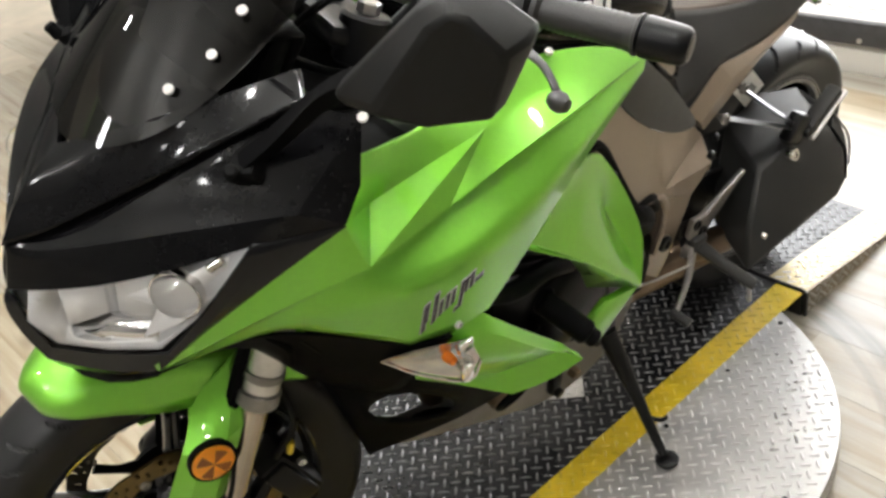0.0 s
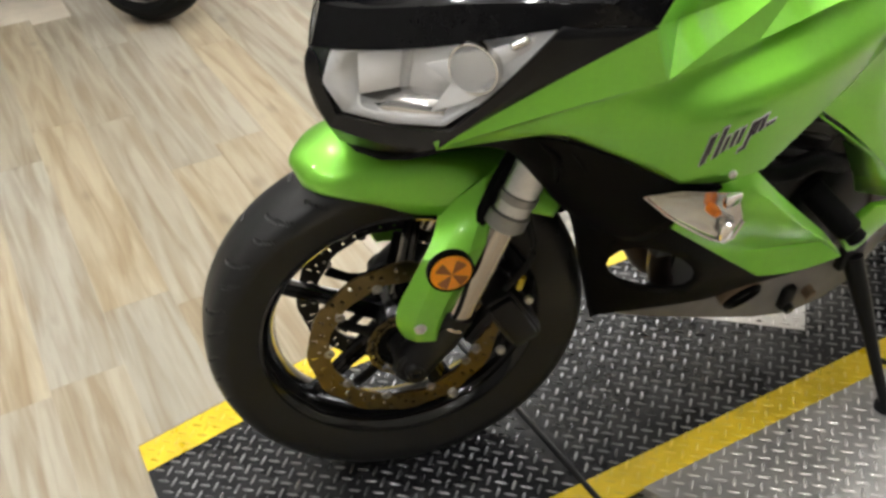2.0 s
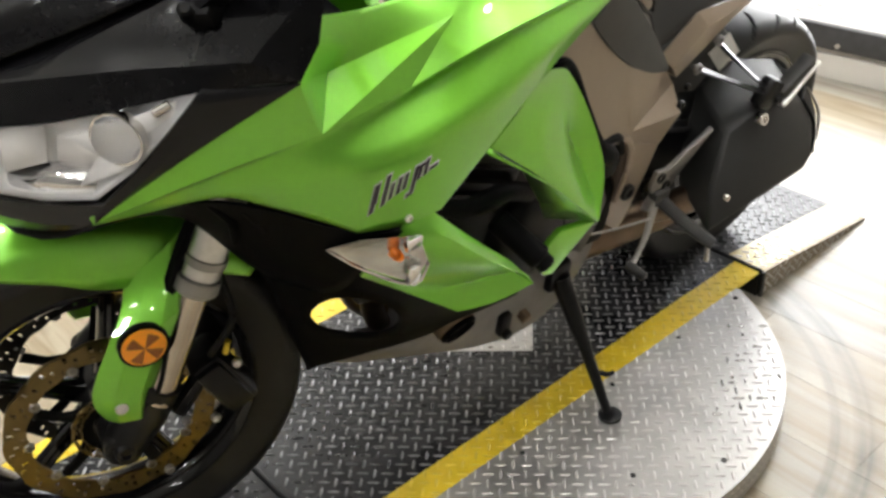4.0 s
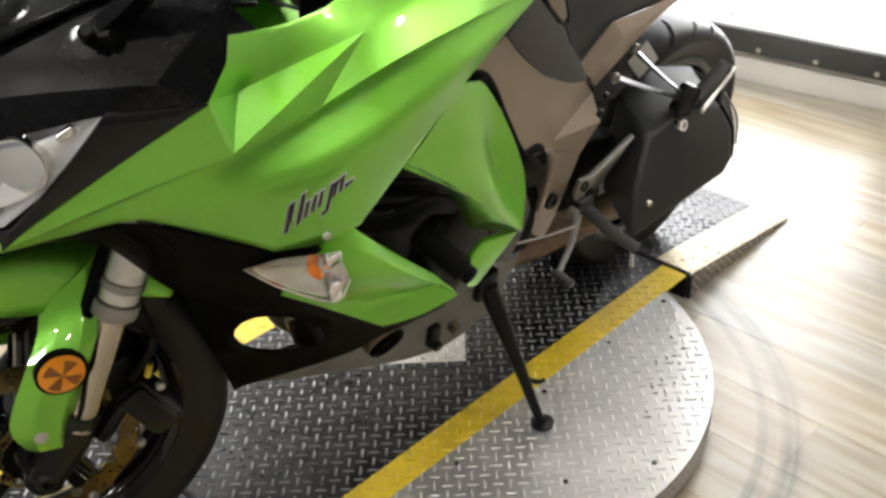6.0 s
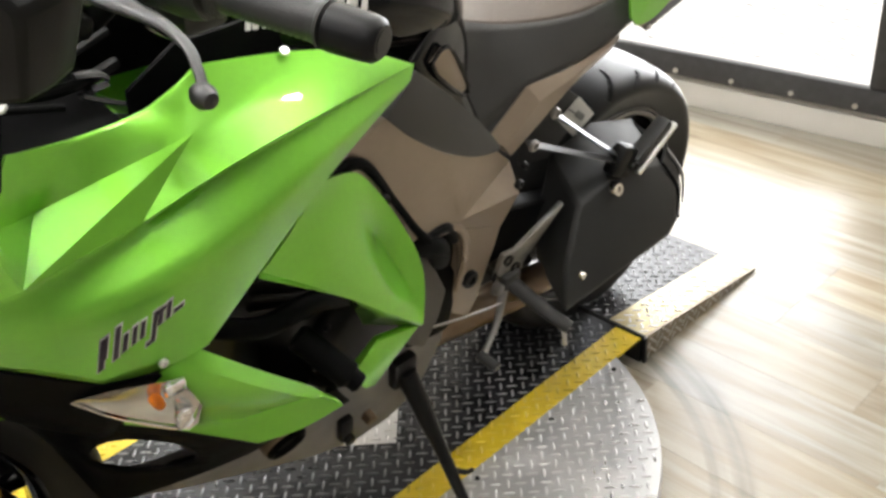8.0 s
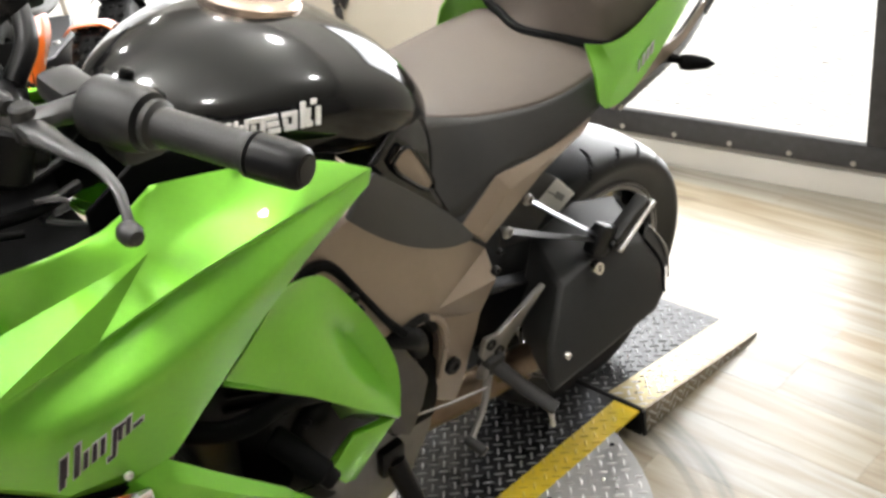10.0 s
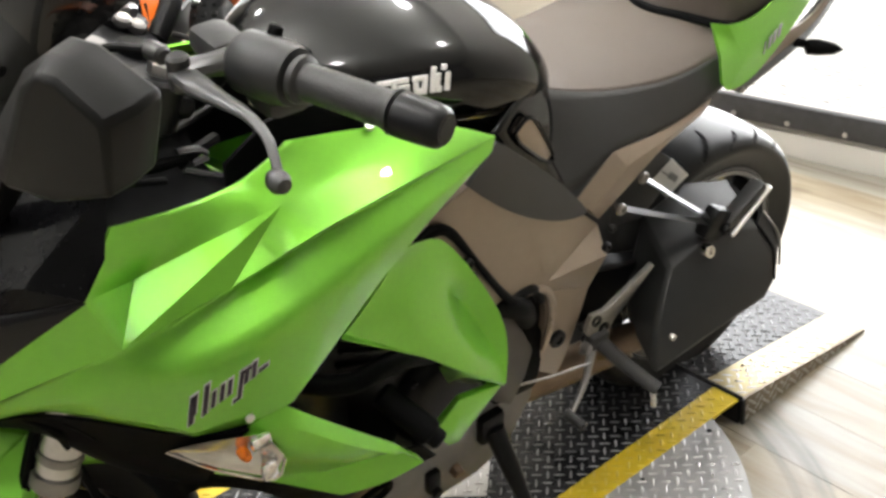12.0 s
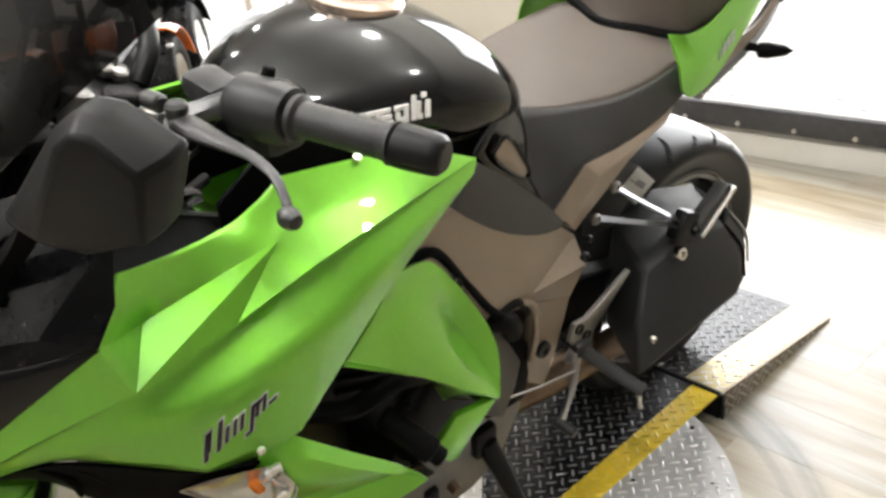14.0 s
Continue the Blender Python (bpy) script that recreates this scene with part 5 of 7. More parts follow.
for s in (-1, 1):
    lens = [[(-0.094, -0.027, 0.853), (-0.052, -0.10, 0.878), (0.018, -0.184, 0.919), (0.083, -0.234, 0.948)],
            [(-0.104, -0.022, 0.808), (-0.068, -0.102, 0.832), (-0.012, -0.183, 0.868), (0.05, -0.22, 0.907)],
            [(-0.089, -0.031, 0.765), (-0.055, -0.095, 0.778), (-0.012, -0.177, 0.813), (0.025, -0.204, 0.862)]]
    hl = part("headlight", grid(lens, [(0, 1), (2, 1)], -s), LENSGLASS, bike, "angular clear headlight", sub=3)
    rows_ = [[Vector(q) for q in r] for r in lens]

    def hp(u, v, d):
        """A point behind the lens: u from the nose outwards, v from top to bottom, d deep."""
        a, b = u * 3, v * 2
        i, j = min(2, int(a)), min(1, int(b))
        a, b = a - i, b - j
        q = (rows_[j][i] * (1 - a) + rows_[j][i + 1] * a) * (1 - b) + (rows_[j + 1][i] * (1 - a) + rows_[j + 1][i + 1] * a) * b
        q = q + Vector((0.8, 0.45, -0.05)) * d
        return (q.x, q.y, q.z)

    hr = {n: hp(*v) for n, v in dict(o0=(0.01, 0.02, 0.005), o1=(0.36, 0.02, 0.008), o2=(0.62, 0.02, 0.008), o3=(0.99, 0.03, 0.006), p3=(0.97, 0.95, 0.006), p2=(0.62, 0.98, 0.006), p1=(0.36, 0.98, 0.006), p0=(0.03, 0.97, 0.005), w=(0.0, 0.5, 0.004),
                                     tl=(0.13, 0.12, 0.022), tm=(0.34, 0.08, 0.034), tn=(0.385, 0.08, 0.034), tr=(0.60, 0.1, 0.03), bl=(0.15, 0.70, 0.02), bm=(0.34, 0.62, 0.044), bn=(0.385, 0.62, 0.044), br=(0.60, 0.70, 0.04), fl=(0.17, 0.86, 0.01), fm=(0.37, 0.9, 0.012), fr=(0.6, 0.9, 0.012)).items()}
    part("headlight_bowl", facets(hr, ["o0 o1 tm tl", "o1 o2 tr tn tm", "o2 o3 p3 br tr", "p3 p2 fr br", "p2 p1 fm fr", "p1 p0 fl fm", "p0 w bl fl", "w o0 tl bl", "tm tn bn bm"], side=-s), BOWL, hl, "grey inner housing", sharp=15, thick=0.001)
    each("reflector_panel", (facets({k: hr[k] for k in ("tl", "tm", "bm", "bl")}, ["tl tm bm bl"], side=-s), facets({k: hr[k] for k in ("tn", "tr", "br", "bn")}, ["tn tr br bn"], side=-s)), BRIGHT, hl, "reflector panel coloured white for its mirrored brightness", thick=0.001)
    part("reflector_floor", facets({k: hr[k] for k in ("bl", "bm", "bn", "br", "fr", "fm", "fl")}, ["bl bm fm fl", "bm bn fm", "bn br fr fm"], side=-s), REFLECT, hl, "chromed reflector floor", sharp=10, thick=0.001)
    part("reflector_edge", tube([hr["bl"][:1] + (hr["bl"][1] * -s,) + hr["bl"][2:], hr["fl"][:1] + (hr["fl"][1] * -s,) + hr["fl"][2:], hr["fm"][:1] + (hr["fm"][1] * -s,) + hr["fm"][2:], hr["fr"][:1] + (hr["fr"][1] * -s,) + hr["fr"][2:]], 0.0022, 6, 2), BRIGHT, hl)
    part("reflector_wing", grid([[(-0.022, -0.138, 0.878), (0.02, -0.183, 0.906), (0.064, -0.217, 0.932)], [(0.004, -0.145, 0.85), (0.03, -0.185, 0.876), (0.06, -0.21, 0.905)], [(-0.022, -0.15, 0.825), (0.008, -0.184, 0.85), (0.04, -0.204, 0.882)]], [(1, 0.8)], -s), BRIGHT, hl, thick=0.002)
    pj = Matrix.Translation((0.012, s * 0.182, 0.888)) @ Vector((0, 1, 0)).rotation_difference(Vector((-0.75, s * 0.55, 0.1)).normalized()).to_matrix().to_4x4()
    part("projector_lens", moved(lathe([(0.0001, 0.020), (0.012, 0.018), (0.022, 0.011), (0.028, 0.0), (0.027, -0.008)], 32), pj), glass("projector_glass", (0.97, 0.97, 0.97), 0.0, 1.0), hl, "domed projector lens")
    part("projector_ring", moved(lathe([(0.027, 0.002), (0.0288, 0.002), (0.0295, -0.01), (0.027, -0.01)], 32, "Y", True), pj), CHROME, hl)
    part("position_lamp", rod((0.045, s * 0.202, 0.917), (0.062, s * 0.21, 0.928), 0.006, 12, 0.002), CHROME, hl)

# windscreen
scr = []
for k in range(6):
    f = k / 5
    x0, z0 = 0.006 + 0.25 * f, 0.996 + 0.25 * f - 0.02 * f * f
    hw, back = 0.132 + 0.0 * f, 0.16 + 0.03 * f
    scr.append([(x0 + back * (j / 5) ** 1.8, -hw * math.sin(j / 5 * math.pi / 2), z0 + (0.078 * (1 - f) - 0.02 * f) * (j / 5) ** 2) for j in range(6)])
part("windscreen", half_mirror(scr), SMOKE, bike, "dark smoked windscreen", sub=2)

# ---------- cockpit ----------
part("instrument_panel", merged(box((0.20, 0.0, 1.04), (0.03, 0.24, 0.10), 0.012, pose(0, 0, 0, 0, 35, 0)), box((0.188, 0.0, 1.045), (0.012, 0.2, 0.07), 0.004, pose(0, 0, 0, 0, 35, 0))), BLACK, bike, "black instrument cluster")
part("dial", moved(lathe([(0.0001, 0.0), (0.038, 0.0), (0.042, 0.008), (0.046, 0.0), (0.046, -0.02)], 32), Matrix.Translation((0.222, -0.03, 1.055)) @ Vector((0, 1, 0)).rotation_difference(Vector((0.8, 0, 0.6))).to_matrix().to_4x4()), GREYALLOY, bike)
part("inner_dash", half_mirror([[(0.05, 0, 0.99), (0.10, -0.10, 1.0), (0.18, -0.2, 1.0), (0.22, -0.238, 0.98)], [(0.2, 0, 0.86), (0.22, -0.1, 0.85), (0.26, -0.17, 0.85), (0.29, -0.21, 0.93)], [(0.34, 0, 0.8), (0.35, -0.1, 0.8), (0.37, -0.15, 0.82), (0.39, -0.19, 0.93)], [(0.45, 0, 0.8), (0.45, -0.1, 0.8), (0.455, -0.15, 0.83), (0.47, -0.19, 0.95)]]), BLACK, bike, "black inner dash panels", sub=2, thick=0.004)
part("dash_bracket", tube([(0.337, -0.130, 0.975), (0.363, -0.130, 0.969), (0.371, -0.130, 0.955), (0.340, -0.130, 0.952), (0.394, -0.130, 0.921)], [0.006, 0.007, 0.006, 0.007, 0.004], 6, 2, 0.5), LEVERGREY, bike, "grey bracket inside the fairing")
each("dash_clip", [rod(p, (p[0] + 0.004, p[1] - 0.003, p[2] + 0.012), 0.011, 10, 0.003) for p in [(0.371, 0.060, 1.043), (0.386, 0.060, 1.031), (0.374, 0.060, 0.981)]], GREYALLOY, bike)
part("wiring_loom", merged(tube([(0.23, -0.06, 1.0), (0.27, -0.11, 0.97), (0.33, -0.13, 0.965), (0.4, -0.09, 0.95)], 0.007, 8, 6), tube([(0.25, 0.02, 1.02), (0.29, -0.06, 0.99), (0.34, -0.08, 0.97), (0.42, -0.04, 0.96)], 0.005, 8, 6), tube([(0.22, -0.14, 0.985), (0.26, -0.15, 0.975), (0.31, -0.16, 0.965)], 0.004, 8, 5)), RUBBER, bike, "black wiring loom in the cockpit")
part("wiring_cover", merged(plate([(0.305, 0.99), (0.325, 1.02), (0.37, 1.045), (0.395, 1.04), (0.392, 0.94), (0.34, 0.94)], 0.112, 0.128, 0.004), box((0.36, 0.10, 1.0), (0.06, 0.02, 0.03), 0.006), rod((0.41, 0.105, 0.99), (0.41, 0.125, 0.99), 0.016, 14, 0.003)), BLACK, bike, "black inner cover on the fairing's right")
part("instrument_hood", half_mirror([[(0.165, 0, 1.125), (0.17, -0.07, 1.12), (0.18, -0.12, 1.09)], [(0.225, 0, 1.12), (0.23, -0.075, 1.115), (0.24, -0.13, 1.08)], [(0.245, 0, 1.105), (0.25, -0.07, 1.10), (0.255, -0.12, 1.07)], [(0.21, 0, 1.03), (0.215, -0.07, 1.03), (0.22, -0.11, 1.02)]]), BLACK, bike, sub=2, thick=0.004)
# added black sheet in place of the cavity's darkness, hiding the far green panel
part("cavity_sheet", plate([(0.22, 0.80), (0.62, 0.78), (0.66, 0.88), (0.47, 0.915), (0.36, 0.925), (0.24, 0.95)], 0.15, 0.156, 0.002), BLACK, bike, "black sheet standing in for the dark cavity inside the fairing")
# added black sheet; keeps the floor from showing in the dark gap under the tank
part("tank_gap_sheet", plate([(0.38, 0.86), (0.70, 0.83), (0.72, 0.93), (0.54, 0.985), (0.44, 0.985), (0.38, 0.95)], -0.15, -0.143, 0.002), BLACK, bike, "black sheet added to close the gap below the tank")
part("top_yoke", moved(merged(box((0.355, 0, 1.02), (0.09, 0.25, 0.028), 0.010, pose(0, 0, 0, 0, 24, 0)), rod((0.345, -0.108, 0.99), (0.368, -0.108, 1.045), 0.03, 20, 0.004), rod((0.345, 0.108, 0.99), (0.368, 0.108, 1.045), 0.03, 20, 0.004), rod((0.355, 0, 1.02), (0.366, 0, 1.045), 0.024, 20, 0.004)), ST), DARKMETAL, bike, "black top yoke")
each("fork_adjuster", [moved(rod((0.368, y, 1.043), (0.374, y, 1.058), 0.014, 6, 0.002), ST) for y in (-0.108, 0.108)], ALLOY, bike)
part("lock_barrel", moved(rod((0.30, 0.0, 1.02), (0.318, 0, 1.06), 0.018, 18, 0.003), ST), GREYALLOY, bike)
UN = ST.inverted()


def ctl(p, s):
    """A point of the left control, or its twin on the right, with the steering turned."""
    p = Vector(p)
    if s < 0:
        return p
    q = UN @ p
    return ST @ Vector((q.x, -q.y, q.z))


for s in (-1, 1):
    a, b = ctl((0.372, -0.245, 1.122), s), ctl((0.448, -0.466, 1.12), s)
    d = (b - a).normalized()
    L = (b - a).length
    Q = lambda t: a + d * (L * t)
    out = (b - a).normalized()
    fwd = Vector((0, 0, 1)).cross(out) * (-1 if s < 0 else 1)
    if fwd.x > 0:
        fwd = -fwd
    fwd.normalize()
    hb = part("handlebar", tube([ctl((0.375, -0.112, 1.02), s), ctl((0.40, -0.14, 1.06), s), ctl((0.395, -0.19, 1.105), s), a, Q(0.5), b], [0.014, 0.014, 0.012, 0.011, 0.011, 0.011], 14, 4), DARKMETAL, bike, "black raised handlebar")
    gq = Matrix.Translation(a) @ Vector((0, 1, 0)).rotation_difference(d).to_matrix().to_4x4()
    rib = [(0.0168 if k % 2 else 0.0176, 0.36 + k * 0.0145) for k in range(27)]
    prof = [(0.011, 0.32), (0.0225, 0.32), (0.0225, 0.345)] + rib + [(0.019, 0.765), (0.0205, 0.77), (0.0205, 0.782), (0.011, 0.785)]
    part("grip", moved(lathe([(r, t * L) for r, t in prof], 24, "Y", True), gq), GRIP, hb, "ribbed black rubber grip")
    part("bar_weight", moved(lathe([(0.0001, L * 1.0), (0.014, L * 0.997), (0.0185, L * 0.975), (0.0195, L * 0.94), (0.0205, L * 0.85), (0.0205, L * 0.80), (0.0001, L * 0.79)], 24), gq), DARKMETAL, hb, "black bar-end weight")
    part("switch_box", merged(moved(lathe([(0.012, 0.0), (0.024, 0.004), (0.030, L * 0.05), (0.031, L * 0.24), (0.027, L * 0.30), (0.013, L * 0.31)], 20, "Y", True), gq), box(Q(0.13) + Vector((0.012, 0, -0.022)), (0.05, 0.055, 0.05), 0.012)), SWITCHGREY, hb, "black switch housing")
    part("switch_button", rod(Q(0.12) + Vector((0.016, 0, 0.022)), Q(0.12) + Vector((0.022, 0, 0.034)), 0.007, 12, 0.002), BLACK, hb)
    part("switch_rocker", box(Q(0.2) + Vector((0.028, 0, 0.008)), (0.014, 0.02, 0.012), 0.003), BLACK, hb)
    lv = [ctl(p, s) for p in ((0.312, -0.25, 1.128), (0.313, -0.283, 1.128), (0.316, -0.32, 1.130), (0.319, -0.362, 1.133), (0.318, -0.395, 1.129), (0.313, -0.415, 1.121), (0.309, -0.426, 1.114))]
    le = part("clutch_lever" if s < 0 else "brake_lever", tube(lv, [0.0125, 0.0135, 0.0095, 0.0062, 0.0048, 0.0043, 0.0043], 10, 6, 0.6), LEVERGREY, bike, "black ball-ended lever")
    part("lever_ball", moved(lathe([(0.0001, -0.0115), (0.0065, -0.0098), (0.0098, -0.0035), (0.0098, 0.0035), (0.0065, 0.0098), (0.0001, 0.0115)], 18), Matrix.Translation(ctl((0.306, -0.431, 1.109), s))), LEVERGREY, le)
    pv = lv[0]
    part("lever_perch", merged(tube([pv, (pv + Q(0.0)) / 2, Q(0.02)], [0.016, 0.015, 0.02], 10, 2, 0.7), rod(pv + Vector((0, 0, -0.018)), pv + Vector((0, 0, 0.018)), 0.011, 14, 0.003)), LEVERGREY, le)
    part("adjuster_wheel", rod(ctl((0.31, -0.225, 1.134), s), ctl((0.306, -0.20, 1.134), s), 0.0095, 16, 0.003), LEVERGREY, le)
    part("control_cable", tube([ctl((0.306, -0.2, 1.134), s), ctl((0.27, -0.15, 1.12), s), ctl((0.235, -0.06, 1.02), s), ctl((0.26, -0.04, 0.9), s)], 0.0045, 8, 8), RUBBER, bike)
    part("perch_clamp", merged(box(ctl((0.372, -0.208, 1.122), s), (0.042, 0.062, 0.030), 0.011), rod(ctl((0.372, -0.2, 1.125), s), ctl((0.372, -0.2, 1.133), s), 0.006, 10, 0.002)), SWITCHGREY, hb)
part("fluid_reservoir", merged(rod(ctl((0.27, -0.2, 1.10), 1), ctl((0.272, -0.2, 1.14), 1), 0.022, 20, 0.004), rod(ctl((0.272, -0.2, 1.138), 1), ctl((0.273, -0.2, 1.15), 1), 0.024, 20, 0.003)), DARKMETAL, bike)


# mirrors on stalks from the nose
def mirror_head(s):
    """A six-sided shell, its face to the rear, drawn in to a facetted back."""
    c = Vector((0.16, -0.438, 1.236))
    u = Vector((0.46, -0.86, 0.16)).normalized()
    n = Vector((-0.86, -0.46, -0.05)).normalized()
    v = n.cross(u)
    v = v if v.z > 0 else -v
    out = ((-1.2, -0.88), (-0.1, 0.52), (0.25, 0.76), (0.5, 0.68), (0.93, 0.1), (0.88, -0.12), (0.56, -1.0), (-0.4, -1.2), (-1.1, -1.05))
    rings = []
    for depth, f in ((-0.012, -0.03), (0.0, 0.0), (0.012, 0.02), (0.032, 1.0)):
        # towards the back the outline draws in, most of all on its inner side
        rings.append([c + u * ((a * (1 - f) + (0.16 + a * 0.66) * f) * 0.081) + v * ((b * (1 - f) + (b * 0.93 - 0.02) * f) * 0.053) + n * depth for a, b in out])
    rings = [[(x, y * -s, z) for x, y, z in r] for r in rings]
    return loft(rings)


for s in (-1, 1):
    mh = part("mirror", mirror_head(s), MIRRORGREY, bike, "angular black mirror housing", bevel=0.004)
    part("mirror_stalk", tube([(0.118, s * 0.188, 1.008), (0.14, s * 0.225, 1.05), (0.155, s * 0.27, 1.10), (0.15, s * 0.33, 1.15), (0.14, s * 0.385, 1.185)], [0.017, 0.016, 0.015, 0.016, 0.018], 4, 3, 0.75), SATINBLACK, mh)
    part("mirror_base", merged(box((0.125, s * 0.186, 1.008), (0.055, 0.034, 0.022), 0.005, pose(0, 0, 0, -20 * -s, -20, -35 * s)), rod((0.10, s * 0.19, 1.0), (0.092, s * 0.2, 1.018), 0.008, 12, 0.003)), BLACK, mh)

# ---------- tank, seats, tail ----------


def tank_ring(x, hw, zl, zs, zt, wt):
    """One cross-section: low edge, shoulder and crown, mirrored."""
    left = [(x, -hw * 0.86, zl), (x, -hw * 0.98, zl + (zs - zl) * 0.45), (x, -hw, zs), (x, -hw * 0.93, zs + (zt - zs) * 0.45), (x, -wt, zs + (zt - zs) * 0.86), (x, -wt * 0.5, zt - (zt - zs) * 0.03)]
    return left + [(x, 0, zt)] + [(a, -b, c) for a, b, c in left[::-1]] + [(x, hw * 0.4, zl - 0.01), (x, -hw * 0.4, zl - 0.01)]


tank = part("fuel_tank", loft([tank_ring(*r) for r in TANK]), GLOSSBLACK, bike, "gloss black fuel tank", sub=3)
capm = Matrix.Translation(CAP) @ pose(0, 0, 0, 0, 14, 0)
part("filler_ring", moved(lathe([(0.042, 0.004), (0.046, 0.008), (0.060, 0.008), (0.066, 0.002), (0.066, -0.012), (0.042, -0.012)], 40, "Z", True), capm), BRASS, tank, "brushed copper-toned filler ring")
part("filler_cap", moved(lathe([(0.0001, 0.0065), (0.034, 0.006), (0.041, 0.003), (0.042, -0.01)], 40, "Z"), capm), mat("bronze_cap", (0.3, 0.23, 0.18), 0.35, 0.9), tank)
part("key_flap", moved(box((0.0, 0.0, 0.009), (0.014, 0.042, 0.006), 0.002), capm), SATINBLACK, tank)
WORD = [(0, 0, 0.007, 0.045), (0.010, 0.018, 0.012, 0.009), (0.012, 0.0, 0.009, 0.016), (0.03, 0, 0.022, 0.009), (0.03, 0.009, 0.008, 0.014), (0.046, 0.0, 0.008, 0.032), (0.032, 0.024, 0.018, 0.008),
        (0.06, 0.0, 0.006, 0.032), (0.07, 0.0, 0.006, 0.024), (0.08, 0.0, 0.006, 0.032), (0.094, 0, 0.02, 0.009), (0.094, 0.009, 0.008, 0.012), (0.109, 0.0, 0.008, 0.032), (0.095, 0.024, 0.018, 0.008),
        (0.124, 0, 0.022, 0.008), (0.124, 0.012, 0.022, 0.008), (0.124, 0.024, 0.022, 0.008), (0.155, 0, 0.02, 0.009), (0.155, 0.009, 0.008, 0.012), (0.170, 0.0, 0.008, 0.032), (0.156, 0.024, 0.018, 0.008),
        (0.186, 0, 0.008, 0.045), (0.196, 0.006, 0.009, 0.014), (0.2, 0.018, 0.009, 0.014), (0.198, 0, 0.01, 0.009), (0.216, 0, 0.008, 0.032), (0.216, 0.038, 0.009, 0.009)]

part("seat_base", loft([[(x, -w * f, z + dz) for f, dz in ((1, 0), (0.9, -0.03), (-0.9, -0.03), (-1, 0), (-0.8, 0.015), (0.8, 0.015))] for x, w, z in ((0.86, 0.13, 0.76), (0.98, 0.13, 0.765), (1.1, 0.135, 0.775), (1.24, 0.14, 0.79))]), BLACK, bike)
SEC = SEAT


def seat_sheet(lo, hi):
    """The seat's skin between two places of its section: 0 low edge, 1 tone line, 2 crown."""
    rows = []
    for x, wl, zl, wt, zt, zc in SEC:
        full = [(x, -wl, zl), (x, -wl * 0.5 - wt * 0.53, (zl + zt) / 2), (x, -wt, zt), (x, -wt * 0.78, zt + (zc - zt) * 0.62), (x, -wt * 0.4, zc - (zc - zt) * 0.06), (x, 0, zc)]
        full += [(a, -b, c) for a, b, c in full[-2::-1]]
        rows.append(full[lo:hi])
    return grid(rows)


seat = part("rider_seat", seat_sheet(2, 9), SEATTOP, bike, "grey-brown vinyl rider seat top", sub=2, thick=0.012)
for lo, hi in ((0, 3), (8, 11)):
    part("seat_side", seat_sheet(lo, hi), SEATSIDE, seat, "black vinyl seat side", sub=2, thick=0.012)
pp = dict(l=(1.28, -0.137, 0.852), a=(1.222, 0, 0.854), tl=(1.272, -0.131, 0.918), tm=(1.258, -0.1, 0.936), ta=(1.236, 0, 0.946), b1=(1.42, -0.148, 0.868), t1=(1.42, -0.135, 0.95), s1=(1.42, -0.1, 0.972), c1=(1.42, 0, 0.98),
          b2=(1.56, -0.11, 0.915), t2=(1.56, -0.1, 0.97), s2=(1.56, -0.07, 0.987), c2=(1.56, 0, 0.993), b3=(1.66, -0.06, 0.955), t3=(1.66, -0.055, 0.978), s3=(1.66, -0.04, 0.986), c3=(1.66, 0, 0.99))
ps = part("passenger_seat", facets(pp, ["l a ta tm tl", "l tl t1 b1", "tl tm s1 t1", "tm ta c1 s1", "b1 t1 t2 b2", "t1 s1 s2 t2", "s1 c1 c2 s2", "b2 t2 t3 b3", "t2 s2 s3 t3", "s2 c2 c3 s3"], [("l a", 1), ("tl tm ta", 0.55), ("l tl", 0.5), ("b1 l", 0.6)], both=True), SEATTOP, bike, "stepped grey-brown passenger seat", sub=3, thick=0.01)
part("seat_piping", tube([(1.42, -0.147, 0.862), (1.33, -0.148, 0.85), (1.276, -0.134, 0.849), (1.245, -0.07, 0.85), (1.218, 0.0, 0.852), (1.245, 0.07, 0.85), (1.276, 0.134, 0.849), (1.33, 0.148, 0.85), (1.42, 0.147, 0.862)], 0.008, 8, 6), BLACK, ps)
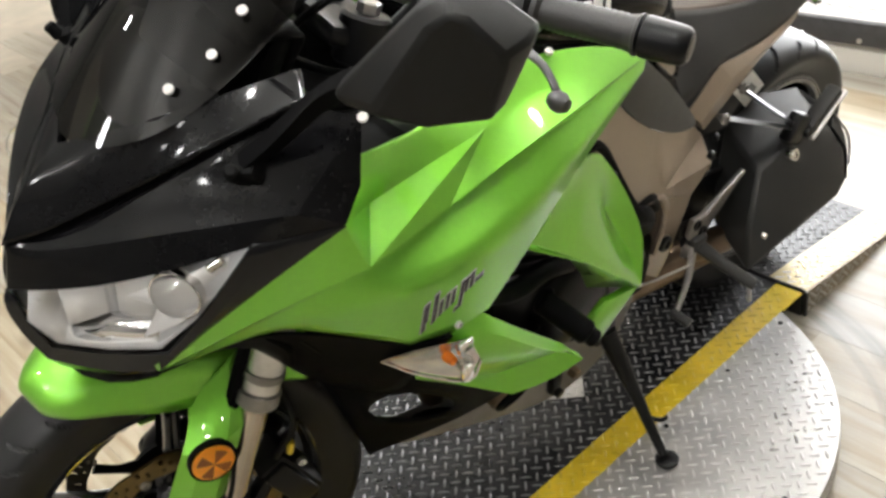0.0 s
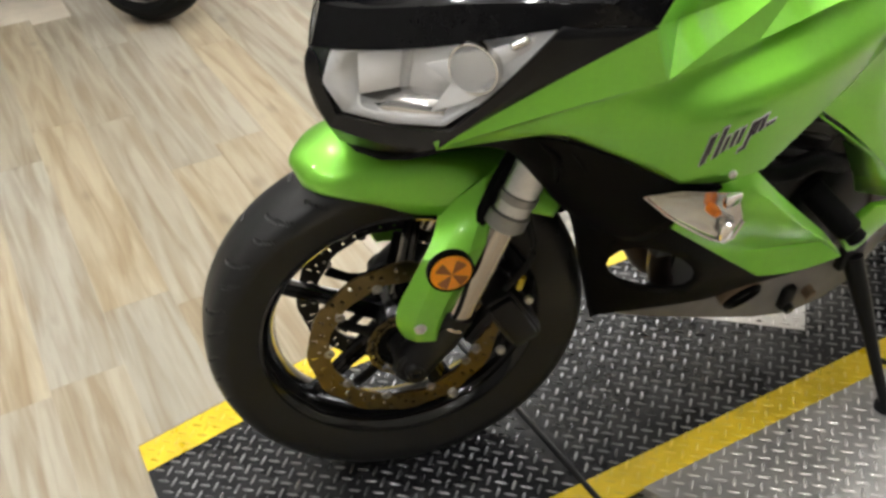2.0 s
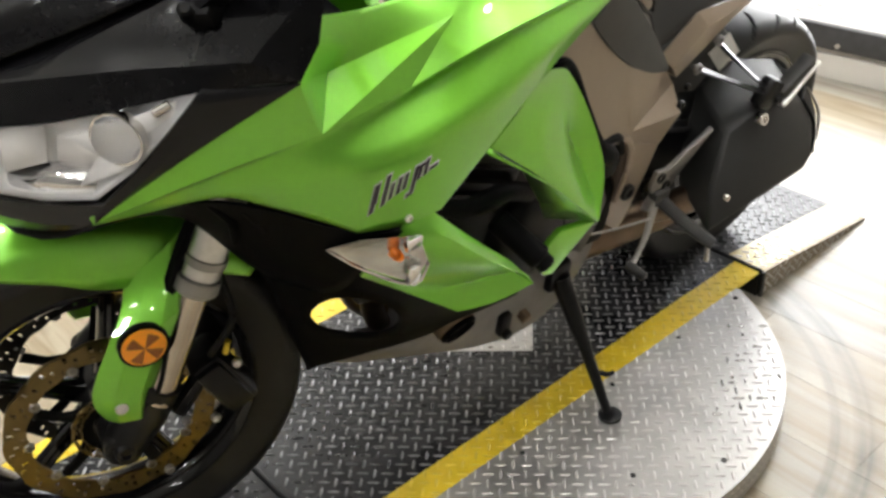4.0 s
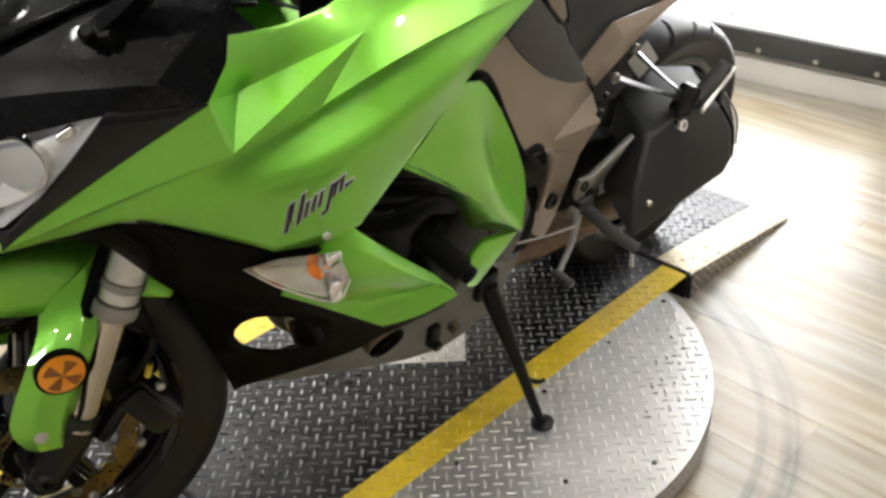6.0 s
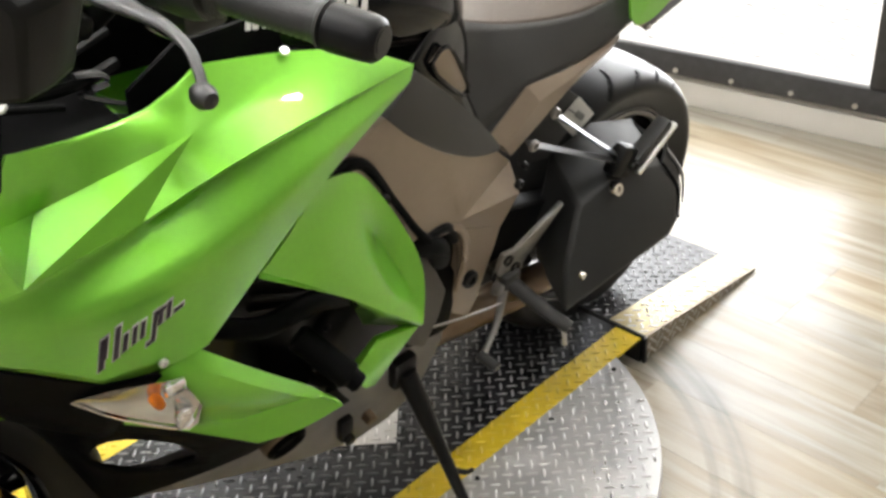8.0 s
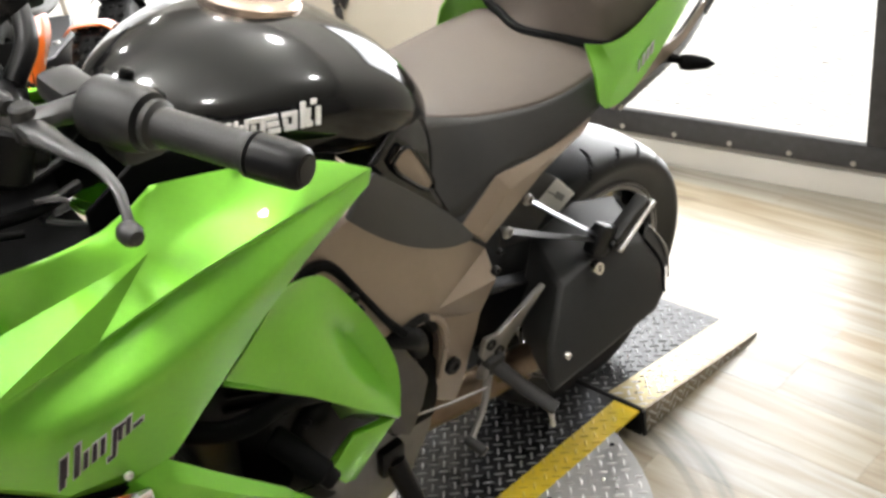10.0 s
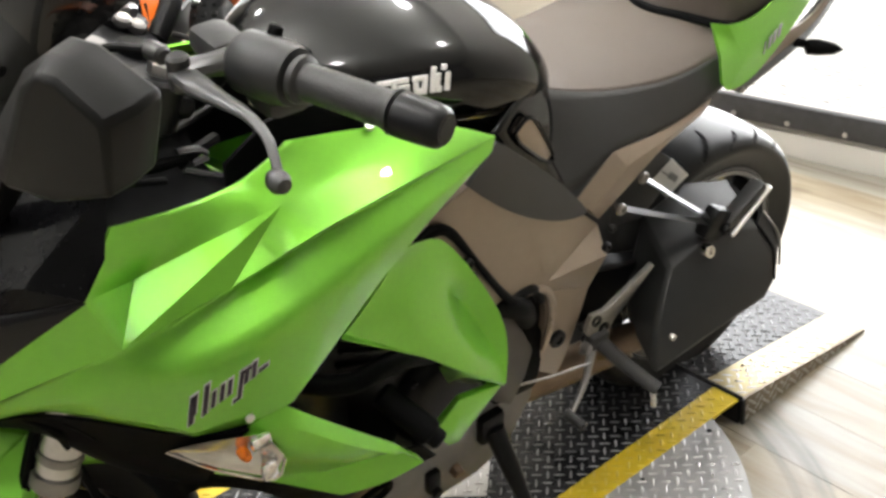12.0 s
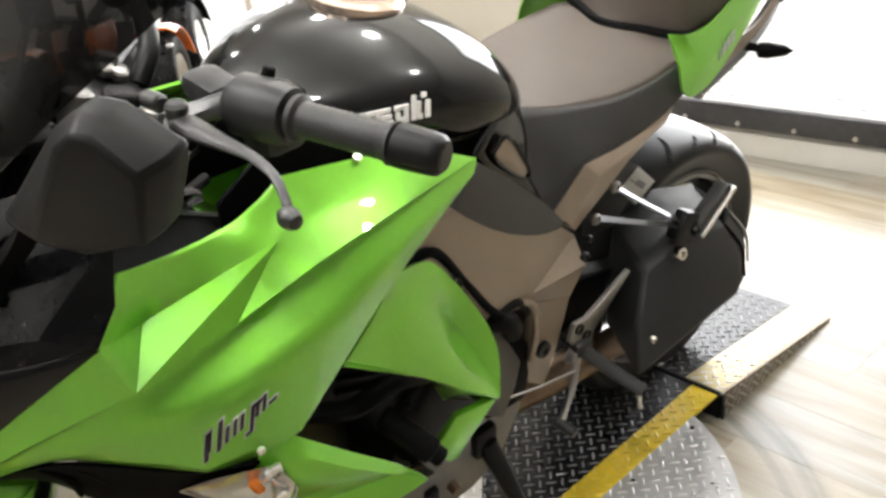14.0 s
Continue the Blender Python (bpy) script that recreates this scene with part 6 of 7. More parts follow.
for s in (-1, 1):
    tailrows = [[(1.205, -0.15, 0.88), (1.228, -0.164, 0.875), (1.285, -0.166, 0.866), (1.36, -0.156, 0.884), (1.46, -0.14, 0.918), (1.58, -0.11, 0.948), (1.68, -0.06, 0.96)],
                [(1.203, -0.178, 0.838), (1.262, -0.184, 0.812), (1.30, -0.179, 0.825), (1.36, -0.166, 0.845), (1.46, -0.147, 0.888), (1.58, -0.115, 0.926), (1.69, -0.06, 0.95)],
                [(1.204, -0.19, 0.793), (1.220, -0.192, 0.776), (1.26, -0.190, 0.768), (1.325, -0.181, 0.785), (1.41, -0.165, 0.825), (1.55, -0.126, 0.885), (1.69, -0.055, 0.93)]]
    tl = part("tail_panel", grid(tailrows, [(0, 1), (2, 1), (1, 0.5)], -s, folds=((0, 1), (1, 0.95))), GREEN, bike, "lime green tail fairing", sub=2, thick=0.004)
    o = Vector((1.312, s * 0.1805, 0.806))
    uxx = Vector((0.93, -s * 0.16, 0.33)) if s < 0 else Vector((-0.93, s * 0.16, -0.33))
    each("number_bar", letters([(0.0, 0, 0.004, 0.019), (0.013, 0, 0.009, 0.019), (0.028, 0, 0.009, 0.019), (0.043, 0, 0.009, 0.019)], o, uxx, Vector((-0.3, 0, 0.95)), Vector((0, s, 0)), 0.001), GREYDECAL, tl)
    part("subframe_cover", grid([[(0.908, -0.181, 0.691), (0.979, -0.183, 0.752), (1.04, -0.186, 0.751), (1.104, -0.186, 0.75), (1.2, -0.178, 0.763)],
                                 [(0.930, -0.196, 0.670), (0.995, -0.198, 0.727), (1.045, -0.197, 0.735), (1.096, -0.194, 0.740), (1.19, -0.182, 0.756)],
                                 [(0.952, -0.190, 0.643), (1.022, -0.192, 0.688), (1.055, -0.192, 0.709), (1.085, -0.190, 0.724), (1.175, -0.182, 0.744)],
                                 [(0.956, -0.158, 0.638), (1.026, -0.16, 0.682), (1.06, -0.16, 0.703), (1.09, -0.158, 0.718), (1.18, -0.15, 0.738)]], [(0, 1), (1, 0.9), (2, 1), (3, 1)], -s, folds=((0, 1), (1, 0.8))), TITAN, bike, "bronze-grey wedge-shaped subframe cover", sub=2, thick=0.004)
    # the frame's side beam
    fp_ = dict(z0=(0.60, -0.227, 0.82), a1=(0.666, -0.225, 0.842), b1=(0.716, -0.220, 0.787), k3=(0.786, -0.213, 0.731), k3b=(0.866, -0.201, 0.683), k4=(0.914, -0.193, 0.671), rt=(0.962, -0.180, 0.624), rl=(0.950, -0.217, 0.590), ft=(0.832, -0.212, 0.595),
               lr=(0.936, -0.199, 0.521), nt=(0.823, -0.207, 0.581), n2=(0.781, -0.210, 0.584), l3=(0.74, -0.216, 0.59), l2=(0.66, -0.222, 0.68), l1=(0.61, -0.227, 0.755), z1=(0.569, -0.232, 0.78))
    fb = part("frame_beam", facets(fp_, ["z0 a1 l1 z1", "a1 b1 l2 l1", "b1 k3 l3 l2", "k3 n2 l3", "k3 ft nt n2", "k3 k3b ft", "k3b k4 ft", "k4 rt ft", "rt rl ft", "rl lr ft", "lr nt ft"],
                                   [("z0 a1 b1 k3 k3b k4 rt rl lr nt n2 l3 l2 l1 z1 z0", 1), ("rt ft rl", 1), ("k3 ft", 0.5)], -s), TITAN, bike, "bronze-grey aluminium frame beam", sub=2, thick=0.014)
    part("frame_drop", grid([[(0.802, -0.205, 0.583), (0.87, -0.205, 0.553), (0.936, -0.198, 0.521)], [(0.838, -0.203, 0.548), (0.889, -0.201, 0.516), (0.931, -0.196, 0.485)], [(0.847, -0.2, 0.498), (0.888, -0.199, 0.468), (0.921, -0.193, 0.44)],
                             [(0.839, -0.197, 0.44), (0.877, -0.195, 0.405), (0.907, -0.188, 0.367)], [(0.848, -0.192, 0.380), (0.872, -0.19, 0.36), (0.893, -0.185, 0.34)]], [(0, 1), (4, 1)], -s, folds=((0, 1), (2, 1))), TITAN, fb, sub=2, thick=0.014)
    part("drop_rim", tube([(0.785, s * 0.208, 0.588), (0.82, s * 0.21, 0.585), (0.842, s * 0.21, 0.556), (0.851, s * 0.207, 0.505), (0.842, s * 0.203, 0.442)], [0.004, 0.007, 0.007, 0.006, 0.005], 8, 5), TITAN, fb)
    # the dark line across the frame is a black hose
    part("frame_hose", tube([(0.575, s * 0.236, 0.80), (0.600, s * 0.236, 0.809), (0.632, s * 0.233, 0.789), (0.679, s * 0.230, 0.715), (0.725, s * 0.226, 0.640), (0.765, s * 0.22, 0.586)], [0.006, 0.008, 0.007, 0.005, 0.006, 0.008], 8, 5), SATINBLACK, fb, "black hose along the frame")
    each("frame_plug", (bolt((0.655, s * 0.232, 0.728), 0.011, 0.008, (0, s, 0)), bolt((0.668, s * 0.23, 0.70), 0.008, 0.007, (0, s, 0)), bolt((0.768, s * 0.222, 0.575), 0.009, 0.008, (0, s, 0))), DARKMETAL, fb)
    each("pivot_bolt", (bolt((0.868, s * 0.203, 0.452), 0.016, 0.008, (0, s, 0)), bolt((0.955, s * 0.207, 0.60), 0.008, 0.008, (0, s, 0)), bolt((0.965, s * 0.205, 0.63), 0.006, 0.008, (0, s, 0))), DARKMETAL, fb)
    part("knee_panel", grid([[(0.701, -0.236, 0.901), (0.79, -0.212, 0.821), (0.863, -0.196, 0.748), (0.90, -0.19, 0.706), (0.929, -0.187, 0.669)],
                             [(0.681, -0.240, 0.880), (0.764, -0.222, 0.795), (0.85, -0.205, 0.722), (0.888, -0.198, 0.695), (0.923, -0.191, 0.668)],
                             [(0.661, -0.232, 0.848), (0.712, -0.226, 0.792), (0.782, -0.218, 0.735), (0.862, -0.205, 0.686), (0.914, -0.195, 0.671)]], [(0, 1), (2, 1)], -s, folds=((0, 1), (4, 1))), KNEEGREY, bike, "dark grey matt side panel below the tank", sub=2, thick=0.008)
    part("tank_tail_trim", facets(dict(a=(0.718, -0.205, 0.885), b=(0.751, -0.2, 0.911), c=(0.812, -0.178, 0.93), d=(0.845, -0.17, 0.896), e=(0.856, -0.176, 0.852), f=(0.848, -0.182, 0.795), g=(0.878, -0.186, 0.735), h=(0.816, -0.194, 0.794), m=(0.80, -0.196, 0.85)),
                                  ["a b m", "b c m", "c d m", "d e m", "e f m", "f g h", "f h m", "h a m"], [("a b c", 0.6), ("c d e f g", 0.7), ("g h a", 1)], -s), GLOSSBLACK, bike, "gloss black trim behind the tank", sub=2, thick=0.006)
    ti = part("trim_insert", facets(dict(a=(0.758, -0.205, 0.877), b=(0.779, -0.202, 0.889), c=(0.799, -0.2, 0.878), d=(0.841, -0.192, 0.807), e=(0.830, -0.192, 0.798), f=(0.774, -0.202, 0.85), m=(0.80, -0.205, 0.848)),
                                    ["a b m", "b c m", "c d m", "d e m", "e f m", "f a m"], [("a b c d e f a", 0.9), ("b m e", 0.6)], -s), TITAN, bike, "bronze-grey insert in the trim", sub=2, thick=0.004)
    part("insert_rim", tube([(0.758, s * 0.206, 0.877), (0.779, s * 0.203, 0.889), (0.799, s * 0.201, 0.878), (0.841, s * 0.193, 0.807), (0.830, s * 0.193, 0.798), (0.774, s * 0.203, 0.85), (0.758, s * 0.206, 0.877)], 0.003, 6, 3), GLOSSBLACK, ti)
each("tank_letter_block", letters([(u * 0.83, v * 0.62, w * 0.83, h * 0.62) for u, v, w, h in WORD], WORD_O, WORD_U, WORD_V, Vector((0, -1, 0.1)).normalized(), 0.003), WHITEPAINT, tank)
for s in (-1, 1):
    rail_mid = [(1.284, -0.16, 0.739), (1.342, -0.155, 0.752), (1.417, -0.145, 0.763), (1.499, -0.135, 0.774), (1.555, -0.125, 0.795), (1.604, -0.115, 0.824)]
    ur = part("undertail_rail", grid([[(1.255, -0.158, 0.765), (1.312, -0.153, 0.772), (1.392, -0.143, 0.796), (1.491, -0.133, 0.789), (1.546, -0.123, 0.806), (1.598, -0.113, 0.829)], rail_mid], [(0, 1), (1, 1)], -s, folds=((0, 1), (5, 1))), TITAN, bike, "bronze-grey rail under the tail", sub=2, thick=0.006)
    part("rail_band", grid([[(x, y, z - 0.0005) for x, y, z in rail_mid], [(1.32, -0.148, 0.716), (1.405, -0.143, 0.733), (1.482, -0.133, 0.742), (1.538, -0.123, 0.752), (1.592, -0.113, 0.776), (1.637, -0.102, 0.812)],
                            [(1.325, -0.10, 0.72), (1.41, -0.10, 0.735), (1.485, -0.095, 0.745), (1.54, -0.09, 0.755), (1.595, -0.085, 0.78), (1.64, -0.08, 0.815)]], [(0, 1), (1, 0.9), (2, 1)], -s, folds=((0, 1), (5, 1))), KNEEGREY, ur, "dark grey lower edge", sub=2, thick=0.005)
    part("rail_screw", bolt((1.315, s * 0.152, 0.728), 0.005, 0.004, (0, s, 0)), ALLOY, ur)
    part("tail_bracket", tube([(1.59, s * 0.112, 0.808), (1.615, s * 0.11, 0.83), (1.638, s * 0.105, 0.865), (1.65, s * 0.10, 0.91)], [0.013, 0.011, 0.009, 0.008], 8, 5, 0.7), KNEEGREY, ur, "dark grey tail bracket")
    ri = part("rear_indicator", moved(lathe([(0.0001, -0.045), (0.010, -0.03), (0.015, 0.0), (0.014, 0.016), (0.0001, 0.024)], 14), Matrix.Translation((1.492, s * 0.166, 0.757)) @ pose(0, 0, 0, 0, 0, -40 * s)), BLACK, bike, "dark rear turn signal")
    part("indicator_stalk", tube([(1.465, s * 0.132, 0.764), (1.478, s * 0.146, 0.761), (1.49, s * 0.16, 0.758)], [0.009, 0.008, 0.009], 8, 3), BLACK, ri)
part("tail_lamp", box((1.695, 0, 0.965), (0.02, 0.1, 0.035), 0.006), mat("red_lens", (0.4, 0.01, 0.01), 0.2, 0, 0.6), bike)
part("tail_undertray", loft([[(x, -w, z), (x, w, z), (x, w * 0.8, z - 0.04), (x, -w * 0.8, z - 0.04)] for x, w, z in ((1.0, 0.13, 0.75), (1.25, 0.13, 0.75), (1.45, 0.10, 0.80), (1.66, 0.05, 0.92))]), BLACK, bike)

# ---------- engine room ----------
eng = part("engine", box((0.66, 0, 0.50), (0.34, 0.34, 0.30), 0.03), DARKMETAL, bike, "black four-cylinder engine")
part("cylinder_head", box((0.54, 0, 0.62), (0.20, 0.36, 0.16), 0.025, pose(0, 0, 0, 0, 25, 0)), DARKMETAL, eng)
part("gearbox", box((0.80, 0, 0.42), (0.26, 0.32, 0.20), 0.03), DARKMETAL, eng)
part("oil_pan", box((0.62, 0, 0.33), (0.30, 0.24, 0.12), 0.03), DARKMETAL, eng)
part("generator_cover", moved(lathe([(0.0001, 0.03), (0.055, 0.028), (0.085, 0.016), (0.095, 0.0), (0.095, -0.03)], 36), Matrix.Translation((0.66, -0.175, 0.44)) @ Matrix.Rotation(math.pi, 4, "X")), DARKMETAL, eng, "black engine side cover")
each("cover_bolt", [bolt((0.66 + 0.088 * math.cos(a), -0.185, 0.44 + 0.088 * math.sin(a)), 0.006, 0.006) for a in [i * 0.785 for i in range(8)]], DARKMETAL, eng)
part("clutch_side_cover", plate([(0.70, 0.69), (0.764, 0.575), (0.818, 0.459), (0.806, 0.41), (0.777, 0.356), (0.74, 0.385), (0.70, 0.50), (0.66, 0.62)], -0.185, -0.207, 0.008), ENGINEGREY, eng, "grey-brown cast engine cover")
part("lower_crankcase", loft([[(x, -q, z1), (x, -w, z1), (x, -w - 0.006, (z0 + z1) / 2), (x, -w, z0 - 0.012), (x, -w + 0.04, z0 - 0.022), (x, -q, z0 - 0.024)] for x, w, z0, z1, q in ((0.29, 0.135, 0.346, 0.352, 0.093), (0.36, 0.146, 0.314, 0.33, 0.10), (0.43, 0.152, 0.284, 0.32, 0.105), (0.50, 0.16, 0.256, 0.40, 0.05), (0.576, 0.17, 0.23, 0.40, 0.05), (0.66, 0.172, 0.203, 0.40, 0.05), (0.732, 0.172, 0.204, 0.40, 0.05), (0.80, 0.17, 0.224, 0.40, 0.05), (0.856, 0.165, 0.305, 0.40, 0.05))]), CASEGREY, eng, "grey-brown lower engine cover", bevel=0.006)
fil = part("oil_filter", moved(lathe([(0.0001, 0.012), (0.022, 0.012), (0.03, 0.02), (0.034, 0.016), (0.034, -0.03)], 32), Matrix.Translation((0.518, -0.172, 0.316)) @ Matrix.Rotation(math.pi, 4, "X") @ Matrix.Rotation(radians(20), 4, "X")), SATINBLACK, eng, "round black oil filter")
part("filter_band", moved(lathe([(0.034, 0.012), (0.0365, 0.010), (0.0365, -0.004), (0.034, -0.006)], 32), Matrix.Translation((0.518, -0.172, 0.316)) @ Matrix.Rotation(math.pi, 4, "X") @ Matrix.Rotation(radians(20), 4, "X")), EXHAUST, fil)
part("drain_bracket", merged(box((0.634, -0.178, 0.25), (0.026, 0.02, 0.05), 0.006), rod((0.634, -0.172, 0.235), (0.634, -0.196, 0.231), 0.010, 14, 0.002)), DARKMETAL, eng)
part("drain_plug", rod((0.683, -0.17, 0.243), (0.683, -0.190, 0.238), 0.012, 6, 0.002), EXHAUST, eng, "brass-coloured plug")
part("sprocket_cover", moved(merged(plate([(0.75, 0.36), (0.84, 0.35), (0.86, 0.45), (0.82, 0.52), (0.74, 0.50)], -0.165, -0.195, 0.008)), Matrix()), SATINBLACK, eng)
for k in range(5):
    part("cylinder_fin", box((0.53 + 0.006 * k, -0.165, 0.585 + 0.022 * k), (0.12, 0.05, 0.006), 0.002, pose(0, 0, 0, 0, 25, 0)), DARKMETAL, eng)
part("engine_hose", merged(tube([(0.40, -0.2, 0.64), (0.47, -0.22, 0.61), (0.55, -0.215, 0.60), (0.62, -0.2, 0.56)], 0.015, 10, 6), tube([(0.72, -0.2, 0.60), (0.77, -0.22, 0.58), (0.80, -0.2, 0.53)], 0.018, 10, 6), tube([(0.70, -0.19, 0.63), (0.74, -0.21, 0.60), (0.80, -0.21, 0.595), (0.83, -0.2, 0.55)], 0.008, 8, 6)), RUBBER, eng)
rad_ = part("radiator", box((0.36, 0, 0.62), (0.04, 0.40, 0.26), 0.004, pose(0, 0, 0, 0, 18, 0)), RADIATOR, bike, "black radiator core")
for k in range(18):
    part("radiator_fin", box((0.341 - 0.3249 * (0.5 - (k + 0.5) / 18) * -0.24 * 1.0, -0.0, 0.50 + k * 0.0137), (0.006, 0.38, 0.002), 0, pose(0, 0, 0, 0, 18, 0)), DARKMETAL, rad_)
for k in range(4):
    y = -0.12 + 0.08 * k
    part("exhaust_header", tube([(0.46, y, 0.60), (0.40, y, 0.52), (0.40, y * 0.9, 0.36), (0.48, y * 0.7, 0.255), (0.62, y * 0.5, 0.225)], 0.019, 12, 6), EXHAUST, bike, "heat-stained header pipe")
part("collector", merged(tube([(0.62, 0, 0.225), (0.75, -0.02, 0.215), (0.86, -0.07, 0.225), (1.0, -0.12, 0.25), (1.08, -0.17, 0.30)], [0.05, 0.055, 0.04, 0.034, 0.034], 16, 6)), EXHAUST, bike, "bronze-tinted exhaust collector")
part("sump", loft([[(x, -w, z), (x, w, z), (x, w * 0.7, z - 0.08), (x, -w * 0.7, z - 0.08)] for x, w, z in ((0.5, 0.10, 0.32), (0.62, 0.13, 0.31), (0.76, 0.12, 0.31), (0.84, 0.08, 0.32))]), GREYALLOY, bike)

# side stand
st = part("side_stand", merged(tube([(0.755, -0.187, 0.300), (0.760, -0.232, 0.233), (0.763, -0.262, 0.19), (0.765, -0.30, 0.136), (0.768, -0.342, 0.077)], [0.019, 0.0165, 0.0125, 0.0105, 0.009], 12, 5), box((0.752, -0.178, 0.305), (0.05, 0.03, 0.06), 0.008)), DARKMETAL, bike, "black side stand, folded out")
part("stand_foot", moved(lathe([(0.0001, 0.006), (0.016, 0.006), (0.022, 0.003), (0.022, -0.003), (0.0001, -0.003)], 20, "Z"), Matrix.Translation((0.768, -0.351, 0.0715)) @ pose(0, 0, 0, -11, 0, 0)), DARKMETAL, st)
part("stand_tang", tube([(0.765, -0.285, 0.14), (0.785, -0.31, 0.135), (0.80, -0.315, 0.135)], [0.005, 0.005, 0.004], 8, 3), DARKMETAL, st)

# foot rest, heel guard, gear linkage
hg = part("rest_plate", plate([(0.92, 0.39), (0.945, 0.38), (0.975, 0.40), (0.99, 0.43), (1.075, 0.505), (1.07, 0.512), (0.965, 0.465), (0.935, 0.47), (0.925, 0.44), (0.935, 0.42)], -0.215, -0.205, 0.002), GREYALLOY, bike, "silver foot-rest bracket and heel guard")
each("plate_hole", [moved(lathe([(0.006, 0), (0.0105, 0), (0.0105, 0.003), (0.006, 0.003)], 16, "Y", True), Matrix.Translation((x, -0.2185, z))) for x, z in ((0.945, 0.455), (0.948, 0.405), (0.965, 0.43))], DARKMETAL, hg)
fp = part("foot_peg", merged(tube([(0.955, -0.22, 0.405), (0.975, -0.27, 0.375), (0.992, -0.325, 0.355)], [0.016, 0.0145, 0.0135], 12, 4, 0.7), box((0.952, -0.216, 0.41), (0.04, 0.022, 0.035), 0.006)), GRIP, bike, "black rubber rider foot peg")
part("peg_feeler", tube([(0.988, -0.318, 0.345), (0.99, -0.32, 0.33), (0.991, -0.322, 0.315)], [0.005, 0.004, 0.005], 8, 3), ALLOY, fp)
gs = part("gear_lever", merged(tube([(0.935, -0.222, 0.40), (0.91, -0.238, 0.36), (0.875, -0.25, 0.325), (0.858, -0.256, 0.318)], [0.008, 0.006, 0.0055, 0.0055], 10, 5, 0.7), rod((0.935, -0.225, 0.40), (0.935, -0.205, 0.40), 0.014, 14, 0.003)), GREYALLOY, bike, "silver gear lever")
part("toe_piece", rod((0.862, -0.245, 0.318), (0.868, -0.285, 0.312), 0.0095, 14, 0.002), GRIP, gs)
part("gear_rod", merged(tube([(0.925, -0.232, 0.385), (0.85, -0.215, 0.385), (0.775, -0.2, 0.395)], 0.0024, 8, 2), rod((0.778, -0.205, 0.395), (0.778, -0.19, 0.395), 0.010, 12, 0.002)), GREYALLOY, gs)

# rear wheel, swing arm, hugger, silencer
M_R = Matrix.Translation(RC)
rw = part("rear_wheel", moved(rim_mesh(0.222, 0.076), M_R), GLOSSBLACK, bike, "gloss black cast rear wheel")
part("tyre", moved(tyre_mesh(RR, 0.094, groove_fn(12, -1)), M_R), TYRE, rw, "wide black tyre with tread grooves", sharp=25)
part("rim_edge", moved(lathe([(0.225, -0.073), (0.222, -0.079), (0.208, -0.077), (0.204, -0.068), (0.209, -0.066)], 72, "Y", True), M_R), HANGERGREY, rw, "satin grey rim edge")
part("spokes", moved(spokes(5, 0.045, 0.2, 0.02, 0.011, 0), M_R), GLOSSBLACK, rw)
part("hub", moved(lathe([(0.012, -0.10), (0.05, -0.10), (0.055, -0.07), (0.04, 0), (0.045, 0.06), (0.012, 0.08)], 32), M_R), GLOSSBLACK, rw)
part("rear_brake_disc", moved(petal_disc(0.125, 0.09, 10, 0.005), M_R @ Matrix.Translation((0, 0.095, 0))), DISCSTEEL, rw, sharp=30)
part("sprocket", moved(petal_disc(0.09, 0.06, 14, 0.006), M_R @ Matrix.Translation((0, -0.098, 0))), DARKMETAL, rw, sharp=30)
for s in (-1, 1):
    sa = part("swing_arm", loft([[(x, s * (y - w), z + h), (x, s * (y + w), z + h), (x, s * (y + w), z - h), (x, s * (y - w), z - h)] for x, y, z, w, h in ((0.86, 0.12, 0.41, 0.03, 0.035), (1.0, 0.13, 0.44, 0.022, 0.055), (1.2, 0.14, 0.39, 0.018, 0.045), (RWX + 0.02, 0.135, RWZ, 0.018, 0.028))]), DARKMETAL, bike, "black swing arm", bevel=0.006)
    part("axle_block", merged(box((RWX, s * 0.16, RWZ), (0.07, 0.012, 0.05), 0.004), bolt((RWX, s * 0.166, RWZ), 0.015, 0.012, (0, s, 0))), GREYALLOY, sa)
ch = merged(*[box((0.86 + 0.012 * k, -0.112, 0.455 - 0.0012 * k), (0.010, 0.016, 0.012), 0.002, seg=1) for k in range(44)])
part("drive_chain", ch, mat("oily_chain", (0.25, 0.2, 0.12), 0.4, 0.9), bike, "oily steel drive chain")
hrow = []
for k in range(9):
    a = radians(176 - k * 7.5)
    r = RR + 0.014
    hrow.append([(RC.x + r * math.cos(a) * (1 - 0.06 * (abs(u) > 0.9)), u * 0.105, RC.z + r * math.sin(a) - 0.05 * (abs(u) > 0.9)) for u in (-1, -0.8, -0.35, 0.35, 0.8, 1)])
hug = part("rear_hugger", grid(hrow), KNEEGREY, bike, "black plastic rear hugger", sub=2, thick=0.003)
HUGS = plate([(1.075, 0.60), (1.14, 0.625), (1.19, 0.628), (1.225, 0.60), (1.22, 0.55), (1.16, 0.50), (1.08, 0.52)], -0.103, -0.099, 0.001)
part("hugger_side", HUGS, KNEEGREY, hug)
stk = part("sticker", plate([(1.214, 0.609), (1.268, 0.553), (1.216, 0.525), (1.163, 0.580)], -0.1095, -0.108, 0.0005), STICKER, hug, "pale printed sticker")
part("sticker_print", merged(box((1.222, -0.111, 0.568), (0.03, 0.001, 0.012), 0, pose(0, 0, 0, 0, 40, 0)), box((1.205, -0.111, 0.58), (0.04, 0.001, 0.003), 0, pose(0, 0, 0, 0, 40, 0))), INKGREY, stk)
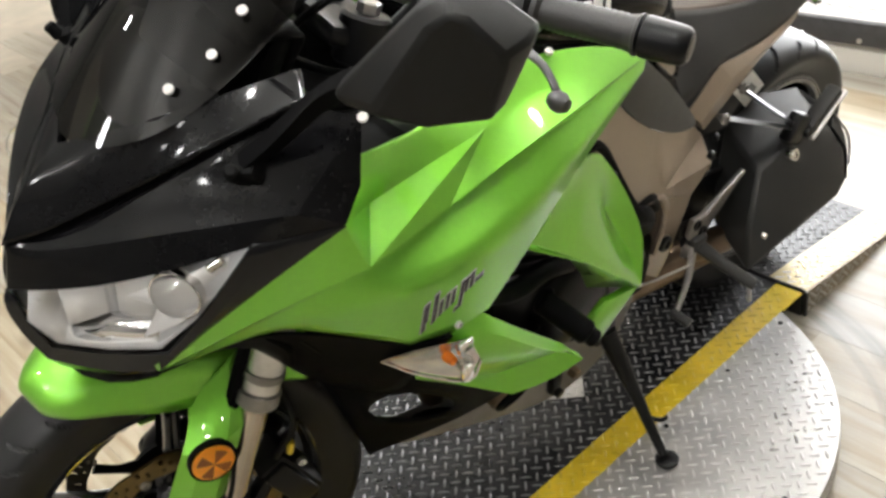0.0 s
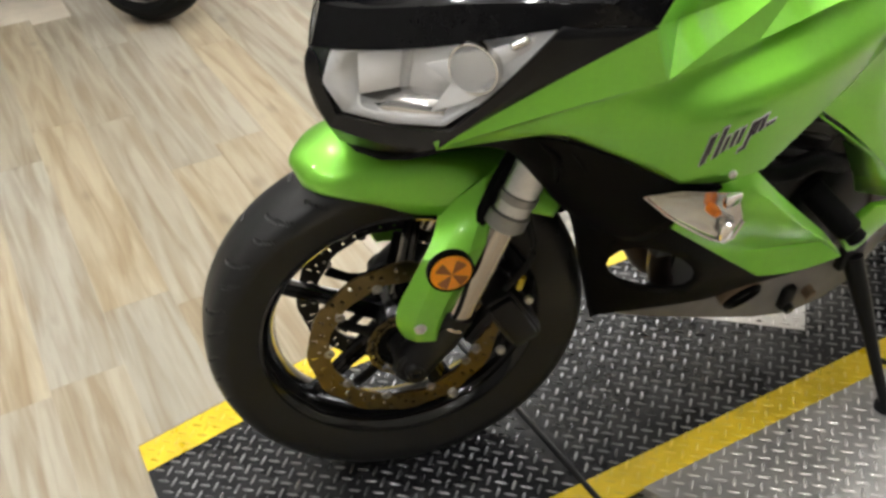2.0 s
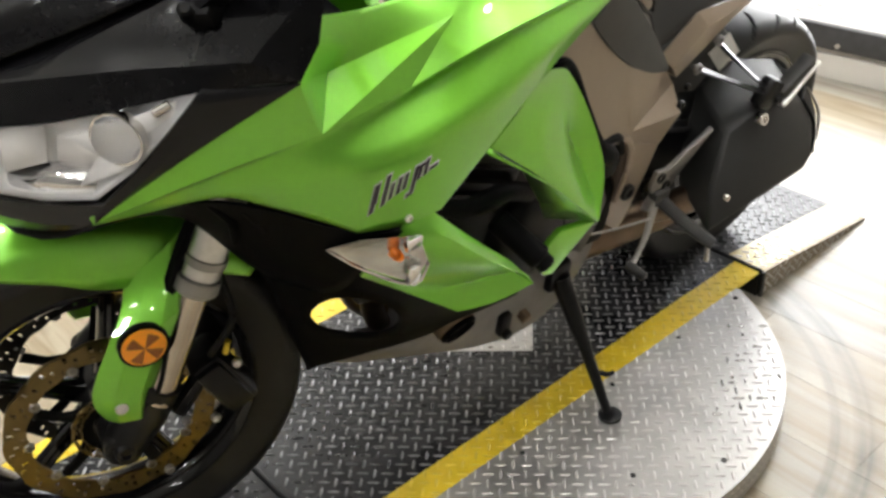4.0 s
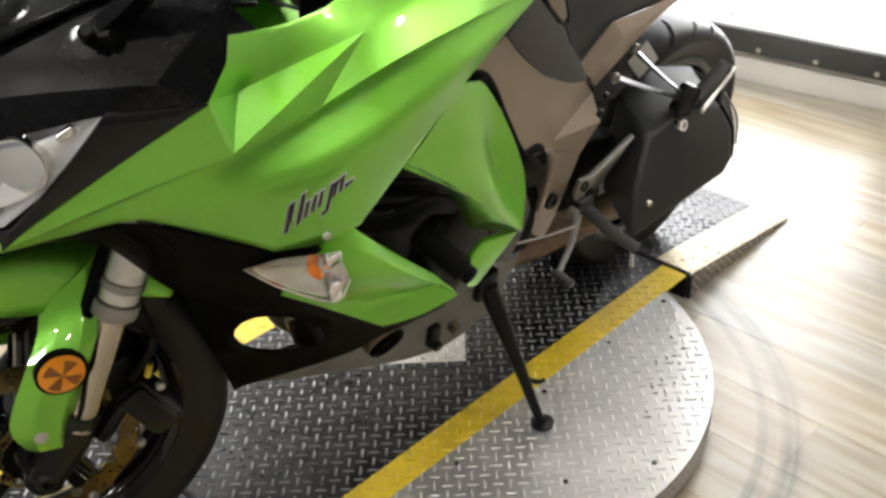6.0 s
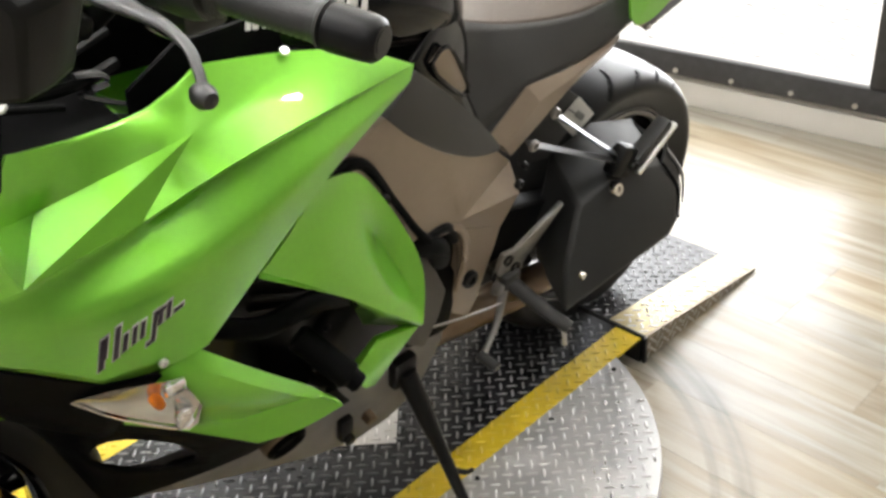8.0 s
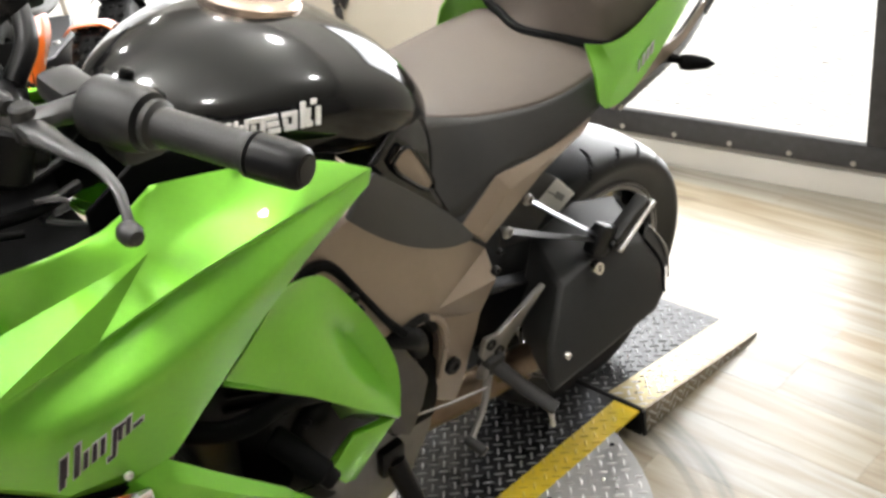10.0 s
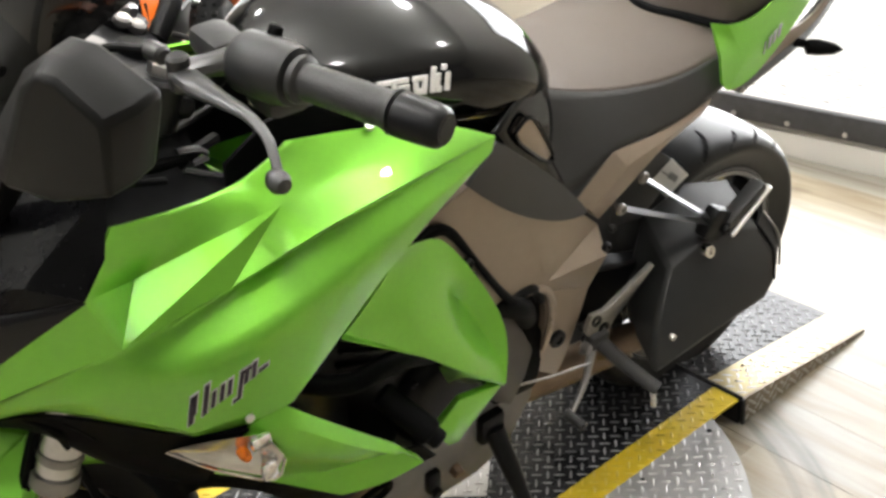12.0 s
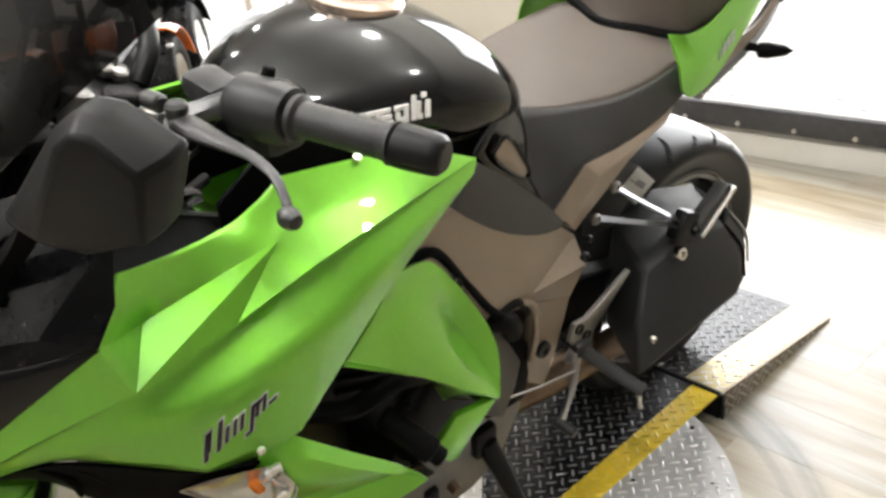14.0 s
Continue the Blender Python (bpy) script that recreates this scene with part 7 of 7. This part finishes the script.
part("shock_absorber", merged(rod((0.99, 0.0, 0.44), (1.06, 0, 0.68), 0.025, 16, 0.004), tube([(0.995 + 0.0018 * i + 0.0, 0.036 * math.cos(i * 0.9), 0.455 + 0.0055 * i + 0.01 * math.sin(i * 0.9)) for i in range(36)], 0.005, 6, 2)), DARKMETAL, bike)
for s in (-1, 1):
    hz_ = part("passenger_hanger", merged(tube([(0.985, s * 0.196, 0.655), (1.08, s * 0.21, 0.605), (1.185, s * 0.22, 0.55)], [0.013, 0.011, 0.012], 4, 3, 0.4), tube([(1.035, s * 0.19, 0.69), (1.11, s * 0.205, 0.625), (1.19, s * 0.22, 0.558)], [0.013, 0.010, 0.011], 4, 3, 0.4)), HANGERGREY, bike, "grey alloy passenger foot-rest hanger")
    part("hanger_knuckle", merged(box((1.20, s * 0.225, 0.545), (0.05, 0.03, 0.06), 0.01, pose(0, 0, 0, 0, 30, 0)), bolt((1.215, s * 0.24, 0.535), 0.009, 0.008, (0, s, 0))), DARKMETAL, hz_)
    part("passenger_peg", merged(box((1.26, s * 0.235, 0.565), (0.095, 0.03, 0.022), 0.007, pose(0, 0, 0, 0, -33, 0))), GRIP, hz_, "folded rubber passenger peg")
    part("peg_plate", box((1.268, s * 0.247, 0.552), (0.11, 0.014, 0.010), 0.004, pose(0, 0, 0, 0, -38, 0)), ALLOY, hz_)
    each("hanger_bolt", (bolt((0.985, s * 0.203, 0.655), 0.010, 0.006, (0, s, 0)), bolt((1.035, s * 0.197, 0.69), 0.010, 0.006, (0, s, 0))), GREYALLOY, hz_)
    so = ((1.022, 0.287, 0.342), (1.295, 0.296, 0.378), (1.318, 0.292, 0.402), (1.325, 0.272, 0.455), (1.302, 0.245, 0.503), (1.2, 0.228, 0.528), (1.1, 0.225, 0.495), (1.04, 0.262, 0.42))
    ring = lambda f, c: [(x + (1.17 - x) * c + 0.05 * f, s * (y - 0.115 * f), z + (0.43 - z) * c + 0.02 * f) for x, y, z in so]
    sil = part("silencer", loft([[(x, y + s * 0.006, z) for x, y, z in ring(0.0, 0.05)], ring(0.0, 0.0), ring(0.5, 0.0), ring(1.0, 0.0)]), CANBLACK, bike, "matt black boxy silencer", bevel=0.008)
    edge = [(x, y * s, z) for x, y, z in so[1:5]]
    lip = [(x + 0.03, s * (y - 0.012), z + 0.012) for x, y, z in so[1:5]]
    part("silencer_end", grid([edge, lip, [(x + 0.045, s * (y - 0.1), z + 0.02) for x, y, z in so[1:5]]], [(0, 1), (1, 0.9), (2, 1)], folds=((0, 1), (3, 1))), CANBLACK, sil, sub=1, thick=0.006)
    # a thin lighter line along the end cap's outer edge
    part("end_trim", tube(lip[1:], [0.002, 0.0032, 0.002], 6, 4), GREYALLOY, sil, "light grey edge of the end cap")
    part("end_seam", tube([(x + 0.002, y + s * 0.001, z + 0.001) for x, y, z in edge[1:]], 0.003, 6, 4), BLACK, sil)
    each("silencer_bolt", (bolt((1.165, s * 0.243, 0.512), 0.013, 0.014, (0, s, 0.4)), bolt((1.06, s * 0.282, 0.405), 0.007, 0.008, (0, s, 0))), CHROME, sil)
    part("silencer_pipe", tube([(1.03, s * 0.15, 0.30), (1.07, s * 0.2, 0.34), (1.12, s * 0.24, 0.40)], 0.028, 12, 4), EXHAUST, sil)
part("tail_pipe_link", tube([(0.95, -0.2, 0.40), (1.0, -0.17, 0.38), (1.06, -0.16, 0.36)], 0.015, 8, 4), DARKMETAL, bike)


# ---------- second motorcycle and what stands behind ----------
def simple_bike(name, label, m, paint, steer=0.0):
    b = thing(name, label, "motorcycle", m)
    turn = pose(0, 0, 0, 0, 0, steer)
    for nm, x, w in (("front_wheel", 0.0, 0.075), ("rear_wheel", 1.4, 0.09)):
        c = (turn if x == 0 else Matrix()) @ Matrix.Translation((x, 0, 0.305))
        wh = part(nm, moved(rim_mesh(0.222, w * 0.8), c), CHROME, b, "chromed rim")
        part("tyre", moved(lathe([(0.222, -w * 0.8), (0.25, -w), (0.28, -w * 0.85), (0.3, -w * 0.4), (0.304, 0), (0.3, w * 0.4), (0.28, w * 0.85), (0.25, w), (0.222, w * 0.8)], 64), c), RUBBER, wh)
        part("hub", moved(lathe([(0.012, -0.06), (0.03, -0.06), (0.035, -0.04), (0.025, 0), (0.035, 0.04), (0.03, 0.06), (0.012, 0.06)], 24), c), ALLOY, wh)
        wires = [rod((0.03 * math.cos(a + k), y, 0.03 * math.sin(a + k)), (0.208 * math.cos(a), y * 0.2, 0.208 * math.sin(a)), 0.0022, 6) for a, k, y in [(2 * math.pi * n / 36, 0.9 if n % 2 else -0.9, 0.04 if n % 4 < 2 else -0.04) for n in range(36)]]
        part("wire_spokes", moved(merged(*wires), c), CHROME, wh, "thin chromed wire spokes")
    part("fender", moved(grid([[(0.33 * math.cos(a), u * 0.09, 0.305 + 0.33 * math.sin(a) - 0.03 * abs(u)) for u in (-1, -0.5, 0, 0.5, 1)] for a in [radians(128 - 13 * k) for k in range(9)]]), turn), paint, b, sub=1, thick=0.004)
    for s in (-1, 1):
        part("fork_leg", rod(turn @ Vector((0.0, s * 0.1, 0.3)), (0.28, s * 0.1, 0.95), 0.024, 14), DARKMETAL, b)
        part("side_panel", grid([[(0.12, s * 0.2, 0.95), (0.35, s * 0.24, 0.98), (0.62, s * 0.2, 0.9)], [(0.2, s * 0.24, 0.75), (0.4, s * 0.27, 0.72), (0.62, s * 0.24, 0.7)], [(0.36, s * 0.22, 0.5), (0.5, s * 0.24, 0.42), (0.66, s * 0.22, 0.4)]], [(0, 1), (2, 1)]), paint, b, sub=2, thick=0.004)
        part("swing_arm", box((1.15, s * 0.12, 0.34), (0.55, 0.03, 0.06), 0.01), DARKMETAL, b)
    part("engine", box((0.62, 0, 0.5), (0.45, 0.34, 0.4), 0.05), DARKMETAL, b)
    part("fuel_tank", loft([[(x, -w, z), (x, -w * 0.9, z + h * 0.7), (x, 0, z + h), (x, w * 0.9, z + h * 0.7), (x, w, z)] for x, w, z, h in ((0.35, 0.12, 0.85, 0.12), (0.5, 0.19, 0.82, 0.22), (0.7, 0.17, 0.8, 0.2), (0.9, 0.09, 0.78, 0.06))]), paint, b, sub=2)
    part("seat", loft([[(x, -w, z), (x, -w * 0.8, z + 0.07), (x, w * 0.8, z + 0.07), (x, w, z)] for x, w, z in ((0.85, 0.1, 0.76), (1.1, 0.15, 0.75), (1.3, 0.13, 0.82), (1.65, 0.07, 0.92))]), SEATSIDE, b, sub=2)
    part("nose", loft([[(x, -w, z), (x, -w * 0.8, z + h), (x, w * 0.8, z + h), (x, w, z)] for x, w, z, h in ((-0.1, 0.06, 0.78, 0.08), (0.0, 0.16, 0.74, 0.22), (0.2, 0.22, 0.78, 0.25))]), SATINBLACK, b, sub=2)
    part("handlebar", tube([(0.36, -0.38, 1.03), (0.3, -0.15, 1.05), (0.3, 0.15, 1.05), (0.36, 0.38, 1.03)], 0.014, 10, 6), DARKMETAL, b)
    part("side_stand", tube([(0.75, -0.12, 0.35), (0.8, -0.25, 0.02)], 0.012, 8, 1), DARKMETAL, b)
    return b


def quad_bike(m):
    """A small four-wheeled bike; its front looks along -x."""
    q = thing("quad_bike", "small orange and black quad bike parked before the window", "quad bike", m)
    for x in (0.0, 0.55):
        for sd in (-1, 1):
            c = Matrix.Translation((x, sd * 0.3, 0.2))
            w = 0.075
            wh = part("wheel", moved(lathe([(0.09, sd * 0.055), (0.097, sd * 0.07), (0.088, sd * 0.062), (0.06, sd * 0.03), (0.03, sd * 0.04), (0.0001, sd * 0.042)], 32), c), ALLOY, q, "bright wheel rim")
            ring = [(0.095, -w * 0.8), (0.12, -w), (0.165, -w), (0.19, -w * 0.7), (0.198, -w * 0.3), (0.2, 0), (0.198, w * 0.3), (0.19, w * 0.7), (0.165, w), (0.12, w), (0.095, w * 0.8)]
            part("tyre", moved(lathe(ring, 64), c), RUBBER, wh, "fat black tyre")
            kn = [moved(box((0.2 * math.cos(a), y, 0.2 * math.sin(a)), (0.012, 0.022, 0.022), 0.002, Matrix.Rotation(-a, 4, "Y"), 1), c) for n in range(22) for a in [2 * math.pi * (n + (0.5 if k_ else 0)) / 22 for k_ in (0,)] for y in (-0.045, 0.0, 0.045)]
            tk = part("tyre_knobs", merged(*kn), RUBBER, wh)
            tk["kind"] = "stuff"
            arch = [[(x + 0.235 * math.cos(a), sd * (0.3 + u), 0.2 + 0.235 * math.sin(a) - (0.03 if abs(u) > 0.08 else 0)) for u in (-0.1, -0.07, 0.0, 0.07, 0.1)] for a in [radians(102 - 11 * k) for k in range(9)]]
            part("fender", grid(arch), ORANGE if x == 0 else BLACK, q, "plastic mudguard", sub=2, thick=0.005)
            part("suspension_arm", tube([(x, sd * 0.24, 0.2), (x + 0.02, sd * 0.12, 0.24), (x + 0.04, sd * 0.08, 0.25)], 0.014, 8, 3), DARKMETAL, q)
    part("chassis", loft([[(x, -w, z), (x, w, z), (x, w, z + 0.12), (x, -w, z + 0.12)] for x, w, z in ((-0.1, 0.06, 0.2), (0.1, 0.1, 0.17), (0.45, 0.1, 0.17), (0.65, 0.06, 0.22))]), DARKMETAL, q, bevel=0.01)
    part("seat", loft([[(x, -w, z), (x, -w * 0.8, z + 0.06), (x, w * 0.8, z + 0.06), (x, w, z)] for x, w, z in ((0.2, 0.07, 0.42), (0.4, 0.1, 0.4), (0.65, 0.08, 0.44))]), SEATSIDE, q, sub=2)
    for sd in (-1, 1):
        part("nose_panel", grid([[(-0.17, sd * 0.07, 0.50), (-0.05, sd * 0.11, 0.50), (0.12, sd * 0.11, 0.47)], [(-0.2, sd * 0.075, 0.42), (-0.16, sd * 0.12, 0.42), (0.1, sd * 0.13, 0.40)], [(-0.2, sd * 0.05, 0.25), (-0.17, sd * 0.085, 0.25), (-0.08, sd * 0.1, 0.3)], [(-0.17, sd * 0.03, 0.13), (-0.15, sd * 0.055, 0.13), (-0.1, sd * 0.07, 0.2)]], [(0, 1), (3, 1)]), ORANGE, q, "orange nose panel", sub=1, thick=0.005)
    part("grille", plate([(-0.06, 0.14), (0.06, 0.14), (0.09, 0.44), (-0.09, 0.44)], -0.005, 0.005, 0.003), BLACK, q).matrix_local = pose(-0.175, 0, 0, 0, 0, 90)
    part("front_bumper", tube([(-0.2, -0.1, 0.2), (-0.26, -0.06, 0.3), (-0.26, 0.06, 0.3), (-0.2, 0.1, 0.2)], 0.011, 8, 5), DARKMETAL, q)
    part("handlebar", merged(tube([(0.2, -0.3, 0.66), (0.12, -0.12, 0.67), (0.12, 0.12, 0.67), (0.2, 0.3, 0.66)], 0.012, 8, 5), rod((0.06, 0, 0.45), (0.12, 0, 0.67), 0.018, 10)), DARKMETAL, q)
    return q


quad_bike(pose(1.49, 3.06, FLOOR, 0, 0, 52))
simple_bike("parked_motorcycle", "black motorcycle with wire-spoked chrome wheels parked on the plank floor", pose(0.19, 2.80, FLOOR, 6, 0, 125), GLOSSBLACK)

# ---------- floor planks ----------
FT = Matrix.Rotation(radians(FLOOR_TURN), 4, "Z")
pl = bmesh.new()
pl = box((0, 0, 0), (PLANK_L - 0.0003, PLANK_W - 0.0004, 0.006), 0.0003, seg=1)
bmesh.ops.recalc_face_normals(pl, faces=pl.faces)
pme = bpy.data.meshes.new("plank")
pl.to_mesh(pme)
pme.materials.append(PLANK)
rng = random.Random(5)
count = 0
far_v, far_f = [], []
for j in range(-40, 41):
    shift = rng.random() * PLANK_L
    for i in range(-7, 8):
        c = FT @ Vector((i * PLANK_L + shift, j * PLANK_W, 0))
        if not (-3.6 < c.x < 3.0 and -3.4 < c.y < 5.4):
            continue
        near = -1.4 < c.x < 2.75 and -1.3 < c.y < 3.4
        if near and count < 300:
            ob = new("plank", pme)
            ob.parent = floor
            ob.matrix_local = Matrix.Translation((c.x, c.y, FLOOR - 0.003)) @ FT
            count += 1
        else:
            n0 = len(far_v)
            for u, v in ((-0.5, -0.5), (0.5, -0.5), (0.5, 0.5), (-0.5, 0.5)):
                p = FT @ Vector((u * (PLANK_L - 0.0009), v * (PLANK_W - 0.0009), 0))
                far_v.append((c.x + p.x, c.y + p.y, FLOOR))
            far_f.append((n0, n0 + 1, n0 + 2, n0 + 3))
fm = bpy.data.meshes.new("far_planks")
fm.from_pydata(far_v, [], far_f)
fm.materials.append(mat("far_vinyl_plank", (0.40, 0.355, 0.285), 0.38, 0, 0, 0.3, 9, 0.06, 60, 0.25))
fo = new("far_planks", fm)
fo.parent = floor
fo["kind"] = "stuff"
